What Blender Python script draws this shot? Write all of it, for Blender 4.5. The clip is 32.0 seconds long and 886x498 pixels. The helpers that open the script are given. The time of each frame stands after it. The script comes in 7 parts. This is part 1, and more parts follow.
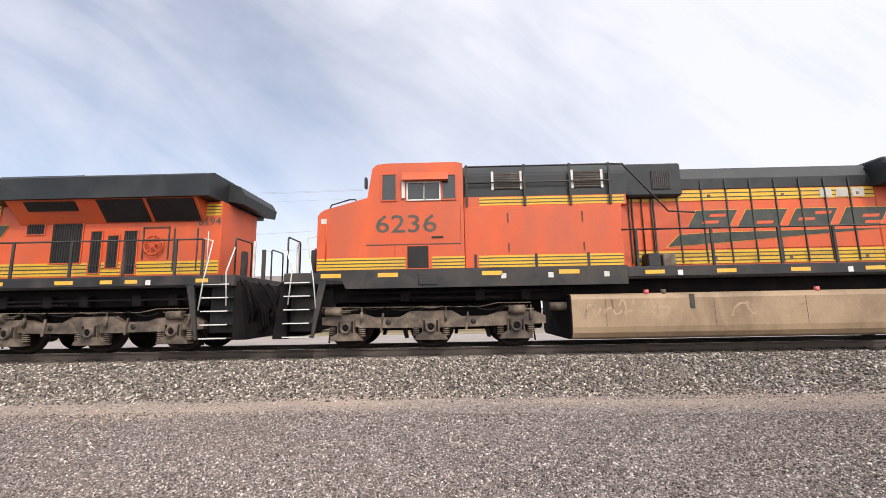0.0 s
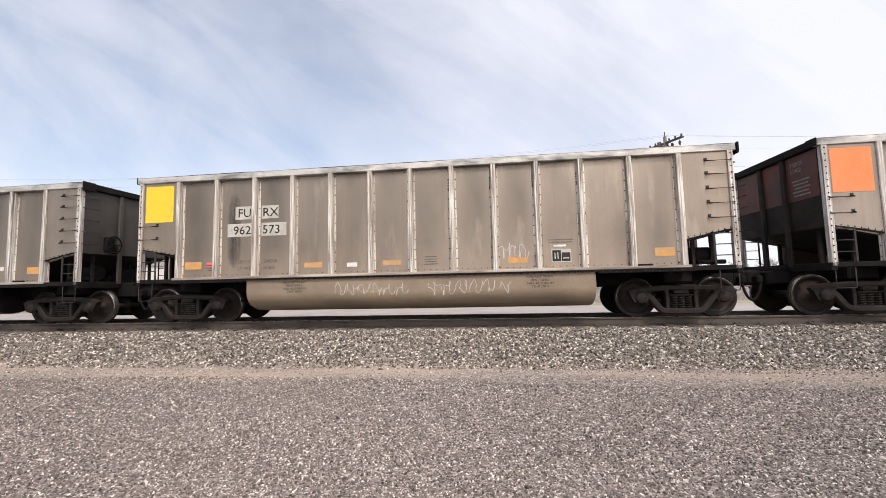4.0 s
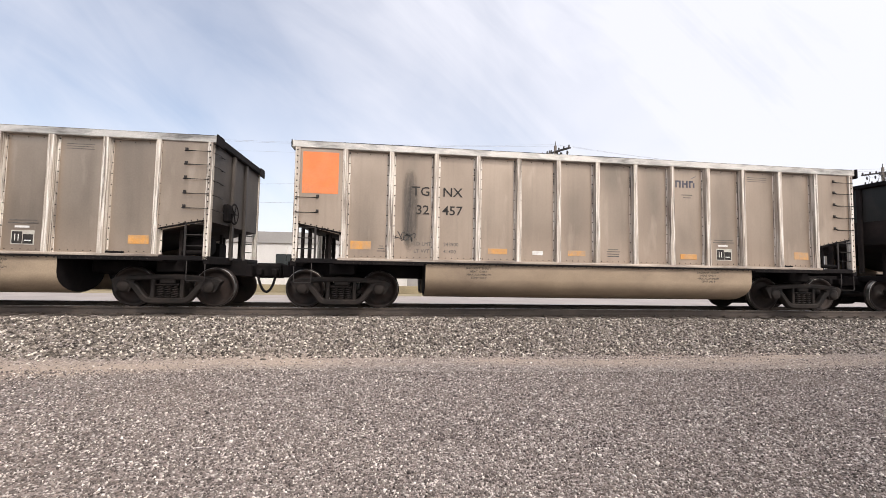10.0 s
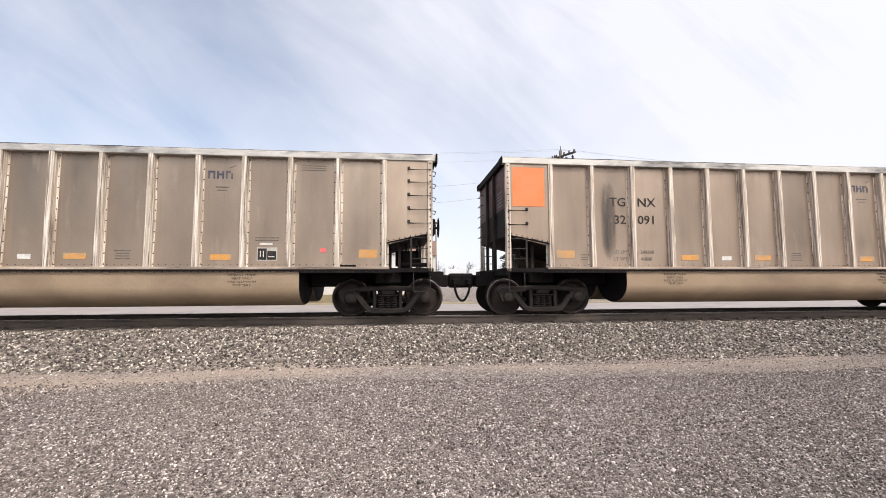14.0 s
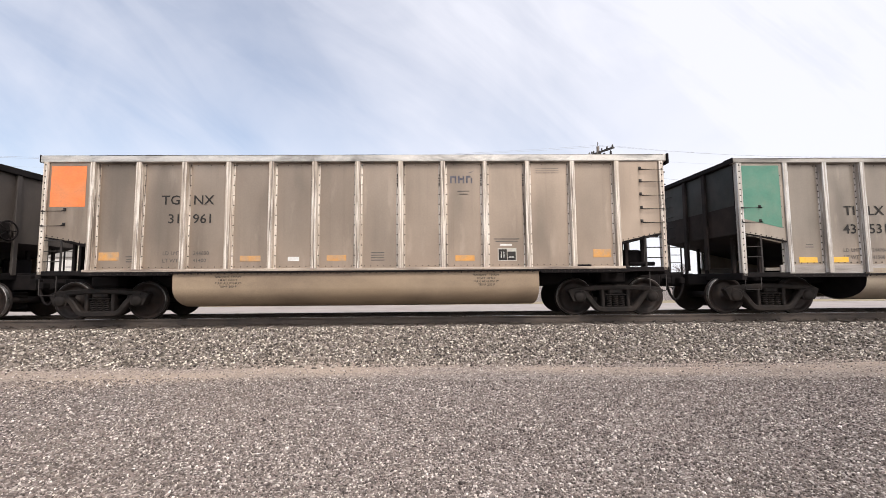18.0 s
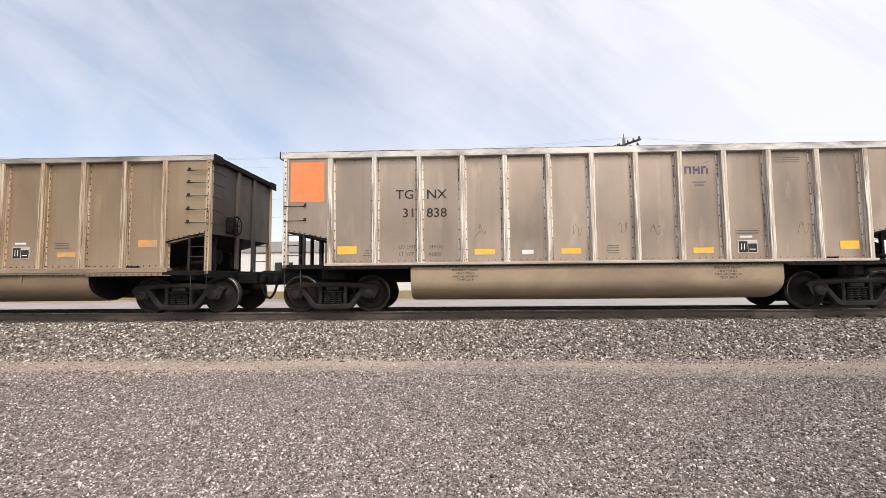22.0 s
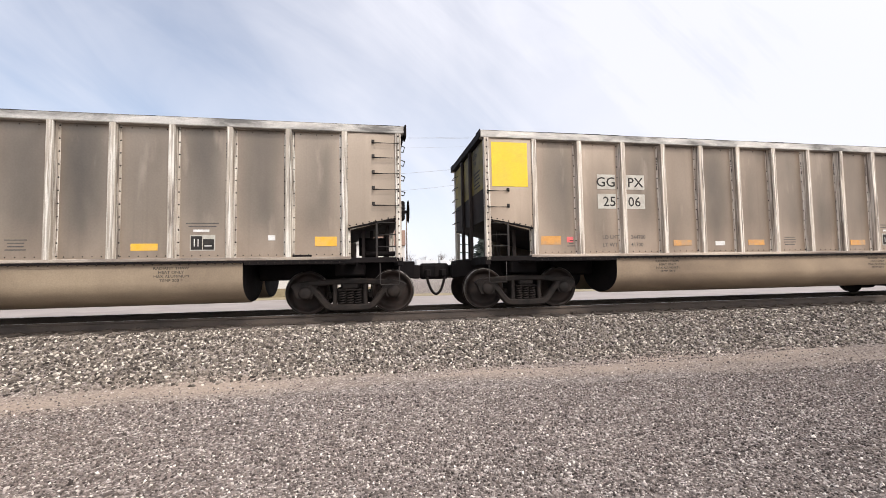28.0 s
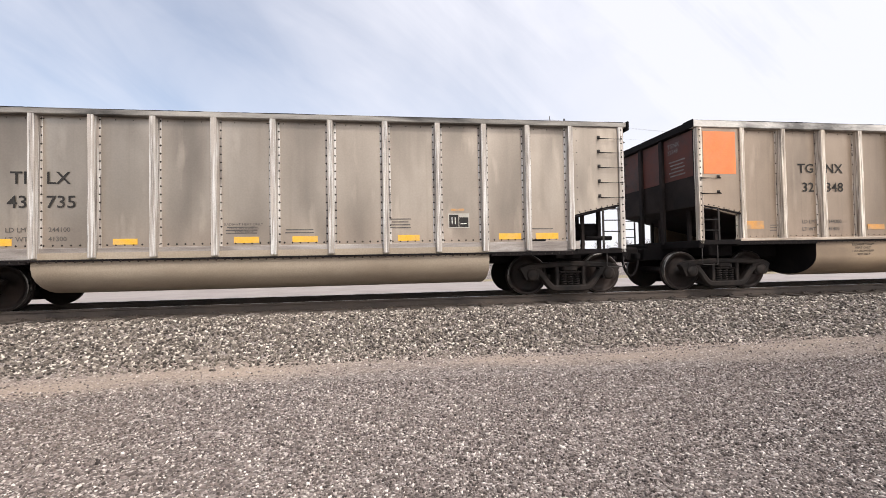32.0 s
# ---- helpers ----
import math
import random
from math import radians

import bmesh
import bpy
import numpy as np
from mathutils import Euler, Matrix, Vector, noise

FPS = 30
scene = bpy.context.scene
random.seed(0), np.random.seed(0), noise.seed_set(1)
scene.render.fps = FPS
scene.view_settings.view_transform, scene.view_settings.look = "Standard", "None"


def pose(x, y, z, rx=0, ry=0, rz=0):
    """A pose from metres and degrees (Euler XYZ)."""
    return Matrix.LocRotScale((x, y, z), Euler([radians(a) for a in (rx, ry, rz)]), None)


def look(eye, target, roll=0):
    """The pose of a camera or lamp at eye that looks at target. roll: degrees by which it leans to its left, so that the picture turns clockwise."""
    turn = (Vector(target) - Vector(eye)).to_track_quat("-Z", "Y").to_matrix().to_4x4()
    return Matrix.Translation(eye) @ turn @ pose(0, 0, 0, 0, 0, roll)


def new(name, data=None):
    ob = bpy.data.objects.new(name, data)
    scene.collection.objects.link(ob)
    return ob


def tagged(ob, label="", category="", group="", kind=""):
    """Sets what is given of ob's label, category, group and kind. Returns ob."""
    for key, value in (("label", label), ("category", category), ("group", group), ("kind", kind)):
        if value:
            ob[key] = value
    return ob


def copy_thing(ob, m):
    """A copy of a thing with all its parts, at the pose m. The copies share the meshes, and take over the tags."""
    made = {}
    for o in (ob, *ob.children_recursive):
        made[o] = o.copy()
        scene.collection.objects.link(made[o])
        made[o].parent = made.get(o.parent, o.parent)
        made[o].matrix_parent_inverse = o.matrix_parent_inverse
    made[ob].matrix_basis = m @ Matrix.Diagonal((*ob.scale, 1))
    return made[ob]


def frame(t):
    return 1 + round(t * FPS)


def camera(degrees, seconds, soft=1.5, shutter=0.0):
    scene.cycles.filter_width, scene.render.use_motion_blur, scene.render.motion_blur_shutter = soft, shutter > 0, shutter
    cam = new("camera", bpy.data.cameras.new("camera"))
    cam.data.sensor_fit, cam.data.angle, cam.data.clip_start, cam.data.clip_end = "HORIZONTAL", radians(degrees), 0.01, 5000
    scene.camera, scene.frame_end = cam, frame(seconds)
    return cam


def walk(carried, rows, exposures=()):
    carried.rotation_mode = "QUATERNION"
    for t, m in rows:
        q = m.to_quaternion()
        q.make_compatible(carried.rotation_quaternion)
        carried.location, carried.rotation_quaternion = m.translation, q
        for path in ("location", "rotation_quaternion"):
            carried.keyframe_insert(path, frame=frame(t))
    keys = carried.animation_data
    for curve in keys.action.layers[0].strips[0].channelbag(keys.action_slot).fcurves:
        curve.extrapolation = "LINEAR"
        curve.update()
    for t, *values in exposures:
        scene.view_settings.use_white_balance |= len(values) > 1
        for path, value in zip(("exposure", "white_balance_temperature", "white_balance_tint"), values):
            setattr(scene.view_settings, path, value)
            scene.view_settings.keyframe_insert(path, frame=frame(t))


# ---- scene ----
# The camera: a hand-held wide lens beside the track. Rows: seconds, x, y, z, yaw, pitch, roll.
# World: x along the track, rail heads at z = 0, the train runs towards -x.
cam = camera(94.8, 32.0, soft=0.8)
PATH = [
    (0.0, 0.000, -11.087, 0.946, 0.91, 8.31, -1.04),
    (0.5, -0.001, -11.091, 0.945, -0.34, 7.88, -0.93),
    (1.0, -0.003, -11.093, 0.941, -0.81, 7.18, -1.01),
    (1.5, -0.001, -11.091, 0.926, -0.40, 6.50, -1.35),
    (2.0, -0.002, -11.085, 0.934, 0.94, 5.70, -1.51),
    (2.5, 0.029, -11.076, 0.928, 3.07, 5.17, -1.67),
    (3.0, 0.021, -11.065, 0.921, 5.44, 4.74, -1.53),
    (3.5, -0.056, -11.067, 0.930, 7.27, 4.56, -1.29),
    (5.5, -0.067, -11.021, 0.907, 4.81, 5.29, -1.01),
    (6.0, -0.044, -10.999, 0.905, 3.55, 5.20, -0.63),
    (6.5, -0.026, -10.971, 0.906, 2.45, 5.07, -0.32),
    (7.0, -0.019, -10.964, 0.894, 1.61, 5.04, 0.04),
    (7.5, -0.011, -10.956, 0.889, 0.50, 5.02, 0.29),
    (8.0, 0.002, -10.967, 0.887, -1.01, 4.74, 0.49),
    (8.5, -0.028, -10.963, 0.885, -2.95, 4.23, 0.74),
    (9.0, -0.032, -10.993, 0.892, -4.78, 3.70, 1.05),
    (9.5, -0.030, -10.996, 0.892, -6.19, 3.40, 1.17),
    (10.0, -0.027, -11.004, 0.900, -6.90, 3.29, 1.01),
    (10.5, -0.019, -11.005, 0.899, -6.99, 3.42, 0.82),
    (11.0, -0.024, -11.005, 0.898, -7.05, 3.69, 0.48),
    (11.5, -0.015, -11.009, 0.896, -7.19, 4.01, 0.23),
    (12.0, -0.002, -11.001, 0.892, -7.37, 4.18, -0.08),
    (12.5, -0.007, -11.005, 0.894, -7.34, 4.26, -0.08),
    (13.0, -0.005, -11.000, 0.888, -7.01, 4.30, -0.15),
    (13.5, -0.006, -10.986, 0.892, -6.52, 4.32, -0.20),
    (15.5, -0.024, -10.992, 0.887, -3.15, 4.23, 0.05),
    (16.0, -0.025, -10.981, 0.890, -2.27, 4.21, 0.00),
    (16.5, -0.032, -10.977, 0.888, -1.75, 4.26, -0.03),
    (17.0, -0.041, -10.973, 0.889, -1.46, 4.35, -0.13),
    (17.5, -0.044, -10.969, 0.885, -1.26, 4.41, -0.32),
    (18.0, -0.048, -10.976, 0.887, -1.03, 4.41, -0.45),
    (18.5, -0.049, -10.986, 0.885, -0.87, 4.40, -0.61),
    (19.0, -0.060, -10.989, 0.887, -0.82, 4.39, -0.65),
    (19.5, -0.057, -10.981, 0.887, -0.62, 4.37, -0.67),
    (20.0, -0.049, -10.981, 0.888, -0.17, 4.38, -0.70),
    (20.5, -0.049, -10.979, 0.880, 0.50, 4.35, -0.63),
    (21.0, -0.067, -10.978, 0.884, 1.05, 3.97, -0.51),
    (21.5, -0.087, -10.980, 0.879, 1.70, 3.82, -0.49),
    (22.0, -0.116, -10.965, 0.868, 2.00, 3.83, -0.51),
    (22.5, -0.031, -10.808, 0.855, 1.79, 3.89, -0.90),
    (23.0, 0.141, -10.601, 0.894, 1.64, 4.22, -1.56),
    (23.5, 0.187, -10.474, 0.885, 1.76, 4.71, -1.74),
    (24.0, 0.193, -10.234, 0.921, 2.74, 4.80, -1.73),
    (24.5, 0.213, -10.039, 0.902, 3.98, 5.05, -1.49),
    (25.0, 0.333, -9.901, 0.898, 4.81, 5.01, -1.14),
    (25.5, 0.394, -9.816, 0.912, 4.12, 4.52, -0.88),
    (27.5, 0.267, -9.752, 0.899, -8.74, 3.11, -0.59),
    (28.0, 0.263, -9.782, 0.883, -9.84, 3.01, -0.99),
    (28.5, 0.267, -9.788, 0.878, -9.59, 2.78, -1.40),
    (29.0, 0.276, -9.774, 0.881, -8.52, 2.54, -1.63),
    (29.5, 0.304, -9.755, 0.881, -7.20, 2.60, -1.70),
    (30.0, 0.317, -9.739, 0.897, -6.04, 2.51, -1.52),
    (30.5, 0.313, -9.748, 0.896, -5.52, 2.47, -1.33),
    (31.0, 0.294, -9.747, 0.892, -5.77, 2.08, -1.14),
    (31.5, 0.309, -9.746, 0.898, -6.48, 1.46, -1.11),
    (32.0, 0.304, -9.750, 0.888, -7.51, 1.20, -1.10),
]
walk(cam, [(t, pose(x, y, z, 90 + pitch, 0, yaw) @ pose(0, 0, 0, 0, 0, roll)) for t, x, y, z, yaw, pitch, roll in PATH],
     exposures=((0.0, 0.3, 6500, 10), (32.0, 0.3, 6500, 10)))

# Where the middle of the first coal car is, by the second.
TRAIN = [(0.0, 25.88), (1.0, 11.01), (2.0, -4.30), (3.0, -19.38), (4.5, -41.87), (6.0, -64.38), (7.0, -79.44), (8.0, -94.47), (9.0, -109.48), (10.0, 
-124.51), (11.0, -139.56), (12.0, -154.60), (13.0, -169.42), (14.5, -192.04), (16.0, -214.49), (17.0, -229.52), (18.0, -244.56), (19.0, -259.56), 
(20.0, -274.62), (21.0, -289.62), (22.0, -304.41), (23.0, -319.67), (24.0, -334.68), (25.0, -349.46), (26.5, -372.16), (28.0, -394.69), (29.0, 
-409.75), (30.0, -424.83), (31.0, -439.85), (32.0, -454.91)]

# ---- light ----
SUN_EL, SUN_AZ = 47.0, 156.0        # degrees; azimuth clockwise from +y, seen from above
world = bpy.data.worlds.new("sky")
scene.world = world
world.use_nodes = True


def node(nt, kind, **inputs):
    """A node with its inputs set or linked; keys with a leading underscore are its properties."""
    n = nt.nodes.new(kind)
    for key, value in inputs.items():
        if key == "_op":
            n.operation = value
        elif key == "_type":
            n.sky_type = value
        elif key == "_blend":
            n.data_type, n.blend_type = "RGBA", value
        elif key == "_space":
            n.space = value
        else:
            slot = n.inputs[int(key[1:])] if key[0] == "i" and key[1:].isdigit() else n.inputs[key.replace("_", " ")]
            if isinstance(value, bpy.types.NodeSocket):
                nt.links.new(value, slot)
            else:
                slot.default_value = value
    return n


def math_node(nt, op, a, b=0.0):
    return node(nt, "ShaderNodeMath", _op=op, i0=a, i1=b).outputs[0]


def ramp(nt, fac, stops):
    n = nt.nodes.new("ShaderNodeValToRGB")
    nt.links.new(fac, n.inputs[0])
    els = n.color_ramp.elements
    els[0].position, els[0].color = stops[0][0], (*stops[0][1], 1) if len(stops[0][1]) == 3 else stops[0][1]
    els[1].position, els[1].color = stops[-1][0], (*stops[-1][1], 1)
    for p, c in stops[1:-1]:
        e = els.new(p)
        e.color = (*c, 1)
    return n.outputs[0]


def mix(nt, fac, a, b, blend="MIX"):
    n = node(nt, "ShaderNodeMix", _blend=blend)
    for slot, value in ((0, fac), (6, a), (7, b)):
        if isinstance(value, bpy.types.NodeSocket):
            nt.links.new(value, n.inputs[slot])
        else:
            n.inputs[slot].default_value = (*value, 1) if isinstance(value, tuple) and len(value) == 3 else value
    return n.outputs[2]


def noise_fac(nt, vec, scale, detail=4.0, rough=0.55, distortion=0.0):
    return node(nt, "ShaderNodeTexNoise", Vector=vec, Scale=scale, Detail=detail, Roughness=rough, Distortion=distortion).outputs[0]


def mapped(nt, vec, scale=(1, 1, 1), rot=(0, 0, 0), loc=(0, 0, 0)):
    return node(nt, "ShaderNodeMapping", Vector=vec, Scale=scale, Rotation=rot, Location=loc).outputs[0]


def build_sky():
    nt = world.node_tree
    nt.nodes.clear()
    sky = nt.nodes.new("ShaderNodeTexSky")
    sky.sky_type, sky.sun_disc = "NISHITA", False
    sky.sun_elevation, sky.sun_rotation = radians(SUN_EL), radians(SUN_AZ)
    sky.altitude, sky.air_density, sky.dust_density, sky.ozone_density = 200, 1.0, 1.5, 1.0
    co = nt.nodes.new("ShaderNodeTexCoord").outputs["Generated"]
    # thin high cloud: the view direction laid on a plane overhead, so that streaks widen upwards
    sep = node(nt, "ShaderNodeSeparateXYZ", Vector=co)
    height = math_node(nt, "ADD", math_node(nt, "MAXIMUM", sep.outputs[2], 0.0), 0.22)
    flat = node(nt, "ShaderNodeCombineXYZ", X=math_node(nt, "DIVIDE", sep.outputs[0], height),
                Y=math_node(nt, "DIVIDE", sep.outputs[1], height), Z=0.0).outputs[0]
    streak = noise_fac(nt, mapped(nt, flat, (0.55, 0.30, 1), (0, 0, radians(-32)), (2.1, 0.6, 0)), 1.0, 4, 0.5, 0.5)
    wisps = noise_fac(nt, mapped(nt, flat, (1.5, 0.8, 1), (0, 0, radians(-38)), (5.0, 0.3, 0)), 1.3, 6, 0.55, 0.8)
    veil = math_node(nt, "ADD", math_node(nt, "MULTIPLY", streak, 0.85), math_node(nt, "MULTIPLY", wisps, 0.2))
    veil = math_node(nt, "ADD", veil, math_node(nt, "MULTIPLY", sep.outputs[0], 0.42))      # thicker towards the sun's side
    cover = ramp(nt, veil, ((0.34, (0.33,) * 3), (0.52, (0.66,) * 3), (0.66, (1.0,) * 3)))
    # over the street: a bank of bright cloud with a slanting edge, thin wisps beside it, haze low down
    ahead = math_node(nt, "MAXIMUM", sep.outputs[1], 0.12)
    u, w = math_node(nt, "DIVIDE", sep.outputs[0], ahead), math_node(nt, "DIVIDE", sep.outputs[2], ahead)
    across = math_node(nt, "ADD", math_node(nt, "MULTIPLY", u, 0.618), math_node(nt, "MULTIPLY", w, 0.786))
    along = math_node(nt, "SUBTRACT", math_node(nt, "MULTIPLY", u, 0.786), math_node(nt, "MULTIPLY", w, 0.618))
    band = node(nt, "ShaderNodeCombineXYZ", X=along, Y=across, Z=0.0).outputs[0]
    warp = math_node(nt, "SUBTRACT", noise_fac(nt, mapped(nt, band, (1.6, 3.2, 1), (0, 0, 0), (3.3, 1.2, 0)), 1.0, 4, 0.5, 0.6), 0.5)
    edge = math_node(nt, "ADD", across, math_node(nt, "MULTIPLY", warp, 0.30))
    bank = node(nt, "ShaderNodeMapRange", Value=edge, From_Min=0.38, From_Max=0.62, To_Min=0.0, To_Max=0.27)
    bank.interpolation_type = "SMOOTHSTEP"
    thread = noise_fac(nt, mapped(nt, band, (1.1, 5.5, 1), (0, 0, radians(-9)), (0.7, 4.1, 0)), 1.0, 5, 0.55, 0.7)
    thread = ramp(nt, thread, ((0.40, (0, 0, 0)), (0.70, (0.20,) * 3)))
    low_haze = node(nt, "ShaderNodeMapRange", Value=w, From_Min=0.36, From_Max=0.10, To_Min=0.0, To_Max=0.30).outputs[0]
    front = math_node(nt, "ADD", math_node(nt, "ADD", math_node(nt, "ADD", bank.outputs[0], 0.46), thread), low_haze)
    puffs = noise_fac(nt, mapped(nt, band, (2.2, 2.6, 1), (0, 0, radians(35)), (8.1, 2.2, 0)), 1.0, 5, 0.55, 0.5)
    front = math_node(nt, "ADD", front, math_node(nt, "MULTIPLY", math_node(nt, "SUBTRACT", puffs, 0.5), 0.45))
    sunward = math_node(nt, "MAXIMUM", math_node(nt, "MULTIPLY", u, 0.16), -0.08)
    front = math_node(nt, "MINIMUM", math_node(nt, "ADD", front, sunward), 0.91)
    facing = node(nt, "ShaderNodeMapRange", Value=sep.outputs[1], From_Min=0.12, From_Max=0.40, To_Min=0.0, To_Max=1.0).outputs[0]
    cover = mix(nt, facing, cover, front)
    bg_sky = node(nt, "ShaderNodeBackground", Color=sky.outputs[0], Strength=0.13)
    # the veil glows round the sun
    sun_dir = (math.sin(radians(SUN_AZ)) * math.cos(radians(SUN_EL)), math.cos(radians(SUN_AZ)) * math.cos(radians(SUN_EL)), math.sin(radians(SUN_EL)))
    near_sun = math_node(nt, "MAXIMUM", node(nt, "ShaderNodeVectorMath", _op="DOT_PRODUCT", i0=co, i1=sun_dir).outputs["Value"], 0.0)
    glow = math_node(nt, "MULTIPLY", math_node(nt, "POWER", near_sun, 2.6), 1.45)
    bg_glow = node(nt, "ShaderNodeBackground", Color=(0.88, 0.83, 0.76, 1), Strength=glow)
    bg_cloud = node(nt, "ShaderNodeBackground", Color=(0.80, 0.80, 0.865, 1), Strength=1.04)
    blend = node(nt, "ShaderNodeMixShader", i0=cover, i1=bg_sky.outputs[0], i2=bg_cloud.outputs[0])
    out = nt.nodes.new("ShaderNodeOutputWorld")
    whole = node(nt, "ShaderNodeAddShader", i0=blend.outputs[0], i1=bg_glow.outputs[0])
    nt.links.new(whole.outputs[0], out.inputs[0])


build_sky()
sun = new("sun", bpy.data.lights.new("sun", "SUN"))
sun.data.energy, sun.data.angle, sun.data.color = 1.84, radians(3.0), (1.0, 0.94, 0.87)
az, el = radians(SUN_AZ), radians(SUN_EL)
sun.matrix_world = look((0, 0, 60), Vector((0, 0, 60)) - Vector((math.sin(az) * math.cos(el), math.cos(az) * math.cos(el), math.sin(el))))

# ---- materials ----


def material(name):
    m = bpy.data.materials.new(name)
    m.use_nodes = True
    return m, m.node_tree, m.node_tree.nodes["Principled BSDF"]


def surface(name, low, high, scale=3.0, rough=(0.55, 0.8), metal=0.0, bump=0.15, grain=60.0, dirt=None, dirt_amount=0.5,
            dirt_scale=1.2, stretch=(1, 1, 1), tint=False, spec=0.5):
    """A worn surface: a slow change between two colours, fine grain, dirt in patches and a little relief."""
    m, nt, bsdf = material(name)
    co = nt.nodes.new("ShaderNodeTexCoord").outputs["Object"]
    info = nt.nodes.new("ShaderNodeObjectInfo")
    shift = node(nt, "ShaderNodeCombineXYZ", X=math_node(nt, "MULTIPLY", info.outputs["Random"], 40.0), Y=0.0,
                 Z=math_node(nt, "MULTIPLY", info.outputs["Random"], 17.0)).outputs[0]
    vec = node(nt, "ShaderNodeVectorMath", _op="ADD", i0=co, i1=shift).outputs[0]
    slow = noise_fac(nt, mapped(nt, vec, stretch), scale, 5, 0.6)
    fine = noise_fac(nt, vec, grain, 3, 0.6)
    colour = mix(nt, ramp(nt, slow, ((0.35, (0, 0, 0)), (0.65, (1, 1, 1)))), low, high)
    if tint:
        colour = mix(nt, 1.0, colour, info.outputs["Color"], "MULTIPLY")
    if dirt:
        patch = noise_fac(nt, mapped(nt, vec, stretch), dirt_scale, 7, 0.62, 0.3)
        edge = ramp(nt, patch, ((0.42, (0, 0, 0)), (0.66, (dirt_amount,) * 3)))
        colour = mix(nt, edge, colour, dirt)
    speck = ramp(nt, fine, ((0.3, (0.86,) * 3), (0.7, (1.08,) * 3)))
    colour = mix(nt, 1.0, colour, speck, "MULTIPLY")
    nt.links.new(colour, bsdf.inputs["Base Color"])
    r = node(nt, "ShaderNodeMapRange", Value=slow, From_Min=0.3, From_Max=0.7, To_Min=rough[0], To_Max=rough[1])
    nt.links.new(r.outputs[0], bsdf.inputs["Roughness"])
    bsdf.inputs["Metallic"].default_value = metal
    bsdf.inputs["Specular IOR Level"].default_value = spec
    if bump:
        b = node(nt, "ShaderNodeBump", Strength=bump, Distance=0.01, Height=math_node(nt, "ADD", math_node(nt, "MULTIPLY", slow, 2.0), fine))
        nt.links.new(b.outputs[0], bsdf.inputs["Normal"])
    return m


def rib_paint(name, base, dark, bright):
    """Pressed rib: bare metal rubbed bright along its length, dark dirt runs beside the bright ones."""
    m, nt, bsdf = material(name)
    co = nt.nodes.new("ShaderNodeTexCoord").outputs["Object"]
    info = nt.nodes.new("ShaderNodeObjectInfo")
    shift = node(nt, "ShaderNodeCombineXYZ", X=math_node(nt, "MULTIPLY", info.outputs["Random"], 60.0), Y=0.0,
                 Z=math_node(nt, "MULTIPLY", info.outputs["Random"], 23.0)).outputs[0]
    vec = node(nt, "ShaderNodeVectorMath", _op="ADD", i0=co, i1=shift).outputs[0]
    slow = noise_fac(nt, mapped(nt, vec, (2, 2, 0.9)), 1.0, 4, 0.55)
    colour = mix(nt, ramp(nt, slow, ((0.36, (0, 0, 0)), (0.64, (1, 1, 1)))), tuple(c * 0.84 for c in base), tuple(c * 1.14 for c in base))
    run = noise_fac(nt, mapped(nt, vec, (19, 19, 0.55)), 1.0, 5, 0.6)
    colour = mix(nt, ramp(nt, run, ((0.51, (0, 0, 0)), (0.61, (0.8,) * 3))), colour, dark)
    gleam = noise_fac(nt, mapped(nt, vec, (30, 30, 0.8), (0, 0, 0), (7.3, 0, 3.1)), 1.0, 4, 0.6)
    colour = mix(nt, ramp(nt, gleam, ((0.49, (0, 0, 0)), (0.58, (0.9,) * 3))), colour, bright)
    colour = mix(nt, 1.0, colour, info.outputs["Color"], "MULTIPLY")
    fine = noise_fac(nt, vec, 50.0, 3, 0.6)
    colour = mix(nt, 1.0, colour, ramp(nt, fine, ((0.3, (0.88,) * 3), (0.7, (1.08,) * 3))), "MULTIPLY")
    nt.links.new(colour, bsdf.inputs["Base Color"])
    bsdf.inputs["Roughness"].default_value = 0.62
    bsdf.inputs["Metallic"].default_value = 0.12
    bsdf.inputs["Specular IOR Level"].default_value = 0.3
    b = node(nt, "ShaderNodeBump", Strength=0.25, Distance=0.01, Height=math_node(nt, "ADD", run, gleam))
    nt.links.new(b.outputs[0], bsdf.inputs["Normal"])
    return m


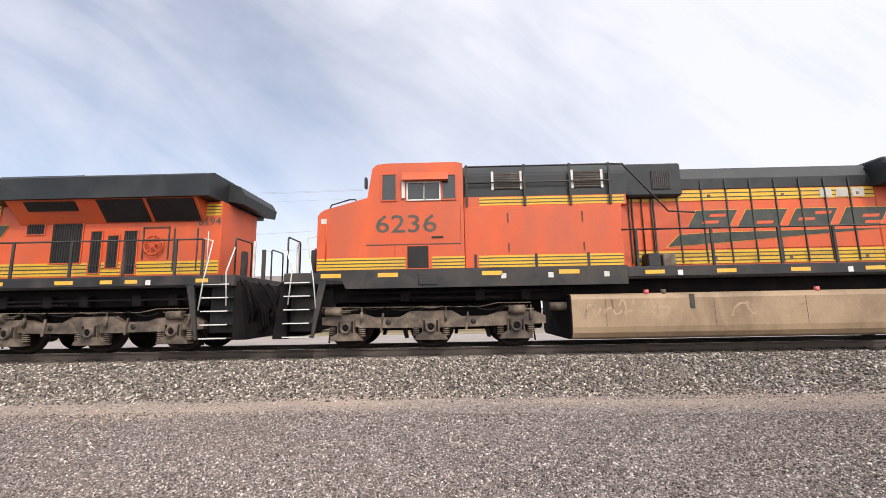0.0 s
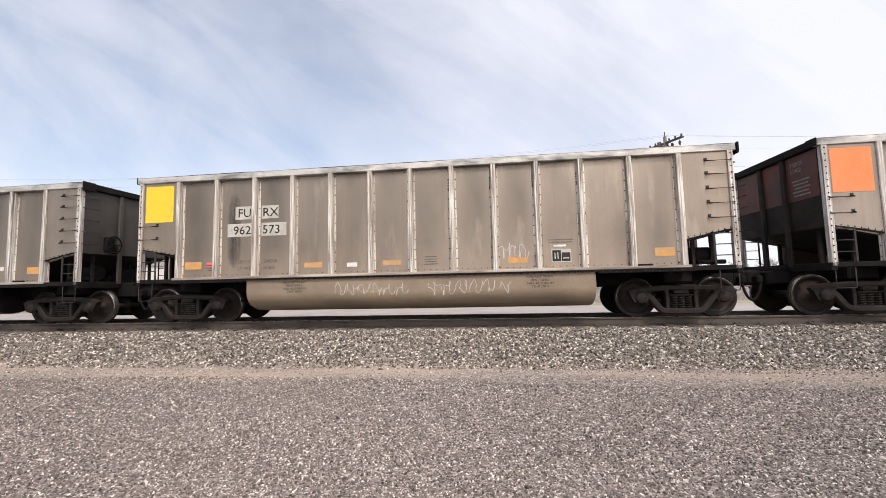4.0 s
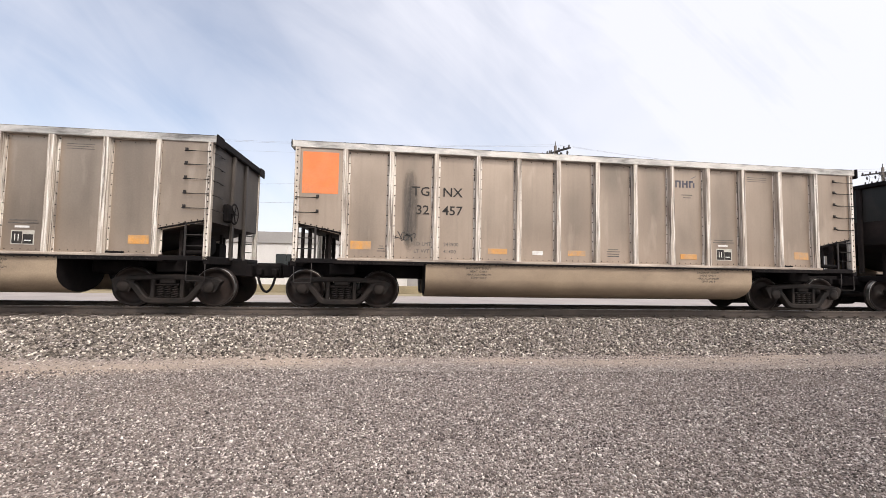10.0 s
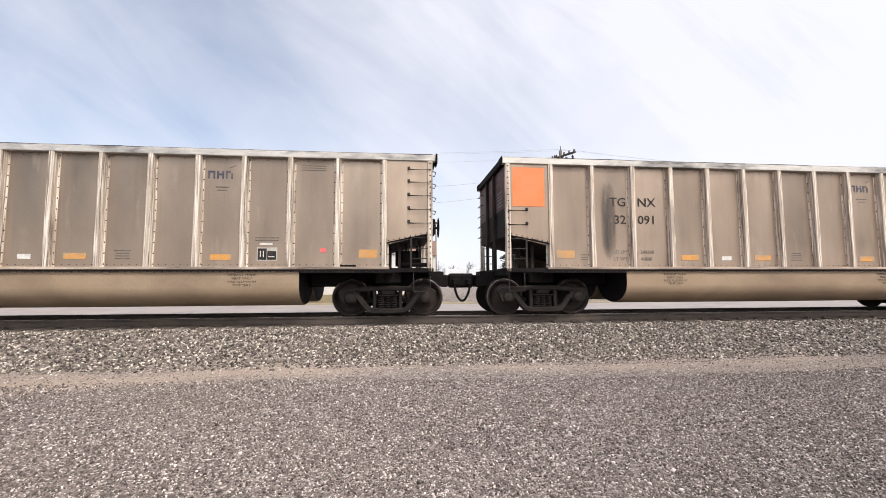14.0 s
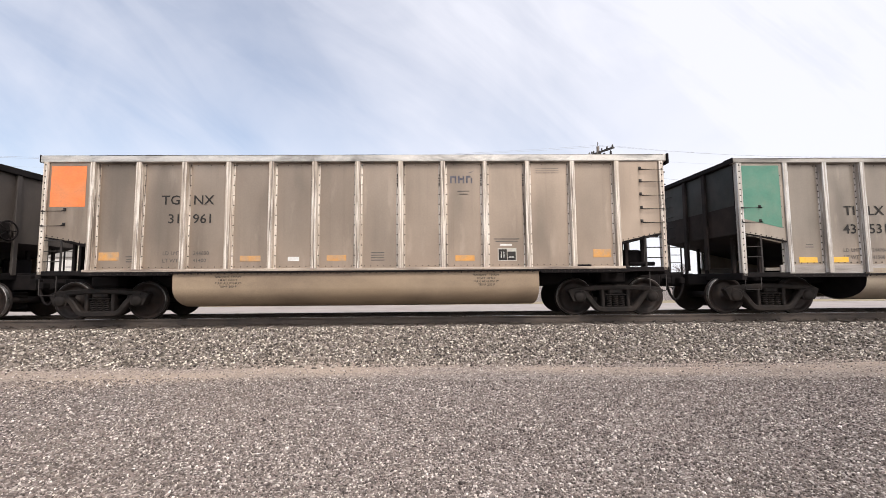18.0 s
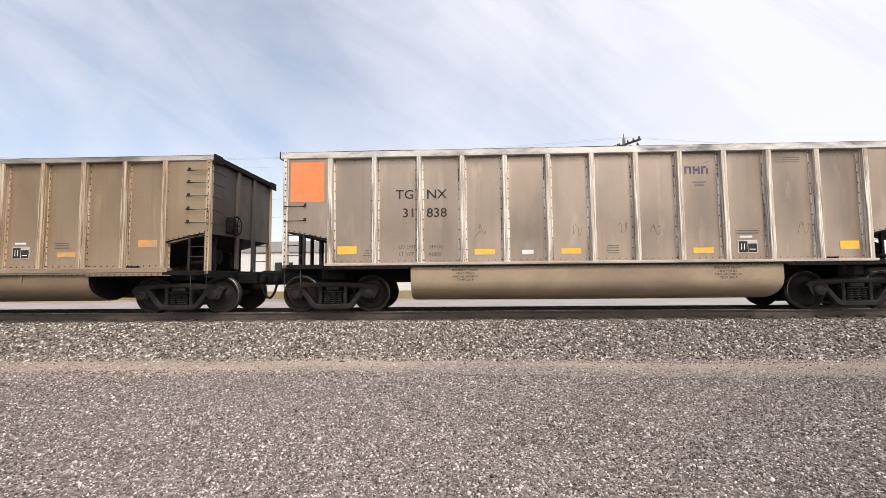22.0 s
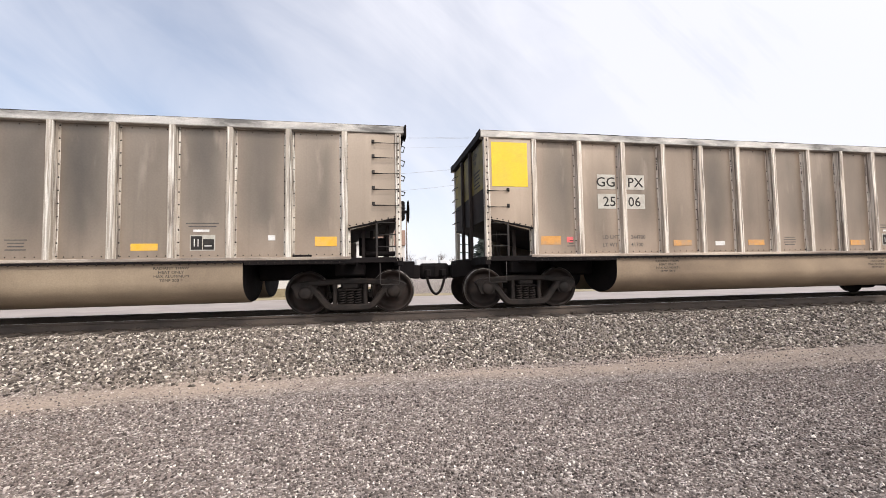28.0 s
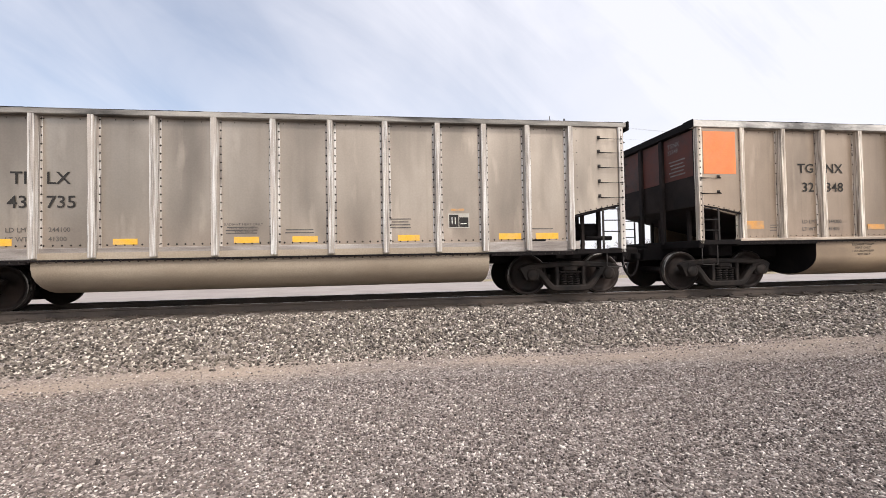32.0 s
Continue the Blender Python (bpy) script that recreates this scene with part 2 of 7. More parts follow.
def gondola_paint(name, low, high, soot, soot_amount, bloom_amount, metal=0.72):
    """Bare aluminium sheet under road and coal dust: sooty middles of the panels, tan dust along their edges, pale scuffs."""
    m, nt, bsdf = material(name)
    co = nt.nodes.new("ShaderNodeTexCoord").outputs["Object"]
    info = nt.nodes.new("ShaderNodeObjectInfo")
    shift = node(nt, "ShaderNodeCombineXYZ", X=math_node(nt, "MULTIPLY", info.outputs["Random"], 60.0), Y=0.0, Z=0.0).outputs[0]
    vec = node(nt, "ShaderNodeVectorMath", _op="ADD", i0=co, i1=shift).outputs[0]
    slow = noise_fac(nt, mapped(nt, vec, (0.5, 0.5, 0.35)), 1.0, 4, 0.5)
    colour = mix(nt, ramp(nt, slow, ((0.38, (0, 0, 0)), (0.62, (1, 1, 1)))), low, high)
    colour = mix(nt, 1.0, colour, info.outputs["Color"], "MULTIPLY")
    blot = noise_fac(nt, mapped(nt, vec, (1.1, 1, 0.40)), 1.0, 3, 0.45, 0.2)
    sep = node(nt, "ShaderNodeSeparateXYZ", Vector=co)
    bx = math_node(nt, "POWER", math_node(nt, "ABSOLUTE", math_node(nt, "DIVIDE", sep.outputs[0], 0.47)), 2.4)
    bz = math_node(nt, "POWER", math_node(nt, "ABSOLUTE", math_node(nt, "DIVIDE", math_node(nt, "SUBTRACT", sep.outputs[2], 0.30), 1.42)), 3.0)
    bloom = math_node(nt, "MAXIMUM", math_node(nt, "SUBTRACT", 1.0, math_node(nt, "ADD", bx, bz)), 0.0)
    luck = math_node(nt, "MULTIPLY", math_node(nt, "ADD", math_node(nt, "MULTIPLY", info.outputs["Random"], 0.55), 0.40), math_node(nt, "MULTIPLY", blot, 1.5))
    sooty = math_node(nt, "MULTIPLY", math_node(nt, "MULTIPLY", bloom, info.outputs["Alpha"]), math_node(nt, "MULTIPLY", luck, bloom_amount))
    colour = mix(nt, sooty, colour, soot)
    low_dust = node(nt, "ShaderNodeMapRange", Value=math_node(nt, "ADD", sep.outputs[2], math_node(nt, "MULTIPLY", blot, 0.8)), From_Min=-0.1, From_Max=-0.9, To_Min=0.0, To_Max=0.55).outputs[0]
    colour = mix(nt, low_dust, colour, (0.40, 0.30, 0.225))
    colour = mix(nt, ramp(nt, blot, ((0.50, (0, 0, 0)), (0.74, (soot_amount,) * 3))), colour, soot)
    run = noise_fac(nt, mapped(nt, vec, (9, 9, 0.22)), 1.0, 3, 0.5)
    colour = mix(nt, ramp(nt, run, ((0.52, (0, 0, 0)), (0.80, (0.22,) * 3))), colour, tuple(c * 0.55 for c in low))
    pale = noise_fac(nt, mapped(nt, vec, (3, 3, 0.7)), 1.0, 4, 0.5)
    colour = mix(nt, ramp(nt, pale, ((0.60, (0, 0, 0)), (0.78, (0.35,) * 3))), colour, tuple(min(1, c * 1.5) for c in high))
    fine = noise_fac(nt, vec, 30.0, 3, 0.5)
    colour = mix(nt, 1.0, colour, ramp(nt, fine, ((0.28, (0.95,) * 3), (0.72, (1.04,) * 3))), "MULTIPLY")
    # settled dust lies over the sheet; where it is thin the grey metal shows
    dust = node(nt, "ShaderNodeHueSaturation", Color=colour, Saturation=1.12).outputs[0]
    bare = node(nt, "ShaderNodeHueSaturation", Color=colour, Saturation=0.78 if metal > 0.3 else 0.95).outputs[0]
    nt.links.new(dust, bsdf.inputs["Base Color"])
    bsdf.inputs["Roughness"].default_value = 0.75
    bsdf.inputs["Specular IOR Level"].default_value = 0.3
    sheet = nt.nodes.new("ShaderNodeBsdfPrincipled")
    nt.links.new(bare, sheet.inputs["Base Color"])
    r = node(nt, "ShaderNodeMapRange", Value=blot, From_Min=0.3, From_Max=0.7, To_Min=0.36, To_Max=0.50)
    nt.links.new(r.outputs[0], sheet.inputs["Roughness"])
    sheet.inputs["Metallic"].default_value = 1.0
    dents = noise_fac(nt, mapped(nt, vec, (1, 1, 0.6)), 1.6, 2, 0.4)
    b = node(nt, "ShaderNodeBump", Strength=0.35, Distance=0.05, Height=math_node(nt, "ADD", dents, math_node(nt, "MULTIPLY", fine, 0.02)))
    for shader in (bsdf, sheet):
        nt.links.new(b.outputs[0], shader.inputs["Normal"])
    both = node(nt, "ShaderNodeMixShader", i0=metal, i1=bsdf.outputs[0], i2=sheet.outputs[0])
    nt.links.new(both.outputs[0], nt.nodes["Material Output"].inputs["Surface"])
    return m


def gravel_ground():
    """Fine crushed stone: grey-mauve chips, packed dust, a pale sandy wheel strip beside the ballast."""
    m, nt, bsdf = material("gravel_ground")
    co = nt.nodes.new("ShaderNodeTexCoord").outputs["Object"]
    vor = node(nt, "ShaderNodeTexVoronoi", Vector=co, Scale=56.0, Randomness=1.0)
    vor2 = node(nt, "ShaderNodeTexVoronoi", Vector=co, Scale=27.0, Randomness=1.0)
    grey = node(nt, "ShaderNodeSeparateColor", Color=vor.outputs["Color"]).outputs[0]
    grey2 = node(nt, "ShaderNodeSeparateColor", Color=vor2.outputs["Color"]).outputs[1]
    chips = ramp(nt, grey, ((0.0, (0.042, 0.034, 0.031)), (0.45, (0.155, 0.127, 0.116)), (0.82, (0.35, 0.295, 0.267)), (1.0, (0.80, 0.735, 0.68))))
    chips2 = ramp(nt, grey2, ((0.0, (0.10, 0.084, 0.077)), (0.6, (0.22, 0.186, 0.170)), (1.0, (0.44, 0.385, 0.353))))
    colour = mix(nt, 0.4, chips, chips2)
    sep = node(nt, "ShaderNodeSeparateXYZ", Vector=co)
    wander = math_node(nt, "MULTIPLY", math_node(nt, "SUBTRACT", noise_fac(nt, mapped(nt, co, (0.16, 0.5, 1)), 1.0, 5, 0.6), 0.5), 2.4)
    off = math_node(nt, "ABSOLUTE", math_node(nt, "ADD", math_node(nt, "ADD", sep.outputs[1], 3.85), wander))
    strip = ramp(nt, off, ((0.12, (0.9,) * 3), (0.66, (0, 0, 0))))
    dusty = noise_fac(nt, mapped(nt, co, (0.25, 0.9, 1)), 1.0, 6, 0.62)
    dust = math_node(nt, "MULTIPLY", strip, ramp(nt, dusty, ((0.38, (0.25,) * 3), (0.6, (1, 1, 1)))))
    colour = mix(nt, math_node(nt, "MULTIPLY", dust, 0.8), colour, (0.40, 0.318, 0.255))
    broad = noise_fac(nt, co, 0.45, 5, 0.6)
    colour = mix(nt, 1.0, colour, ramp(nt, broad, ((0.3, (0.95, 0.95, 0.96)), (0.7, (1.03, 1.02, 1.01)))), "MULTIPLY")
    nt.links.new(colour, bsdf.inputs["Base Color"])
    bsdf.inputs["Roughness"].default_value = 0.95
    bsdf.inputs["Specular IOR Level"].default_value = 0.2
    bsdf.inputs["Diffuse Roughness"].default_value = 1.0
    edge = node(nt, "ShaderNodeTexVoronoi", Vector=co, Scale=56.0).outputs["Distance"]
    b = node(nt, "ShaderNodeBump", Strength=0.9, Distance=0.02, Height=math_node(nt, "SUBTRACT", 1.0, edge))
    nt.links.new(b.outputs[0], bsdf.inputs["Normal"])
    return m


def stone_material(name, dark, mid, pale):
    """Broken stone: every chip has its own grey, a few are nearly white."""
    m, nt, bsdf = material(name)
    geo = nt.nodes.new("ShaderNodeNewGeometry")
    co = nt.nodes.new("ShaderNodeTexCoord").outputs["Object"]
    colour = ramp(nt, geo.outputs["Random Per Island"], ((0.0, dark), (0.5, mid), (0.82, tuple(c * 1.75 for c in mid)), (1.0, pale)))
    fine = noise_fac(nt, co, 90.0, 3, 0.6)
    colour = mix(nt, 1.0, colour, ramp(nt, fine, ((0.3, (0.8,) * 3), (0.7, (1.12,) * 3))), "MULTIPLY")
    patch = noise_fac(nt, mapped(nt, co, (0.35, 0.5, 0.5)), 1.0, 4, 0.6)
    colour = mix(nt, ramp(nt, patch, ((0.5, (0, 0, 0)), (0.72, (0.25,) * 3))), colour, (0.24, 0.19, 0.155))
    nt.links.new(colour, bsdf.inputs["Base Color"])
    bsdf.inputs["Roughness"].default_value = 0.9
    bsdf.inputs["Specular IOR Level"].default_value = 0.25
    bsdf.inputs["Diffuse Roughness"].default_value = 1.0
    return m


def worn_decal(name, colour, keep, scale, soft_edge=False, rough=0.7):
    """Old paint or soot on a sheet: patchy, so that the sheet shows through."""
    m, nt, bsdf = material(name)
    co = nt.nodes.new("ShaderNodeTexCoord").outputs["Object"]
    patch = noise_fac(nt, co, scale, 6, 0.62)
    cover = ramp(nt, patch, ((0.30, (keep * 0.55,) * 3), (0.52, (keep,) * 3)))
    if soft_edge:
        gen = nt.nodes.new("ShaderNodeTexCoord").outputs["Generated"]
        sep = node(nt, "ShaderNodeSeparateXYZ", Vector=gen)
        fx = math_node(nt, "POWER", math_node(nt, "ABSOLUTE", math_node(nt, "MULTIPLY", math_node(nt, "SUBTRACT", sep.outputs[0], 0.5), 2.0)), 2.0)
        fz = math_node(nt, "POWER", math_node(nt, "ABSOLUTE", math_node(nt, "MULTIPLY", math_node(nt, "SUBTRACT", sep.outputs[2], 0.5), 2.0)), 4.0)
        fade = math_node(nt, "MAXIMUM", math_node(nt, "SUBTRACT", 1.0, math_node(nt, "ADD", fx, fz)), 0.0)
        ragged = noise_fac(nt, mapped(nt, co, (9, 9, 0.9)), 1.0, 4, 0.6)
        fade = math_node(nt, "MULTIPLY", fade, math_node(nt, "ADD", math_node(nt, "MULTIPLY", ragged, 1.7), -0.1))
        cover = math_node(nt, "MULTIPLY", cover, math_node(nt, "MINIMUM", math_node(nt, "POWER", math_node(nt, "MAXIMUM", fade, 0.0), 1.2), 1.0))
    bsdf.inputs["Base Color"].default_value = (*colour, 1)
    bsdf.inputs["Roughness"].default_value = rough
    nt.links.new(cover, bsdf.inputs["Alpha"])
    return m


def overspray(name, colour, keep):
    """Old spray paint that fades out at its upper edge and shows the sheet in broad soft patches."""
    m, nt, bsdf = material(name)
    tex = nt.nodes.new("ShaderNodeTexCoord")
    where = node(nt, "ShaderNodeVectorMath", _op="ADD", i0=tex.outputs["Object"],
                 i1=node(nt, "ShaderNodeCombineXYZ", X=math_node(nt, "MULTIPLY", nt.nodes.new("ShaderNodeObjectInfo").outputs["Random"], 30.0), Y=0.0, Z=0.0).outputs[0]).outputs[0]
    broad = ramp(nt, noise_fac(nt, where, 2.4, 3, 0.5), ((0.38, (keep * 0.25,) * 3), (0.56, (keep,) * 3)))
    sep = node(nt, "ShaderNodeSeparateXYZ", Vector=tex.outputs["Generated"])
    ragged = math_node(nt, "ADD", sep.outputs[2], math_node(nt, "MULTIPLY", noise_fac(nt, where, 5.0, 3, 0.5), 0.12))
    fade = node(nt, "ShaderNodeMapRange", Value=ragged, From_Min=1.06, From_Max=0.94, To_Min=0.0, To_Max=1.0).outputs[0]
    bsdf.inputs["Base Color"].default_value = (*colour, 1)
    bsdf.inputs["Roughness"].default_value = 0.7
    nt.links.new(math_node(nt, "MULTIPLY", broad, fade), bsdf.inputs["Alpha"])
    return m


M_SOOT = worn_decal("soot_stain", (0.095, 0.083, 0.073), 0.52, 2.2, True)
M_TEAL = overspray("teal_overspray", (0.34, 0.50, 0.455), 0.62)
M_TAGWHITE = worn_decal("white_spray", (0.70, 0.67, 0.62), 0.75, 5.0)
M_SOOTLINE = worn_decal("faint_dark_spray", (0.10, 0.085, 0.075), 0.5, 5.0)
M_TAGBLACK = worn_decal("black_spray", (0.02, 0.02, 0.02), 0.97, 5.0)

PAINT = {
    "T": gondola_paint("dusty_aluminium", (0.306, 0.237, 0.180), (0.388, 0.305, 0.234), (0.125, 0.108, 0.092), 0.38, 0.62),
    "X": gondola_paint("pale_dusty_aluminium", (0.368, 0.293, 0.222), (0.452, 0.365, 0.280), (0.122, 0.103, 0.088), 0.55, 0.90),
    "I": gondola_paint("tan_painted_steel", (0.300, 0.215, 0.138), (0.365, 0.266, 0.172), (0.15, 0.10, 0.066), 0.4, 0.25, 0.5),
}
RIB = {
    "T": rib_paint("rib_aluminium", (0.46, 0.40, 0.342), (0.13, 0.105, 0.09), (0.78, 0.735, 0.68)),
    "X": rib_paint("pale_rib_aluminium", (0.48, 0.41, 0.345), (0.17, 0.142, 0.124), (0.74, 0.69, 0.63)),
    "I": rib_paint("tan_rib_steel", (0.35, 0.255, 0.168), (0.14, 0.088, 0.058), (0.56, 0.47, 0.37)),
}
TUB = {
    "T": surface("tub_dusty", (0.32, 0.243, 0.168), (0.40, 0.31, 0.22), 0.8, (0.5, 0.75), 0.1, 0.1, 40, (0.16, 0.115, 0.083), 0.6, 0.7, (0.6, 1, 1), True),
    "X": surface("tub_dusty_pale", (0.38, 0.295, 0.208), (0.46, 0.365, 0.265), 0.8, (0.5, 0.75), 0.1, 0.1, 40, (0.22, 0.165, 0.12), 0.5, 0.7, (0.6, 1, 1), True),
    "I": surface("tub_brown", (0.175, 0.122, 0.080), (0.235, 0.168, 0.112), 0.8, (0.55, 0.8), 0.0, 0.1, 40, (0.11, 0.078, 0.056), 0.6, 0.9, (0.6, 1, 1), True),
}
SILLM = {
    "T": surface("sill_dusty", (0.36, 0.295, 0.24), (0.56, 0.48, 0.41), 1.4, (0.5, 0.75), 0.1, 0.1, 40, (0.085, 0.062, 0.052), 0.8, 1.6, (0.4, 1, 3), True),
    "X": surface("sill_pale", (0.36, 0.305, 0.262), (0.50, 0.435, 0.38), 1.4, (0.5, 0.7), 0.15, 0.1, 40, (0.14, 0.11, 0.092), 0.8, 1.6, (0.4, 1, 3), True),
    "I": surface("sill_tan", (0.22, 0.155, 0.105), (0.30, 0.22, 0.15), 1.4, (0.5, 0.75), 0.0, 0.1, 40, (0.10, 0.07, 0.05), 0.8, 1.6, (0.4, 1, 3), True),
}
M_PATCH = surface("weathered_lettering_patch", (0.47, 0.44, 0.385), (0.58, 0.55, 0.49), 6, (0.55, 0.7), 0, 0, 80, (0.34, 0.285, 0.23), 0.6, 4.0)
M_CHORD = surface("chord_aluminium", (0.56, 0.52, 0.47), (0.74, 0.70, 0.65), 1.5, (0.35, 0.6), 0.35, 0.1, 40, (0.05, 0.046, 0.042), 0.85, 1.5, (0.6, 1, 2))
M_CHORD_SOOTY = surface("chord_sooty", (0.26, 0.235, 0.205), (0.50, 0.46, 0.41), 1.5, (0.45, 0.7), 0.2, 0.1, 40, (0.022, 0.020, 0.019), 0.95, 0.7, (0.4, 1, 2))
# Near-black: the shade beneath the cars is mixed into the grime's colour.
M_GRIME_SHADE = surface("black_grime_shade", (0.006, 0.005, 0.0053), (0.012, 0.010, 0.0105), 4, (0.7, 0.95), 0.0, 0.25, 50, (0.026, 0.020, 0.018), 0.4, 2.0, spec=0.12)
M_IRON = surface("truck_iron", (0.011, 0.0095, 0.009), (0.027, 0.022, 0.020), 4, (0.5, 0.75), 0.1, 0.25, 60, (0.044, 0.033, 0.027), 0.6, 3.0, spec=0.15)
M_WHEEL = surface("wheel_steel", (0.015, 0.012, 0.011), (0.034, 0.026, 0.023), 4, (0.45, 0.7), 0.2, 0.15, 60, (0.050, 0.031, 0.024), 0.5, 3.0, spec=0.2)
M_TREAD = surface("worn_tread_steel", (0.20, 0.185, 0.17), (0.33, 0.31, 0.29), 6, (0.25, 0.4), 0.9, 0.05, 60)
M_BARE = surface("grab_iron_steel", (0.018, 0.015, 0.014), (0.04, 0.032, 0.028), 6, (0.5, 0.7), 0.3, 0.1, 60)
# Grime with shade mixed in, for slope undersides and the leading ends.
M_SLOPE_SHADED = surface("slope_sheet_grime_shaded", (0.017, 0.0125, 0.0115), (0.046, 0.034, 0.030), 1.2, (0.65, 0.9), 0.0, 0.2, 40, (0.010, 0.008, 0.008), 0.8, 1.0, spec=0.18)
# Paler dusty sheet: the sun on the trailing ends is put into the colour.
M_ENDDUST_LIT = surface("dusty_end_sheet_lit", (0.060, 0.049, 0.043), (0.10, 0.084, 0.073), 1.0, (0.55, 0.8), 0.1, 0.2, 40, (0.035, 0.029, 0.026), 0.85, 0.8, (1, 1, 0.5), True)
M_RAIL = surface("rail_rust", (0.055, 0.043, 0.037), (0.10, 0.078, 0.065), 2, (0.6, 0.8), 0.3, 0.15, 50, (0.14, 0.105, 0.08), 0.4, 1.5)
M_RAILTOP = surface("rail_head_polished", (0.42, 0.40, 0.38), (0.55, 0.53, 0.5), 6, (0.22, 0.35), 1.0, 0.02, 60)
M_TIE = surface("creosoted_wood", (0.040, 0.031, 0.025), (0.085, 0.066, 0.052), 6, (0.8, 0.95), 0, 0.4, 40, (0.16, 0.13, 0.105), 0.5, 2.0, (0.3, 1, 1))
M_GROUND = gravel_ground()
M_STONE = stone_material("crushed_stone", (0.045, 0.037, 0.034), (0.188, 0.154, 0.139), (0.90, 0.83, 0.77))
M_BALLAST = stone_material("ballast_stone", (0.032, 0.026, 0.023), (0.188, 0.159, 0.134), (0.86, 0.79, 0.70))
M_INK = surface("stencil_black", (0.020, 0.019, 0.018), (0.036, 0.033, 0.031), 8, (0.7, 0.9), 0, 0, 80, (0.14, 0.115, 0.095), 0.2, 6.0, spec=0.25)
M_RIVET = surface("dark_rivet", (0.022, 0.018, 0.016), (0.045, 0.035, 0.030), 8, (0.7, 0.9), 0, 0, 80, spec=0.2)
M_STENCIL = surface("worn_stencil", (0.075, 0.066, 0.060), (0.12, 0.105, 0.095), 8, (0.6, 0.8), 0, 0, 80, (0.22, 0.18, 0.145), 0.6, 5.0)
M_FADEDWHITE = surface("faded_white_stencil", (0.22, 0.19, 0.17), (0.30, 0.265, 0.24), 8, (0.6, 0.8), 0, 0, 80, (0.10, 0.08, 0.07), 0.6, 5.0)
M_WHITE = surface("decal_white", (0.70, 0.68, 0.65), (0.80, 0.78, 0.75), 8, (0.45, 0.6), 0, 0, 80, (0.45, 0.38, 0.31), 0.5, 6.0)
M_REFLEX = surface("reflector_yellow", (0.80, 0.42, 0.03), (0.86, 0.48, 0.05), 8, (0.3, 0.5), 0, 0, 80, (0.55, 0.38, 0.16), 0.5, 4.0)
M_REFLEX_DIRTY = surface("reflector_dusty", (0.58, 0.27, 0.065), (0.66, 0.33, 0.09), 8, (0.5, 0.7), 0, 0, 80, (0.36, 0.275, 0.20), 0.9, 3.0)
M_PINK = surface("sticker_red", (0.75, 0.12, 0.13), (0.82, 0.18, 0.17), 8, (0.5, 0.6), 0, 0, 80)
M_NAVY = surface("maker_mark_navy", (0.045, 0.045, 0.068), (0.075, 0.072, 0.10), 8, (0.5, 0.7), 0, 0, 80, (0.28, 0.24, 0.20), 0.3, 5.0)
ENDS = {
    "orange": surface("end_orange", (0.80, 0.20, 0.055), (0.86, 0.25, 0.075), 2, (0.45, 0.65), 0, 0.05, 50, (0.50, 0.22, 0.11), 0.5, 2.0),
    "yellow": surface("end_yellow", (0.76, 0.53, 0.02), (0.82, 0.60, 0.03), 2, (0.45, 0.65), 0, 0.05, 50, (0.50, 0.37, 0.08), 0.4, 2.0),
    "green": surface("end_green", (0.065, 0.20, 0.135), (0.095, 0.25, 0.175), 2, (0.45, 0.65), 0, 0.05, 50, (0.17, 0.22, 0.16), 0.5, 2.0),
    "red": surface("end_red", (0.78, 0.125, 0.11), (0.84, 0.17, 0.14), 2, (0.45, 0.65), 0, 0.05, 50, (0.55, 0.18, 0.14), 0.4, 2.0),
    "pink": surface("end_faded_red", (0.42, 0.20, 0.145), (0.48, 0.245, 0.18), 2, (0.5, 0.7), 0, 0.05, 50, (0.36, 0.22, 0.15), 0.6, 2.0),
    "blue": surface("end_blue", (0.155, 0.23, 0.46), (0.20, 0.29, 0.54), 2, (0.45, 0.65), 0, 0.05, 50, (0.28, 0.28, 0.36), 0.4, 2.0),
    "amber": surface("end_amber", (0.72, 0.34, 0.07), (0.80, 0.40, 0.10), 2, (0.45, 0.65), 0, 0.05, 50, (0.52, 0.30, 0.12), 0.5, 2.0),
}
# End-wall colours with the shade of the leading end mixed in.
END_SHADE_TINT = {"orange": (0.20, 0.052, 0.032), "yellow": (0.36, 0.27, 0.03), "green": (0.026, 0.031, 0.027), "red": (0.46, 0.05, 0.05),
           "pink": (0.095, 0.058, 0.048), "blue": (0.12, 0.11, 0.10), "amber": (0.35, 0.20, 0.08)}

# ---- mesh helpers ----


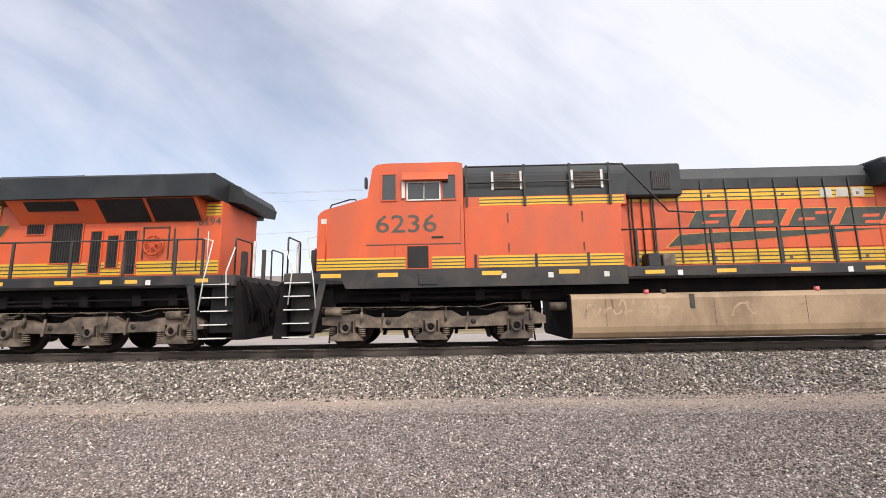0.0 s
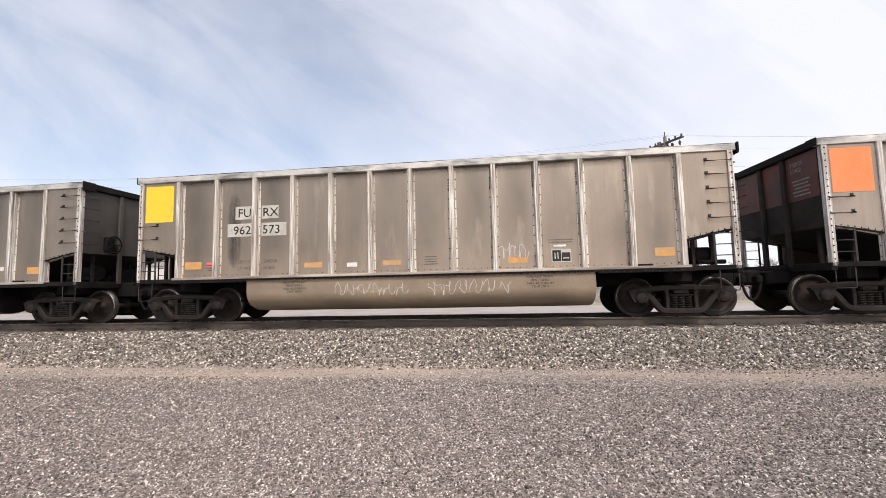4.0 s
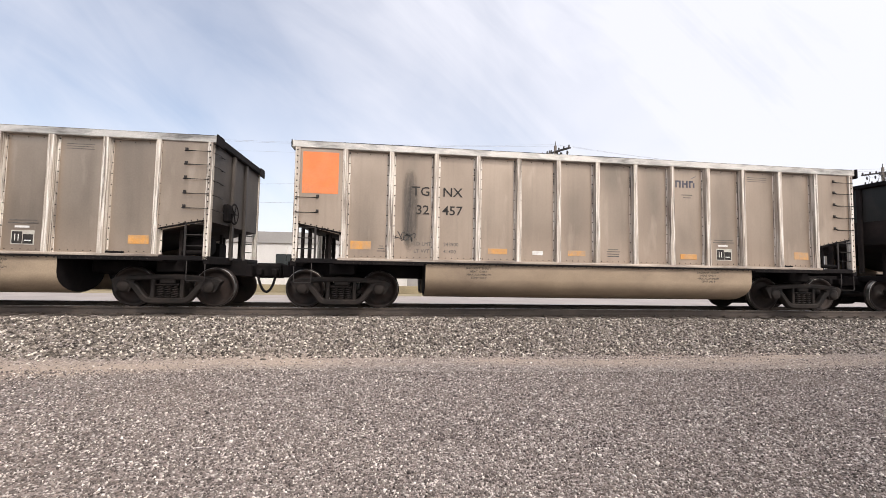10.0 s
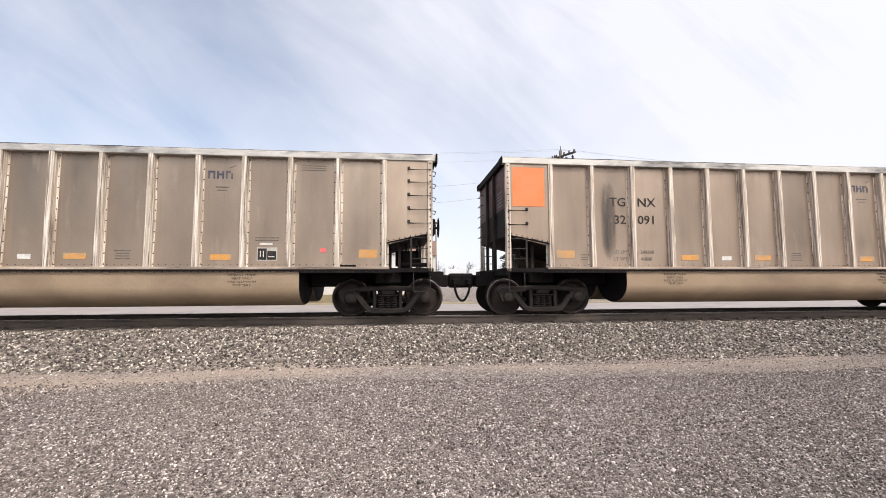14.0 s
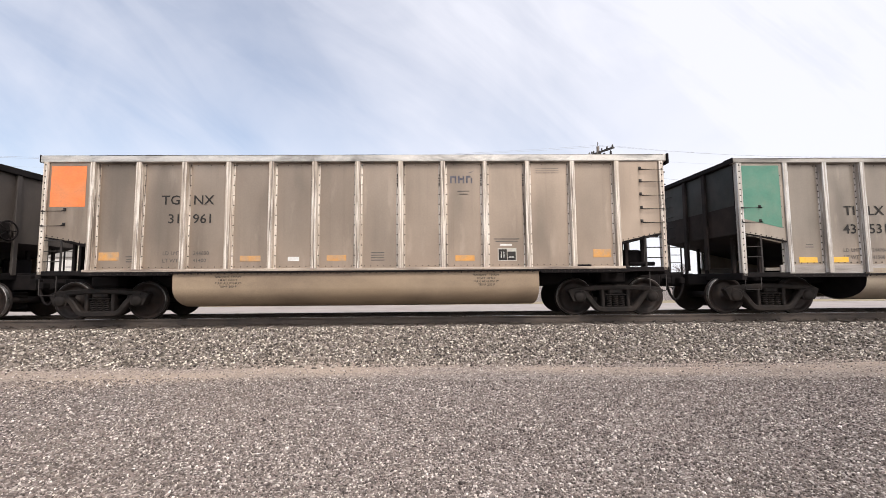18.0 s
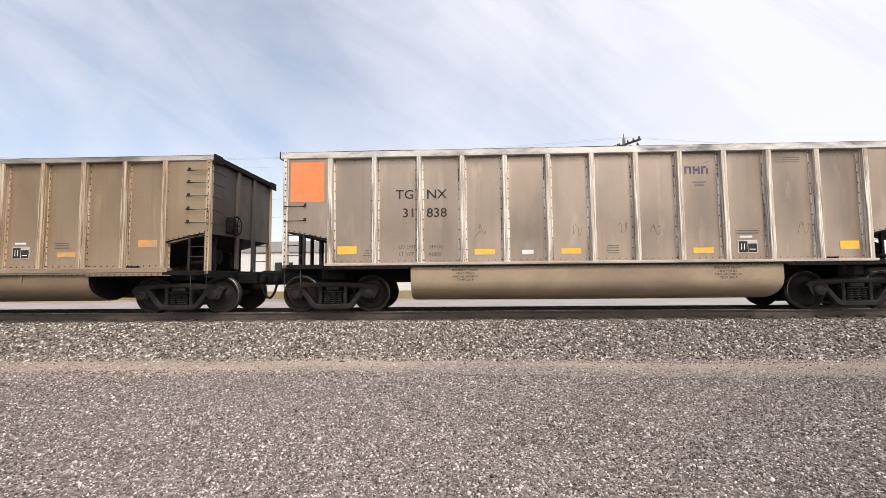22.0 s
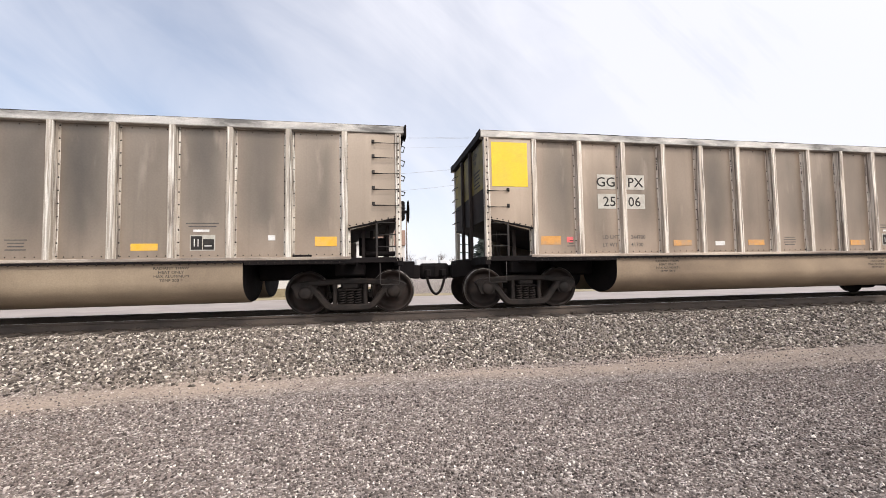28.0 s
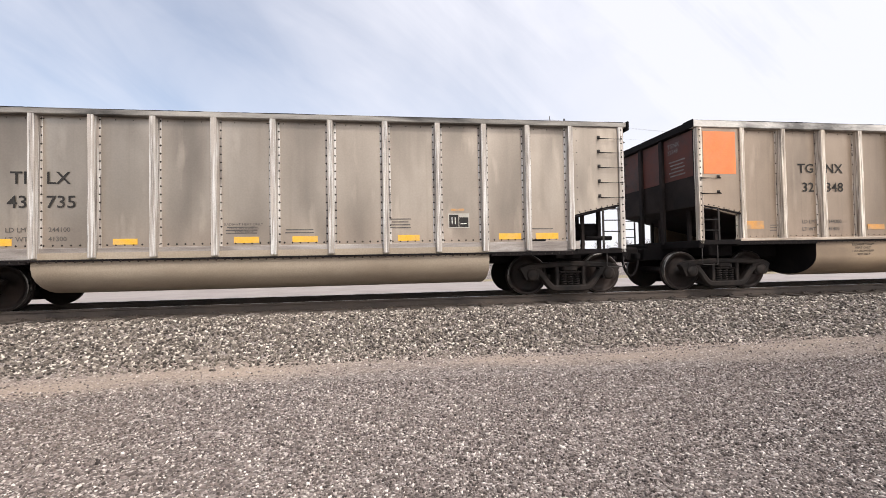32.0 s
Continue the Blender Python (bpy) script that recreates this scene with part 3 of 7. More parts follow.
class Shape:
    """Vertices and faces of one mesh, gathered piece by piece."""

    def __init__(self):
        self.v, self.f, self.s = [], [], []

    def add(self, verts, faces, smooth=False):
        n = len(self.v)
        self.v += [tuple(p) for p in verts]
        self.f += [tuple(i + n for i in face) for face in faces]
        self.s += [smooth] * len(faces)
        return self

    def box(self, x0, x1, y0, y1, z0, z1, c=0.0):
        """A box; c chamfers its twelve edges."""
        if c <= 0:
            v = [(x, y, z) for x in (x0, x1) for y in (y0, y1) for z in (z0, z1)]
            return self.add(v, [(0, 1, 3, 2), (4, 6, 7, 5), (0, 4, 5, 1), (2, 3, 7, 6), (0, 2, 6, 4), (1, 5, 7, 3)])
        c = min(c, (x1 - x0) * 0.45, (y1 - y0) * 0.45, (z1 - z0) * 0.45)
        lo, hi, v, at = (x0, y0, z0), (x1, y1, z1), [], {}
        for sx in (0, 1):
            for sy in (0, 1):
                for sz in (0, 1):
                    sgn = (sx, sy, sz)
                    for a in range(3):
                        at[sgn, a] = len(v)
                        v.append([(hi[i] if sgn[i] else lo[i]) if i == a else (hi[i] - c if sgn[i] else lo[i] + c) for i in range(3)])
        f = []
        for a in range(3):
            b, d = (a + 1) % 3, (a + 2) % 3
            for side in (0, 1):
                ring = []
                for p, q in ((0, 0), (1, 0), (1, 1), (0, 1)):
                    sgn = [0, 0, 0]
                    sgn[a], sgn[b], sgn[d] = side, p, q
                    ring.append(at[tuple(sgn), a])
                f.append(tuple(ring if side else ring[::-1]))
            for p in (0, 1):
                for q in (0, 1):
                    s0, s1 = [0, 0, 0], [0, 0, 0]
                    s0[b] = s1[b] = p
                    s0[d] = s1[d] = q
                    s1[a] = 1
                    quad = (at[tuple(s0), b], at[tuple(s1), b], at[tuple(s1), d], at[tuple(s0), d])
                    f.append(quad if p != q else quad[::-1])
        for sgn in [(i, j, k) for i in (0, 1) for j in (0, 1) for k in (0, 1)]:
            tri = tuple(at[sgn, a] for a in range(3))
            f.append(tri if sum(sgn) % 2 else tri[::-1])
        return self.add(v, f)

    def prism(self, poly, a0, a1, axis="y", smooth=False):
        """A flat outline pushed from a0 to a1 along an axis; the outline is (x, z) for y, (y, z) for x, (x, y) for z."""
        put = {"y": lambda p, a: (p[0], a, p[1]), "x": lambda p, a: (a, p[0], p[1]), "z": lambda p, a: (p[0], p[1], a)}[axis]
        n = len(poly)
        v = [put(p, a0) for p in poly] + [put(p, a1) for p in poly]
        area = sum(poly[i][0] * poly[(i + 1) % n][1] - poly[(i + 1) % n][0] * poly[i][1] for i in range(n))
        flip = (area > 0) == (axis == "y")
        sides = [(i, (i + 1) % n, n + (i + 1) % n, n + i) for i in range(n)]
        caps = [tuple(range(n - 1, -1, -1)), tuple(range(n, 2 * n))]
        if flip:
            sides, caps = [q[::-1] for q in sides], [q[::-1] for q in caps]
        k = len(self.v)
        self.v += v
        self.f += [tuple(i + k for i in q) for q in sides + caps]
        self.s += [smooth] * n + [False, False]
        return self

    def bar(self, p, q, r, n=6, caps=True, r2=None):
        """A round bar from p to q."""
        p, q = Vector(p), Vector(q)
        d = (q - p).normalized()
        side = d.cross((0, 0, 1) if abs(d.z) < 0.9 else (1, 0, 0)).normalized()
        up = side.cross(d)
        r2 = r if r2 is None else r2
        ring = [(math.cos(a), math.sin(a)) for a in (math.tau * i / n for i in range(n))]
        v = [p + (side * c + up * s) * r for c, s in ring] + [q + (side * c + up * s) * r2 for c, s in ring]
        f = [(i, (i + 1) % n, n + (i + 1) % n, n + i)[::-1] for i in range(n)]
        self.add(v, f, n > 4)
        if caps:
            k = len(self.v) - 2 * n
            self.f += [tuple(k + i for i in range(n)), tuple(k + n + i for i in range(n - 1, -1, -1))]
            self.s += [False, False]
        return self

    def pipe(self, points, r, n=6):
        """One round tube along a bent line."""
        pts = [Vector(q) for q in points]
        v, ref = [], None
        for i, q in enumerate(pts):
            d = ((pts[min(i + 1, len(pts) - 1)] - q).normalized() + (q - pts[max(i - 1, 0)]).normalized()).normalized()
            if ref is None:
                ref = d.cross((0, 0, 1) if abs(d.z) < 0.9 else (1, 0, 0)).normalized()
            side = (ref - d * ref.dot(d)).normalized()
            ref, up = side, side.cross(d)
            v += [q + (side * math.cos(math.tau * k / n) + up * math.sin(math.tau * k / n)) * r for k in range(n)]
        m = len(pts)
        f = [(j * n + k, (j + 1) * n + k, (j + 1) * n + (k + 1) % n, j * n + (k + 1) % n) for j in range(m - 1) for k in range(n)]
        self.add(v, f, True)
        k0 = len(self.v) - len(v)
        self.f += [tuple(k0 + k for k in range(n)), tuple(k0 + (m - 1) * n + k for k in range(n - 1, -1, -1))]
        self.s += [False, False]
        return self

    def beam(self, points, half, y0, y1):
        """A cast beam along a smooth line of (x, z): an eight-sided section with rounded corners."""
        n, line = len(points), []
        for i in range(n - 1):
            p = [points[max(i - 1, 0)], points[i], points[i + 1], points[min(i + 2, n - 1)]]
            for t in (0.0, 0.34, 0.67):
                line.append([0.5 * (2 * b + (c - a) * t + (2 * a - 5 * b + 4 * c - d) * t * t + (3 * b - a - 3 * c + d) * t ** 3) for a, b, c, d in zip(*p)])
        line.append(list(points[-1]))
        c, v, m = half * 0.42, [], len(line)
        ring = [(half, y0 + c), (half - c, y0), (c - half, y0), (-half, y0 + c), (-half, y1 - c), (c - half, y1), (half - c, y1), (half, y1 - c)]
        for i, (x, z) in enumerate(line):
            q, p = line[min(i + 1, m - 1)], line[max(i - 1, 0)]
            d = Vector((q[0] - p[0], q[1] - p[1])).normalized()
            v += [(x - d.y * h, y, z + d.x * h) for h, y in ring]
        f = [(j * 8 + k, j * 8 + (k + 1) % 8, (j + 1) * 8 + (k + 1) % 8, (j + 1) * 8 + k) for j in range(m - 1) for k in range(8)]
        self.add(v, f + [tuple(range(7, -1, -1)), tuple((m - 1) * 8 + k for k in range(8))], False)
        return self

    def lathe(self, profile, centre, axis="y", n=24, smooth=True):
        """A profile of (radius, along) turned about an axis through centre."""
        cx, cy, cz = centre
        v = []
        for rad, along in profile:
            for i in range(n):
                c, s = rad * math.cos(math.tau * i / n), rad * math.sin(math.tau * i / n)
                v.append({"y": (cx + c, cy + along, cz + s), "x": (cx + along, cy + c, cz + s), "z": (cx + c, cy + s, cz + along)}[axis])
        m = len(profile)
        f = [(j * n + i, j * n + (i + 1) % n, (j + 1) * n + (i + 1) % n, (j + 1) * n + i) for j in range(m - 1) for i in range(n)]
        if axis == "y":
            f = [q[::-1] for q in f]
        self.add(v, f, smooth)
        return self

    def mesh(self, name):
        me = bpy.data.meshes.new(name)
        me.from_pydata(self.v, [], self.f)
        me.polygons.foreach_set("use_smooth", self.s)
        me.update()
        return me


def part(name, shape, mat, parent=None, label="", at=None):
    """Links a shape (or a mesh already made) as one mesh object, under a thing or a part."""
    me = shape if isinstance(shape, bpy.types.Mesh) else shape.mesh(name)
    if mat and not me.materials:
        me.materials.append(mat)
    ob = new(name, me)
    ob.parent = parent
    if at:
        ob.location = at
    if label:
        ob["label"] = label
    return ob


GLYPHS = {}


def measured(body):
    """Vertices, faces and right edge of a line in the built-in font, cap height 0.7."""
    cu = bpy.data.curves.new("text", "FONT")
    cu.body, cu.size, cu.resolution_u, cu.offset = body, 1.0, 2, 0.0 if "M" in body else 0.008
    ob = bpy.data.objects.new("text", cu)
    scene.collection.objects.link(ob)
    me = bpy.data.meshes.new_from_object(ob.evaluated_get(bpy.context.evaluated_depsgraph_get()))
    v, f = [tuple(q.co) for q in me.vertices], [tuple(q.vertices) for q in me.polygons]
    bpy.data.objects.remove(ob)
    bpy.data.meshes.remove(me)
    return v, f, max((q[0] for q in v), default=0.0)


HH = measured("HH")[2]
for ch in "ABCDEFGHIJKLMNOPQRSTUVWXYZ0123456789":
    GLYPHS[ch] = (*measured(ch)[:2], measured("H" + ch + "H")[2] - HH)
GLYPHS[" "] = ([], [], 0.3)
TEXTS = {}


def text_mesh(body, size, width=1.0, spacing=1.0):
    """Letters as a flat mesh facing -y, left edge at x = 0, foot at z = 0."""
    key = (body, size, width, spacing)
    if key not in TEXTS:
        sh, x, k = Shape(), 0.0, size / 0.7
        for ch in body:
            v, f, step = GLYPHS[ch]
            sh.add([((x + q[0]) * k * width, 0.0, q[1] * k) for q in v], f)
            x += step * spacing
        TEXTS[key] = sh.mesh("lettering")
    return TEXTS[key]


def lettering(name, body, x, y, z, size, mat, parent, width=1.0, right=False, label="", spacing=1.0):
    me = text_mesh(body, size, width, spacing)
    if me.materials and me.materials[0] != mat:
        me = me.copy()
        me.materials.clear()
    ob = part(name, me, mat, parent, label)
    wide = max((v.co.x for v in me.vertices), default=0)
    ob.location = (x - wide if right else x, y, z)
    return ob


def plate(name, x0, x1, z0, z1, y, mat, parent, label="", thick=0.006):
    return part(name, Shape().box(x0, x1, y - thick, y, z0, z1, 0.002), mat, parent, label)


# ---- ground and track ----
PROFILE = [(-1500, -0.72), (-30, -0.72), (-12, -0.70), (-4.4, -0.70), (-3.5, -0.68), (-3.05, -0.60), (-1.95, -0.25), (-1.7, -0.20),
           (1.7, -0.20), (1.95, -0.25), (3.05, -0.58), (3.6, -0.66), (30, -0.70), (1500, -0.72)]
PY, PZ = np.array([p[0] for p in PROFILE], float), np.array([p[1] for p in PROFILE], float)


def ground_z(x, y):
    return np.interp(y, PY, PZ)


def build_ground():
    xs = np.unique(np.r_[-1500, -600, -250, -120, -60, -40, np.arange(-26, 30.1, 0.4), 40, 60, 120, 250, 600, 1500])
    ys = np.unique(np.r_[-1500, -600, -200, -80, -40, -25, -16, np.arange(-12, -3.4, 0.4), np.arange(-3.4, 3.8, 0.16), np.arange(4, 12, 1.0),
                         14, 18, 25, 40, 80, 200, 600, 1500])
    gx, gy = np.meshgrid(xs, ys, indexing="ij")
    gz = ground_z(gx, gy)
    near = (np.abs(gx) < 27) & (np.abs(gy) < 12)
    gz = gz + near * np.random.default_rng(3).normal(0, 0.0012, gz.shape)
    v = np.stack([gx, gy, gz], -1).reshape(-1, 3)
    n, m = len(xs), len(ys)
    i, j = np.meshgrid(np.arange(n - 1), np.arange(m - 1), indexing="ij")
    a = (i * m + j).ravel()
    me = bpy.data.meshes.new("ground")
    me.from_pydata(v.tolist(), [], np.stack([a, a + m, a + m + 1, a + 1], -1).tolist())
    me.polygons.foreach_set("use_smooth", [True] * len(me.polygons))
    ob = part("ground", me, M_GROUND)
    tagged(ob, "grey-mauve crushed gravel yard beside the railway ballast", "ground", kind="structure")


CUBE = np.array([(x, y, z) for x in (-1, 1) for y in (-1, 1) for z in (-1, 1)], float)
QUADS = np.array([(0, 1, 3, 2), (4, 6, 7, 5), (0, 4, 5, 1), (2, 3, 7, 6), (0, 2, 6, 4), (1, 5, 7, 3)])


def scatter(name, x, y, size, mat, label, seed, sink=0.25):
    """Loose angular stones, each a skewed block turned at random, half sunk in the ground."""
    rng = np.random.default_rng(seed)
    n = len(x)
    v = CUBE[None] * rng.uniform(0.45, 1.0, (n, 8, 3)) * np.stack([size, size * rng.uniform(0.6, 1, n), size * rng.uniform(0.45, 0.8, n)], -1)[:, None]
    q = rng.normal(size=(n, 4))
    q[:, 1:3] *= 0.45
    q /= np.linalg.norm(q, axis=1)[:, None]
    w, a, b, c = q.T
    rot = np.stack([np.stack([1 - 2 * (b * b + c * c), 2 * (a * b - c * w), 2 * (a * c + b * w)], -1),
                    np.stack([2 * (a * b + c * w), 1 - 2 * (a * a + c * c), 2 * (b * c - a * w)], -1),
                    np.stack([2 * (a * c - b * w), 2 * (b * c + a * w), 1 - 2 * (a * a + b * b)], -1)], 1)
    v = np.einsum("nij,nkj->nki", rot, v)
    v += np.stack([x, y, ground_z(x, y) + size * sink], -1)[:, None]
    faces = (QUADS[None] + (np.arange(n) * 8)[:, None, None]).reshape(-1)
    me = bpy.data.meshes.new(name)
    me.vertices.add(n * 8)
    me.vertices.foreach_set("co", v.reshape(-1))
    me.loops.add(n * 24)
    me.loops.foreach_set("vertex_index", faces.astype(np.int32))
    me.polygons.add(n * 6)
    me.polygons.foreach_set("loop_start", np.arange(0, n * 24, 4, dtype=np.int32))
    me.update(calc_edges=True)
    ob = part(name, me, mat)
    tagged(ob, label, "gravel", kind="stuff")


def build_stones():
    rng = np.random.default_rng(11)
    n = 124000
    d = 2.3 + 5.6 * rng.random(n) ** 1.25            # metres ahead of the lens; thinner with distance
    y = -11.1 + d
    x = rng.uniform(-1, 1, n) * (1.22 * d + 1.2) + 0.1
    size = 0.0056 + 0.0062 * rng.random(n) ** 2 + 0.009 * (rng.random(n) > 0.965) * rng.random(n)
    keep = (np.abs(y + 3.85 + 0.25 * np.sin(x * 0.35)) > 0.45) | (rng.random(n) < 0.16)
    scatter("gravel", x[keep], y[keep], (size * (0.8 + 0.06 * d))[keep], M_STONE, "loose grey and white crushed stone chips on the yard", 5, 0.42)
    n = 56000
    x = rng.normal(0, 11, n).clip(-26, 30)
    y = rng.uniform(-3.5, -1.30, n)
    size = 0.0135 + 0.017 * rng.random(n) ** 1.4
    keep = (y > -3.05) | (rng.random(n) < (y + 3.55) / 0.5)
    scatter("ballast", x[keep], y[keep], size[keep], M_BALLAST, "angular pale grey ballast stone on the track shoulder", 6, 0.35)
    n = 9000
    x = rng.uniform(-24, 28, n)
    y = np.where(rng.random(n) < 0.55, rng.uniform(-1.3, 1.3, n), rng.uniform(1.3, 3.4, n))
    scatter("ballast_inner", x, y, rng.uniform(0.018, 0.03, n), M_BALLAST, "ballast stone between the ties and on the far shoulder", 7, 0.2)


def build_track():
    root = tagged(new("railway_track"), "single standard-gauge track with rusty rails on dark wooden ties", "track", kind="structure")
    half = [(0.075, -0.185), (0.075, -0.172), (0.012, -0.155), (0.010, -0.052), (0.034, -0.042), (0.036, -0.008), (0.028, 0.0)]
    outline = half + [(-a, b) for a, b in half[::-1]]
    for y in (-0.755, 0.755):
        rail = part("rail", Shape().prism([(a + y, b) for a, b in outline], -800, 900, "x"), M_RAIL, root)
        part("rail_head", Shape().box(-800, 900, y - 0.022, y + 0.022, -0.004, 0.0015), M_RAILTOP, rail, "polished running surface")
    rng = random.Random(4)
    ties = [Shape().box(-0.115, 0.115, -1.3, 1.3, -0.36, -0.168 - 0.006 * k, 0.012).mesh("tie") for k in range(3)]
    for i in range(176):
        t = part("tie", ties[i % 3], M_TIE, root)
        t.location = (-42 + i * 0.51 + rng.uniform(-0.02, 0.02), rng.uniform(-0.05, 0.05), 0)
        t.rotation_euler = (0, 0, rng.uniform(-0.012, 0.012))
    steel = Shape()
    for i in range(176):
        for y in (-0.755, 0.755):
            x = -42 + i * 0.51
            steel.box(x - 0.09, x + 0.09, y - 0.17, y + 0.17, -0.17, -0.155)
            for dx, dy in ((-0.05, -0.09), (0.05, 0.09), (0.05, -0.09), (-0.05, 0.09)):
                steel.box(x + dx - 0.013, x + dx + 0.013, y + dy - 0.018, y + dy + 0.018, -0.16, -0.13)
    tagged(part("tie_plates", steel, M_RAIL, root, "rusty tie plates and spikes"), kind="stuff")


build_ground()
build_stones()
build_track()

# ---- coal cars ----
PITCH = 16.18
RIBS = {"T": (-6.1, -5.05, -4.0, -2.99, -2.0, -1.0, 0.0, 1.0, 1.99, 2.98, 3.98, 5.04, 6.1),
        "X": (-6.04, -5.09, -4.17, -3.2, -2.16, -1.09, -0.02, 1.05, 2.12, 3.18, 4.14, 5.07, 6.02),
        "I": (-6.12, -5.1, -4.1, -3.08, -2.06, -1.04, -0.02, 1.0, 2.02, 3.04, 4.06, 5.08, 6.08)}
TOP = {"T": 3.84, "X": 3.735, "I": 3.82}
CHORD = {"T": 0.165, "X": 0.115, "I": 0.135}
SILL = {"T": (1.13, 1.19), "X": (0.98, 1.19), "I": (1.02, 1.13)}
SHEET, FACE = -1.465, -1.6


def arc_section(zbot, wide=0.73, yc=-0.80, ztop=1.10):
    """Half a tub, seen along the car: upright flank, round bottom."""
    pts = [(yc - wide, ztop), (yc - wide, zbot + 0.46)]
    for k in range(1, 12):
        a = math.pi * k / 12
        pts.append((yc - wide * math.cos(a), zbot + 0.46 - 0.46 * math.sin(a)))
    return pts + [(yc + wide, zbot + 0.46), (yc + wide, ztop)]


def tub_shape(sections, side):
    """Loft along x through (x, lowest z)."""
    sh, rings = Shape(), []
    for x, z in sections:
        rings.append([(x, side * p[0], p[1]) for p in arc_section(z)])
    n = len(rings[0])
    v = [p for r in rings for p in r]
    f = [(k * n + i, k * n + i + 1, (k + 1) * n + i + 1, (k + 1) * n + i) for k in range(len(rings) - 1) for i in range(n - 1)]
    f = [q if side < 0 else q[::-1] for q in f]
    sh.add(v, f, True)
    return sh


def tub_end(x, zbot, side, thick):
    """The sheet that closes a tub, blackened to carry the shade on its end."""
    return Shape().prism([(side * p[0] * 0.998, p[1] + 0.002) for p in arc_section(zbot)], min(x, x + thick), max(x, x + thick), "x")


def rivet_rows(sh, x, y, z0, z1, step, r=0.013):
    n = max(2, int((z1 - z0) / step))
    for i in range(n + 1):
        z = z0 + (z1 - z0) * i / n
        sh.add([(x - r, y, z), (x, y, z - r), (x + r, y, z), (x, y, z + r), (x, y - 0.014, z)], [(0, 1, 4), (1, 2, 4), (2, 3, 4), (3, 0, 4)])


def grab(sh, x0, x1, y, z, drop=0.045, out=0.075, r=0.016):
    """A grab iron: feet on the sheet, a bar standing off it."""
    sh.pipe([(x0, y, z + drop), (x0, y - out, z), (x1, y - out, z), (x1, y, z + drop)], r, 5)
    for x in (x0, x1):
        sh.box(x - 0.03, x + 0.03, y - 0.014, y, z + drop - 0.035, z + drop + 0.035)


TRUCK = {}


def truck_meshes():
    """Meshes of a three-piece freight truck, about its own middle."""
    fr = Shape()
    y0, y1 = -1.13, -0.98
    fr.beam([(-1.14, 0.565), (-1.02, 0.63), (-0.80, 0.655), (-0.50, 0.675), (-0.2, 0.69), (0.2, 0.69), (0.50, 0.675), (0.80, 0.655), (1.02, 0.63), (1.14, 0.565)], 0.062, y0, y1)
    fr.beam([(-0.98, 0.60), (-0.80, 0.565), (-0.66, 0.45), (-0.53, 0.275), (-0.42, 0.175), (-0.25, 0.155), (0.25, 0.155), (0.42, 0.175), (0.53, 0.275), (0.66, 0.45), (0.80, 0.565),
             (0.98, 0.60)], 0.068, y0 - 0.015, y1)
    for s in (-1, 1):
        fr.beam([(s * 0.315, 0.66), (s * 0.305, 0.42), (s * 0.315, 0.18)], 0.042, y0 + 0.012, y1)
        fr.lathe([(0.0, -0.03), (0.10, -0.03), (0.135, -0.005), (0.14, 0.10)], (s * 0.889, y0 - 0.02, 0.47), "y", 14)
        fr.prism([(s * 1.14, 0.60), (s * 0.66, 0.60), (s * 0.72, 0.47), (s * 0.76, 0.36), (s * 0.80, 0.36), (s * 0.80, 0.56), (s * 0.99, 0.56),
                  (s * 0.99, 0.36), (s * 1.04, 0.36), (s * 1.10, 0.48)], y0 - 0.01, y1)
    TRUCK["frame"] = fr.mesh("side_frame")
    coil = [(0.062 * math.cos(math.tau * k / 8), 0.062 * math.sin(math.tau * k / 8), 0.21 + 0.285 * k / 44) for k in range(45)]
    TRUCK["spring"] = Shape().pipe(coil, 0.017, 5).mesh("spring")
    TRUCK["seat"] = Shape().box(-0.25, 0.25, -1.12, -1.0, 0.495, 0.53, 0.01).mesh("spring_seat")
    bo = Shape()
    bo.box(-0.17, 0.17, -1.12, 1.12, 0.53, 0.66, 0.03).box(-0.27, 0.27, -0.97, 0.97, 0.18, 0.56, 0.02).box(-0.22, 0.22, -0.5, 0.5, 0.5, 0.76, 0.03)
    for s in (-1, 1):
        bo.box(s * 0.40 - 0.05, s * 0.40 + 0.05, -0.85, 0.85, 0.33, 0.45, 0.02)          # brake beams
    TRUCK["bolster"] = bo.mesh("truck")
    wh = Shape()
    for s in (-1, 1):
        prof = [(0.0, -0.06), (0.095, -0.065), (0.11, -0.02), (0.16, 0.0), (0.30, 0.035), (0.375, 0.02), (0.385, -0.045), (0.425, -0.055), (0.452, -0.05),
                (0.457, 0.04), (0.478, 0.058), (0.482, 0.078), (0.45, 0.085), (0.37, 0.075), (0.12, 0.06), (0.0, 0.06)]
        wh.lathe([(r, -s * a) for r, a in (prof if s > 0 else prof)], (0, s * 0.735 * 1.0, 0), "y", 28)
    wh.bar((0, -0.7, 0), (0, 0.7, 0), 0.085, 10)
    for s in (-1, 1):
        wh.lathe([(0.0, -s * -0.0), (0.075, 0.0), (0.085, -s * 0.02), (0.085, -s * 0.22), (0.0, -s * 0.22)], (0, s * 1.13, 0), "y", 12)
        for k in range(3):
            a = math.tau * k / 3 + 0.4
            wh.box(0.05 * math.cos(a) - 0.014, 0.05 * math.cos(a) + 0.014, s * 1.14 - 0.014, s * 1.14 + 0.014, 0.05 * math.sin(a) - 0.014, 0.05 * math.sin(a) + 0.014)
    TRUCK["wheelset"] = wh.mesh("wheelset")
    tr = Shape()
    tr.lathe([(0.449, -0.0525), (0.4542, -0.0515), (0.4584, -0.046), (0.4586, 0.035)], (0, -0.735, 0), "y", 28)
    TRUCK["tread"] = tr.mesh("tread")


truck_meshes()


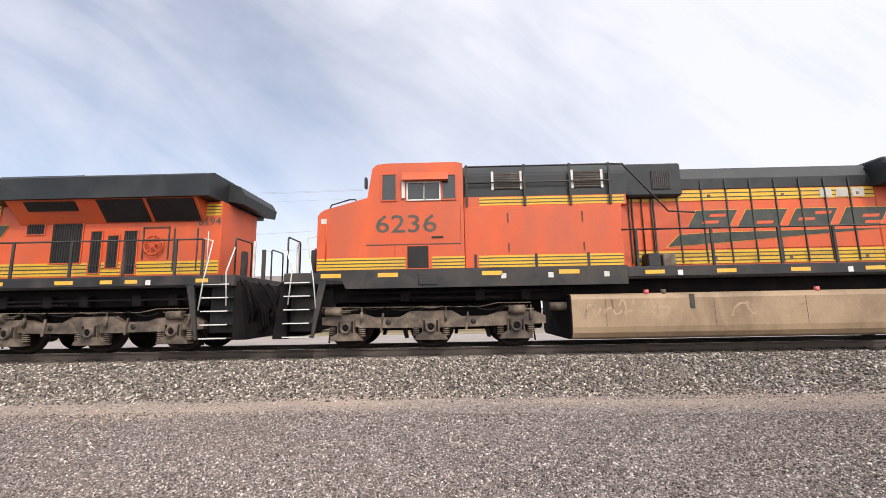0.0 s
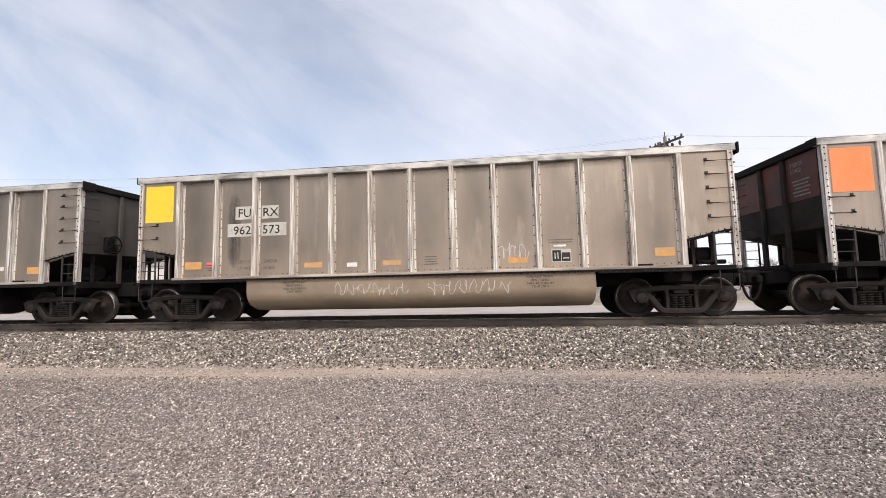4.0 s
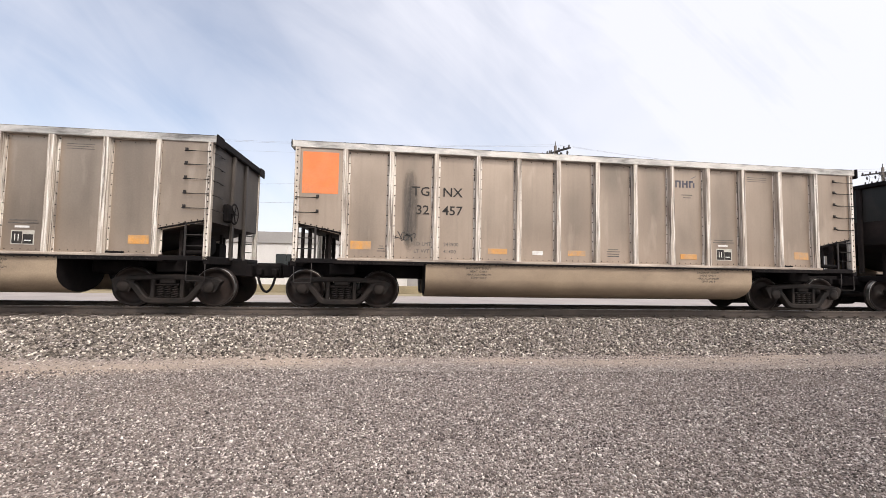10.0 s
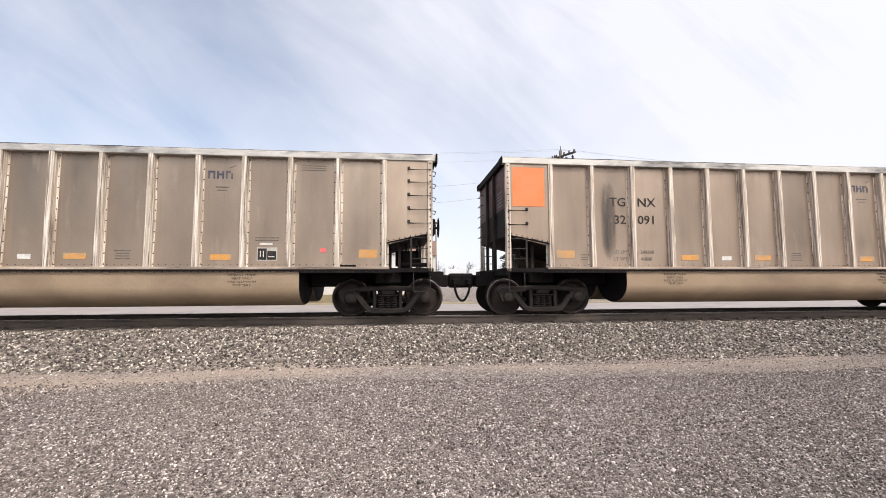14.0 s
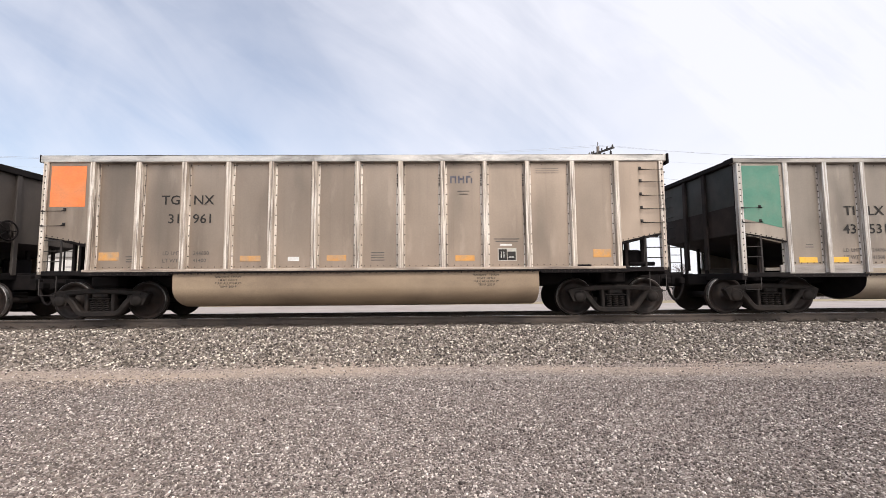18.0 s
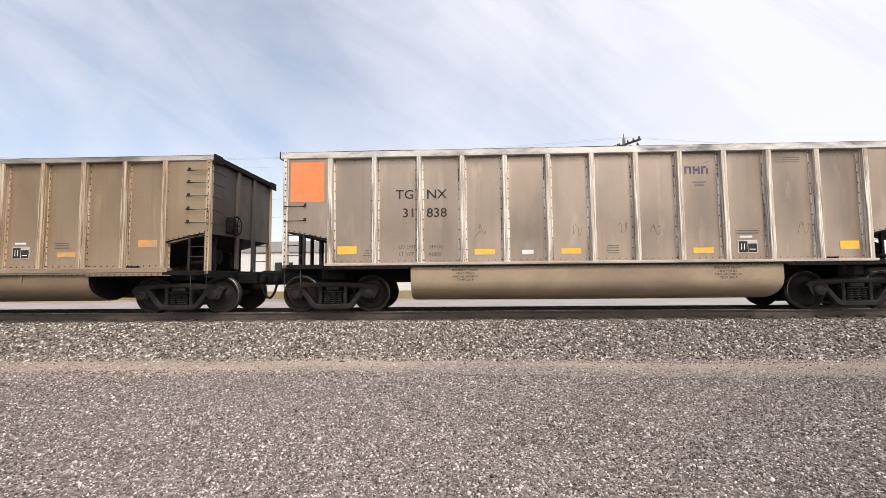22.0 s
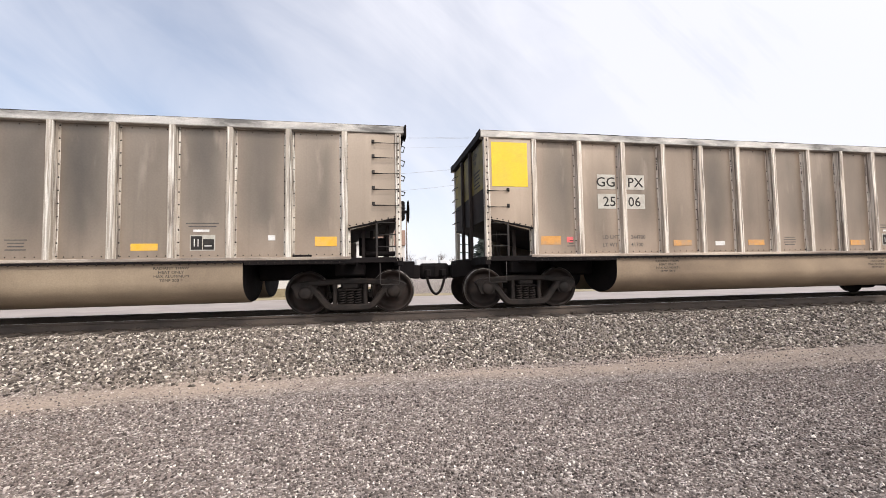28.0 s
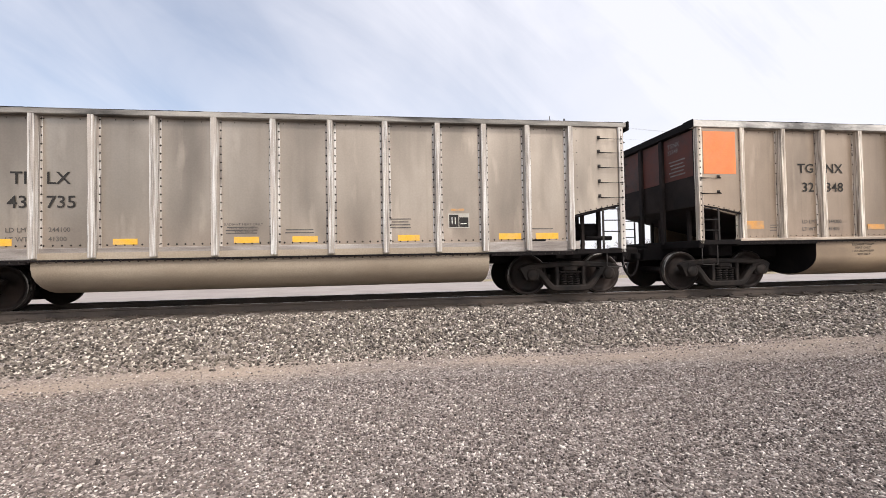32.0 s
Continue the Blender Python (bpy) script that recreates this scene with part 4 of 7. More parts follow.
def add_truck(root, x):
    tk = part("truck", TRUCK["bolster"], M_IRON, root, at=(x, 0, 0))
    for s in (-1, 1):
        for name, key in (("side_frame", "frame"), ("spring_seat", "seat")):
            o = part(name, TRUCK[key], M_IRON, tk)
            o.rotation_euler = (0, 0, 0 if s < 0 else math.pi)
        for dx in (-0.155, 0.0, 0.155):
            part("spring", TRUCK["spring"], M_IRON, tk, at=(dx, s * 1.06, 0))
    for dx in (-0.889, 0.889):
        w = part("wheelset", TRUCK["wheelset"], M_WHEEL, tk, at=(dx, 0, 0.457))
        part("tread", TRUCK["tread"], M_TREAD, tk, "bright worn rim", at=(dx, 0, 0.457))
    return tk


def coupler(root, side):
    s = side
    co = Shape()
    co.box(min(s * 7.3, s * 7.82), max(s * 7.3, s * 7.82), -0.09, 0.09, 0.80, 0.95, 0.02)
    co.box(min(s * 7.74, s * 8.16), max(s * 7.74, s * 8.16), -0.19, 0.15, 0.68, 1.06, 0.06)
    co.box(min(s * 7.84, s * 7.98), max(s * 7.84, s * 7.98), -0.40, -0.16, 0.74, 0.92, 0.03)
    co.box(min(s * 7.55, s * 7.72), max(s * 7.55, s * 7.72), -0.32, 0.32, 0.70, 1.02, 0.03)
    part("coupler", co, M_GRIME_SHADE, root)
    ho = Shape()
    pts = [(s * (7.88 + 0.21 * (1 - math.cos(math.pi / 2 * k / 10)) ** 0.8), -0.34, 0.80 - 0.46 * math.sin(math.pi / 2 * k / 10)) for k in range(11)]
    ho.pipe(pts, 0.032, 7)
    part("air_hose", ho, M_GRIME_SHADE, root, "sagging black rubber air hose")


def crust(length, step, low, high, seed, gaps):
    """A ragged ridge of caked coal dust along x, thin and uneven."""
    rng, sh, x = random.Random(seed), Shape(), -length / 2
    tops = []
    while x < length / 2:
        n = noise.noise((x * 0.8, seed * 3.1, 0.0)) + 0.35 * noise.noise((x * 5.0, seed * 1.7, 4.0))
        tops.append((x, max(0.0, low + (high - low) * (0.5 + n) * rng.uniform(0.6, 1.2)) if n > gaps else 0.0))
        x += step * rng.uniform(0.6, 1.4)
    v, f = [], []
    for x, h in tops:
        v += [(x, -0.008, -0.002), (x, -0.010, h * 0.7 + 0.001), (x, 0.010, h + 0.003), (x, 0.02, -0.002)]
    for i in range(len(tops) - 1):
        k = 4 * i
        f += [(k, k + 4, k + 5, k + 1), (k + 1, k + 5, k + 6, k + 2), (k + 2, k + 6, k + 7, k + 3)]
    return sh.add(v, f).mesh("crust")


CRUST = {"slope": crust(1.06, 0.03, 0.02, 0.075, 3, -0.9), "chord": crust(14.5, 0.06, 0.0, 0.013, 5, 0.0)}


def build_gondola(kind):
    root = new("coal_gondola")
    zt, cd, (s0, s1) = TOP[kind], CHORD[kind], SILL[kind]
    ribs, paint, ribm = RIBS[kind], PAINT[kind], RIB[kind]
    zc = zt - cd
    # side sheets, bay by bay
    meshes = {}
    for a, b in zip(ribs, ribs[1:]):
        w = round(b - a, 2)
        if w not in meshes:
            meshes[w] = Shape().box(-w / 2, w / 2, -0.006, 0.006, -(zc - s1) / 2 - 0.01, (zc - s1) / 2 + 0.02).mesh("side_panel")
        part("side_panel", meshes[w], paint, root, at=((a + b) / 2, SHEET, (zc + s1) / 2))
    part("far_side_sheet", Shape().box(ribs[0], ribs[-1], -SHEET - 0.006, -SHEET + 0.006, s1 - 0.01, zc + 0.02), paint, root)
    rib = Shape().prism([(-0.105, 0.0), (-0.105, -0.010), (-0.062, -0.012), (-0.054, -0.130), (-0.048, -0.135), (0.048, -0.135), (0.054, -0.130), (0.062, -0.012),
                         (0.105, -0.010), (0.105, 0.0)], s0 + 0.03, zc + 0.01, "z").mesh("rib")
    for x in ribs:
        part("rib", rib, ribm, root, at=(x, SHEET, 0))
        o = part("rib", rib, ribm, root, at=(x, -SHEET, 0))
        o.rotation_euler = (0, 0, math.pi)
    # chords, sills and corner posts
    for s in (-1, 1):
        ya, yb = sorted((s * 1.605, s * 1.44))
        part("top_chord", Shape().box(-7.29, 7.29, ya, yb, zc, zt, 0.014), M_CHORD if kind == "T" else M_CHORD_SOOTY, root)
        ya, yb = sorted((s * (1.61 if kind != "X" else 1.50), s * 1.45))
        part("side_sill", Shape().box(-6.22, 6.22, ya, yb, s0, s1, 0.008), SILLM[kind], root)
        lo = Shape()
        ya, yb = sorted((s * 1.60, s * 1.30))
        lo.box(-6.3, 6.3, ya, yb, s0 - 0.04, s0 - 0.002, 0.006)
        for e in (-1, 1):
            lo.box(min(e * 4.25, e * 6.3), max(e * 4.25, e * 6.3), ya, yb, s0 - 0.085, s0 - 0.038, 0.006)
        part("lower_rail", lo, M_GRIME_SHADE if kind != "I" else TUB["I"], root)
        for e in (-1, 1):
            xa, xb = sorted((e * 7.10, e * 7.215))
            ya, yb = sorted((s * 1.605, s * 1.48))
            part("corner_post", Shape().box(xa, xb, ya, yb, s0 - 0.05, zc + 0.005, 0.008), ribm, root)
            xa, xb = sorted((e * 7.29, e * (7.33 if e > 0 else 7.31)))
            ya, yb = sorted((s * (1.65 if e > 0 else 1.61), s * 1.30))
            part("corner_cap", Shape().box(xa, xb, ya, yb, zc - (0.07 if e > 0 else 0.0), zt + 0.012, 0.012), M_GRIME_SHADE, root)
            end = [(e * 7.12, 1.94), (e * 6.08, 1.725), (e * 6.08, zc + 0.01), (e * 7.12, zc + 0.01)]
            ya, yb = sorted((s * 1.565, s * 1.548))
            part("end_bay_panel", Shape().prism(end, ya, yb), paint, root)
            if s < 0:
                tilt = math.atan2(0.215, 1.04)
                o = part("slope_crust", CRUST["slope"], M_GRIME_SHADE, root, "ragged crust of coal dust on the slope edge")
                o.location, o.rotation_euler = (e * 6.60, -1.560, 1.822), (0, -tilt if e > 0 else tilt, 0)
    part("chord_crust", CRUST["chord"], M_GRIME_SHADE, root, "black coal crust along the top edge", at=(0, -1.60, zt - 0.012))
    for e in (-1, 1):
        xa, xb = sorted((e * 7.16, e * 7.30))
        part("end_chord", Shape().box(xa, xb, -1.44, 1.44, zc, zt, 0.012), M_GRIME_SHADE, root)
        xa, xb = sorted((e * 7.18, e * 7.20))
        # leading end takes the shade-dark sheet, trailing end the sun-pale one
        ew = part("end_wall", Shape().box(xa, xb, -1.5, 1.5, 1.93, zc), M_ENDDUST_LIT if e > 0 else M_SLOPE_SHADED, root)
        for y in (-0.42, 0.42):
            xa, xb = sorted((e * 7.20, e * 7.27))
            part("end_post", Shape().box(xa, xb, y - 0.06, y + 0.06, 1.1, zc, 0.01), M_ENDDUST_LIT if e > 0 else M_SLOPE_SHADED, root)
        part("slope_sheet", Shape().prism([(e * 7.18, 1.93), (e * 4.15, 1.20), (e * 4.15, 1.23), (e * 7.18, 1.96)], -1.45, 1.45), M_SLOPE_SHADED, root)
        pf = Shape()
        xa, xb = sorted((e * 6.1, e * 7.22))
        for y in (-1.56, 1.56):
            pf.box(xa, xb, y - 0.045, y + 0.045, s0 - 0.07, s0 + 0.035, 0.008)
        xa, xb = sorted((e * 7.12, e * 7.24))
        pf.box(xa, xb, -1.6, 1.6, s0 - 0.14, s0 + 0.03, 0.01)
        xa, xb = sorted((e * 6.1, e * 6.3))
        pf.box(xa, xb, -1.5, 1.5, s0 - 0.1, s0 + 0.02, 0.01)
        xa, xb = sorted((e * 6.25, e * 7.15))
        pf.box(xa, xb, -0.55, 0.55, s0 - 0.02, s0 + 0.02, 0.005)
        part("end_platform", pf, M_GRIME_SHADE, root)
        for s in (-1, 1):
            for x, y in ((6.95, 0.95), (6.45, 1.15), (6.62, 0.55)):
                part("end_strut", Shape().box(e * x - 0.035, e * x + 0.035, s * y - 0.035, s * y + 0.035, s0, 1.93 - (7.18 - x) * 0.24, 0.005), M_SLOPE_SHADED, root)
            part("ladder_post", Shape().box(e * 6.72 - 0.022, e * 6.72 + 0.022, s * 1.57 - 0.012, s * 1.57 + 0.012, s0, 1.85, 0.004), M_BARE, root)
            for z in (1.38, 1.62, 1.86):
                part("ladder_rung", Shape().bar((e * 6.72, s * 1.575, z), (e * 7.12, s * 1.575, z), 0.012, 5), M_BARE, root)
            part("stirrup_step", Shape().pipe([(e * 6.78, s * 1.58, s0 - 0.02), (e * 6.78, s * 1.58, 0.64), (e * 6.80, s * 1.58, 0.62), (e * 7.14, s * 1.58, 0.62),
                                               (e * 7.16, s * 1.58, 0.64), (e * 7.16, s * 1.58, s0 - 0.02)], 0.011, 5), M_BARE, root)
        # bolster boxes, their underfloor shade already in the grime's colour
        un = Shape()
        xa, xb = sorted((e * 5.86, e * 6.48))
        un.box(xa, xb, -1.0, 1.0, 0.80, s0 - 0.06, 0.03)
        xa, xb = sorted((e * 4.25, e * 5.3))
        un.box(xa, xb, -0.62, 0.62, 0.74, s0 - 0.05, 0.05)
        part("body_bolster", un, M_GRIME_SHADE, root)
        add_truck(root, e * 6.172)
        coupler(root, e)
    part("centre_sill", Shape().box(-7.6, 7.6, -0.32, 0.32, 0.72, s0 - 0.02, 0.015), M_GRIME_SHADE, root)
    # ladders and grabs: five irons on the trailing corner, two on the leading one
    for s in (-1, 1):
        for k, z in enumerate((3.46, 3.16, 2.84, 2.52, 2.20)):
            z += zt - 3.84
            gi = Shape()
            grab(gi, 6.66, 7.16, -1.565, z)
            o = part("grab_iron", gi, M_BARE, root)
            o.rotation_euler = (0, 0, 0 if s < 0 else math.pi)
            gi = Shape()
            gi.pipe([(7.20, -1.52, z), (7.30, -1.50, z - 0.03), (7.30, -1.12, z - 0.03), (7.20, -1.10, z)], 0.011, 5)
            o = part("end_grab_iron", gi, M_BARE, root)
            o.rotation_euler = (0, 0, 0 if s < 0 else math.pi)
        for z in (2.53, 2.19):
            gi = Shape()
            grab(gi, -7.16, -6.70, -1.565, z)
            o = part("grab_iron", gi, M_BARE, root)
            o.rotation_euler = (0, 0, 0 if s < 0 else math.pi)
    # rivets of the side that faces the yard
    rv = Shape()
    for x in ribs:
        for dx in (-0.085, 0.085):
            rivet_rows(rv, x + dx, SHEET - 0.012, s1 + 0.06, zc - 0.05, 0.23 if kind == "T" else 0.15, 0.019 if kind == "T" else 0.022)
        if kind == "T" and ribs.index(x) in (3, 5, 7, 8, 9, 10):
            rivet_rows(rv, x - 0.085, SHEET - 0.014, 3.12, 3.36, 0.055, 0.02)
    for x in (-7.16, 7.16):
        rivet_rows(rv, x, -1.605, s0 + 0.1, zc - 0.06, 0.14, 0.022)
    for e in (-1, 1):
        rivet_rows(rv, e * 6.16, -1.562, 1.82, zc - 0.05, 0.22, 0.016)
        for k in range(8):
            x = e * (6.2 + k * 0.125)
            rivet_rows(rv, x, -1.564, 1.775 + (abs(x) - 6.1) * 0.207, 1.78 + (abs(x) - 6.1) * 0.207, 1.0, 0.019)
    for k in range(81):
        x = -6.0 + k * 0.15
        rivet_rows(rv, x, SHEET - 0.007, s1 + 0.045, s1 + 0.05, 1.0, 0.012 if kind == "T" else 0.019)
        rivet_rows(rv, x, -1.601, s0 - 0.05, s0 - 0.045, 1.0, 0.018)
        if k % 2:
            rivet_rows(rv, x, SHEET - 0.007, zc - 0.05, zc - 0.045, 1.0, 0.011)
    tagged(part("rivets", rv, M_RIVET, root), kind="stuff")
    # thaw tubs under the floor
    ends = {"T": [(-4.21, 0.315), (-4.17, 0.295), (0, 0.285), (4.17, 0.295), (4.21, 0.315)],
            "X": [(-4.22, 0.36), (-4.18, 0.33), (0, 0.325), (4.18, 0.33), (4.22, 0.36)],
            "I": [(-4.26, 0.36), (-4.2, 0.32), (0, 0.31), (4.2, 0.32), (4.26, 0.36)]}[kind]
    for s in (-1, 1):
        tub = part("tub", tub_shape(ends, 1 if s < 0 else -1), TUB[kind], root)
        for x, z in (ends[0], ends[-1]):
            # tub ends are black because their shade is put into the colour
            part("tub_end", tub_end(x, z, 1 if s < 0 else -1, 0.02 if x < 0 else -0.02), M_GRIME_SHADE, tub, "black end sheet with shade painted in")
    if kind == "I":
        for x in (-2.1, 0.25, 2.6):
            part("tub_band", Shape().box(x - 0.03, x + 0.03, -1.555, -1.52, 0.80, 1.02, 0.006), TUB["I"], root)
    # hand brake on the trailing end
    bw = Shape().lathe([(0.235, -0.012), (0.26, 0.0), (0.235, 0.012), (0.21, 0.0), (0.235, -0.012)], (7.42, -0.78, 2.2), "x", 20)
    for k in range(5):
        a = math.tau * k / 5
        bw.bar((7.42, -0.78, 2.2), (7.42, -0.78 + 0.23 * math.cos(a), 2.2 + 0.23 * math.sin(a)), 0.013, 5)
    bw.bar((7.2, -0.78, 2.2), (7.44, -0.78, 2.2), 0.03, 8).box(7.2, 7.34, -0.92, -0.64, 2.0, 2.42, 0.03)
    part("brake_wheel", bw, M_GRIME_SHADE, root, "black hand-brake wheel and gear housing")
    part("brake_reservoir", Shape().bar((6.35, -0.75, 1.42), (6.95, -0.75, 1.42), 0.2, 14), M_GRIME_SHADE, root)
    part("brake_valve", Shape().box(6.4, 6.75, 0.1, 0.6, 1.1, 1.55, 0.04), M_GRIME_SHADE, root)
    part("brake_cylinder", Shape().bar((6.5, -1.2, 1.25), (7.1, -1.2, 1.25), 0.05, 8), M_GRIME_SHADE, root)
    part("door_tag", Shape().box(5.08, 5.46, -1.50, SHEET - 0.006, s1 + 0.005, s1 + 0.045, 0.006), M_GRIME_SHADE, root)
    return root


# number: kind, mark, number, end colour, tint, reflectors bright?, patch behind the lettering
CARS = {
    1: ("X", ("TI", "LX"), ("43", "301"), "green", (1.0, 1.03, 1.07), True, ""),
    2: ("T", ("GG", "PX"), ("24", "72"), "yellow", (0.90, 0.92, 0.94), False, "white"),
    3: ("T", ("FU", "RX"), ("962", "573"), "yellow", (0.95, 0.94, 0.93), False, "white"),
    4: ("T", ("TG", "NX"), ("31", "402"), "orange", (0.9, 0.92, 0.96), True, ""),
    5: ("T", ("TG", "NX"), ("32", "190"), "orange", (0.98, 0.99, 1.0), False, ""),
    6: ("I", ("MQ", "RX"), ("44", "465"), "red", (0.93, 0.90, 0.88), False, "white"),
    7: ("X", ("TI", "LX"), ("42", "740"), "green", (1.0, 0.97, 0.92), True, ""),
    8: ("T", ("TG", "NX"), ("32", "165"), "orange", (1.05, 1.03, 1.0), False, ""),
    9: ("T", ("TG", "NX"), ("32", "457"), "orange", (1.03, 1.0, 0.97), False, ""),
    10: ("X", ("TI", "LX"), ("43", "806"), "green", (0.98, 0.94, 0.9), True, ""),
    11: ("T", ("HP", "JX"), ("50", "144"), "blue", (1.0, 0.98, 0.94), True, ""),
    12: ("T", ("TG", "NX"), ("31", "117"), "orange", (1.08, 1.03, 0.97), False, ""),
    13: ("T", ("TG", "NX"), ("32", "091"), "orange", (1.05, 0.98, 0.92), False, ""),
    14: ("T", ("TG", "NX"), ("31", "755"), "orange", (0.98, 0.96, 0.93), False, ""),
    15: ("T", ("TG", "NX"), ("31", "921"), "orange", (1.02, 0.98, 0.93), False, ""),
    16: ("T", ("TG", "NX"), ("31", "961"), "orange", (1.02, 0.98, 0.94), False, ""),
    17: ("X", ("TI", "LX"), ("43", "531"), "green", (0.86, 0.89, 0.93), True, ""),
    18: ("T", ("TG", "NX"), ("31", "325"), "orange", (1.05, 1.0, 0.93), False, ""),
    19: ("I", ("IT", "FX"), ("11", "656"), "pink", (1.02, 1.0, 0.97), False, "tall"),
    20: ("T", ("TG", "NX"), ("31", "838"), "orange", (1.04, 1.0, 0.95), True, ""),
    21: ("T", ("TG", "NX"), ("31", "276"), "orange", (1.08, 1.03, 0.96), True, ""),
    22: ("T", ("TG", "NX"), ("30", "106"), "orange", (1.03, 0.98, 0.93), True, ""),
    23: ("I", ("MQ", "RX"), ("418", "81"), "amber", (0.86, 0.85, 0.84), True, "black"),
    24: ("T", ("TG", "NX"), ("30", "099"), "orange", (1.0, 0.98, 0.94), False, ""),
    25: ("T", ("GG", "PX"), ("25", "63"), "yellow", (1.0, 1.0, 0.98), True, "white"),
    26: ("T", ("GG", "PX"), ("25", "06"), "yellow", (1.04, 1.01, 0.97), False, "white"),
    27: ("T", ("DL", "RX"), ("60", "332"), "red", (1.08, 1.03, 0.97), False, ""),
    28: ("T", ("GG", "PX"), ("70", "81"), "red", (1.1, 1.06, 1.0), True, ""),
    29: ("X", ("TI", "LX"), ("43", "735"), "green", (0.95, 0.98, 1.02), True, ""),
    30: ("T", ("TG", "NX"), ("32", "348"), "orange", (1.06, 1.02, 0.96), False, ""),
}
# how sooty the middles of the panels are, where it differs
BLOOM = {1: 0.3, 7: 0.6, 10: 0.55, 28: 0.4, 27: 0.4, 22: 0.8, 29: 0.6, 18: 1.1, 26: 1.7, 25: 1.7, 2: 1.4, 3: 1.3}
LOOK = {"T": "dusty aluminium coal gondola with upright ribs", "X": "pale grey riveted coal gondola with upright ribs",
        "I": "tan painted steel coal gondola with ribs"}


def scrawl(root, x0, x1, z0, z1, y, mat, seed, width, turns=9):
    """A sprayed squiggle: a flat ribbon along a wandering line."""
    rng = random.Random(seed)
    zm, zh, pts = (z0 + z1) / 2, (z1 - z0) / 2, []
    n, p1, p2 = turns * 5, rng.uniform(0, 6), rng.uniform(0, 6)
    for k in range(n + 1):
        u = k / n
        pts.append((x0 + (x1 - x0) * (0.12 + 0.76 * u) + (x1 - x0) * 0.13 * math.sin(u * turns * 4.1 + p1) * rng.uniform(0.6, 1.1),
                    zm + zh * (0.62 * math.sin(u * turns * 2.9 + p2) + 0.36 * math.sin(u * turns * 6.3 + p1)) * rng.uniform(0.75, 1.05)))
    line = []
    for i in range(len(pts) - 1):
        p0, p1, p2, p3 = pts[max(i - 1, 0)], pts[i], pts[i + 1], pts[min(i + 2, len(pts) - 1)]
        for k in range(6):
            t = k / 6
            line.append(tuple(0.5 * (2 * b + (c - a) * t + (2 * a - 5 * b + 4 * c - d) * t * t + (3 * b - a - 3 * c + d) * t ** 3) for a, b, c, d in zip(p0, p1, p2, p3)))
    v, f = [], []
    for i, (x, z) in enumerate(line):
        qx, qz = line[min(i + 1, len(line) - 1)]
        px, pz = line[max(i - 1, 0)]
        d = Vector((qx - px, qz - pz)).normalized() * width * 0.5
        v += [(x - d.y, y - 0.003, z + d.x), (x + d.y, y - 0.003, z - d.x)]
    f = [(2 * i, 2 * i + 1, 2 * i + 3, 2 * i + 2) for i in range(len(line) - 1)]
    part("graffiti", Shape().add(v, f), mat, root, "sprayed squiggle")


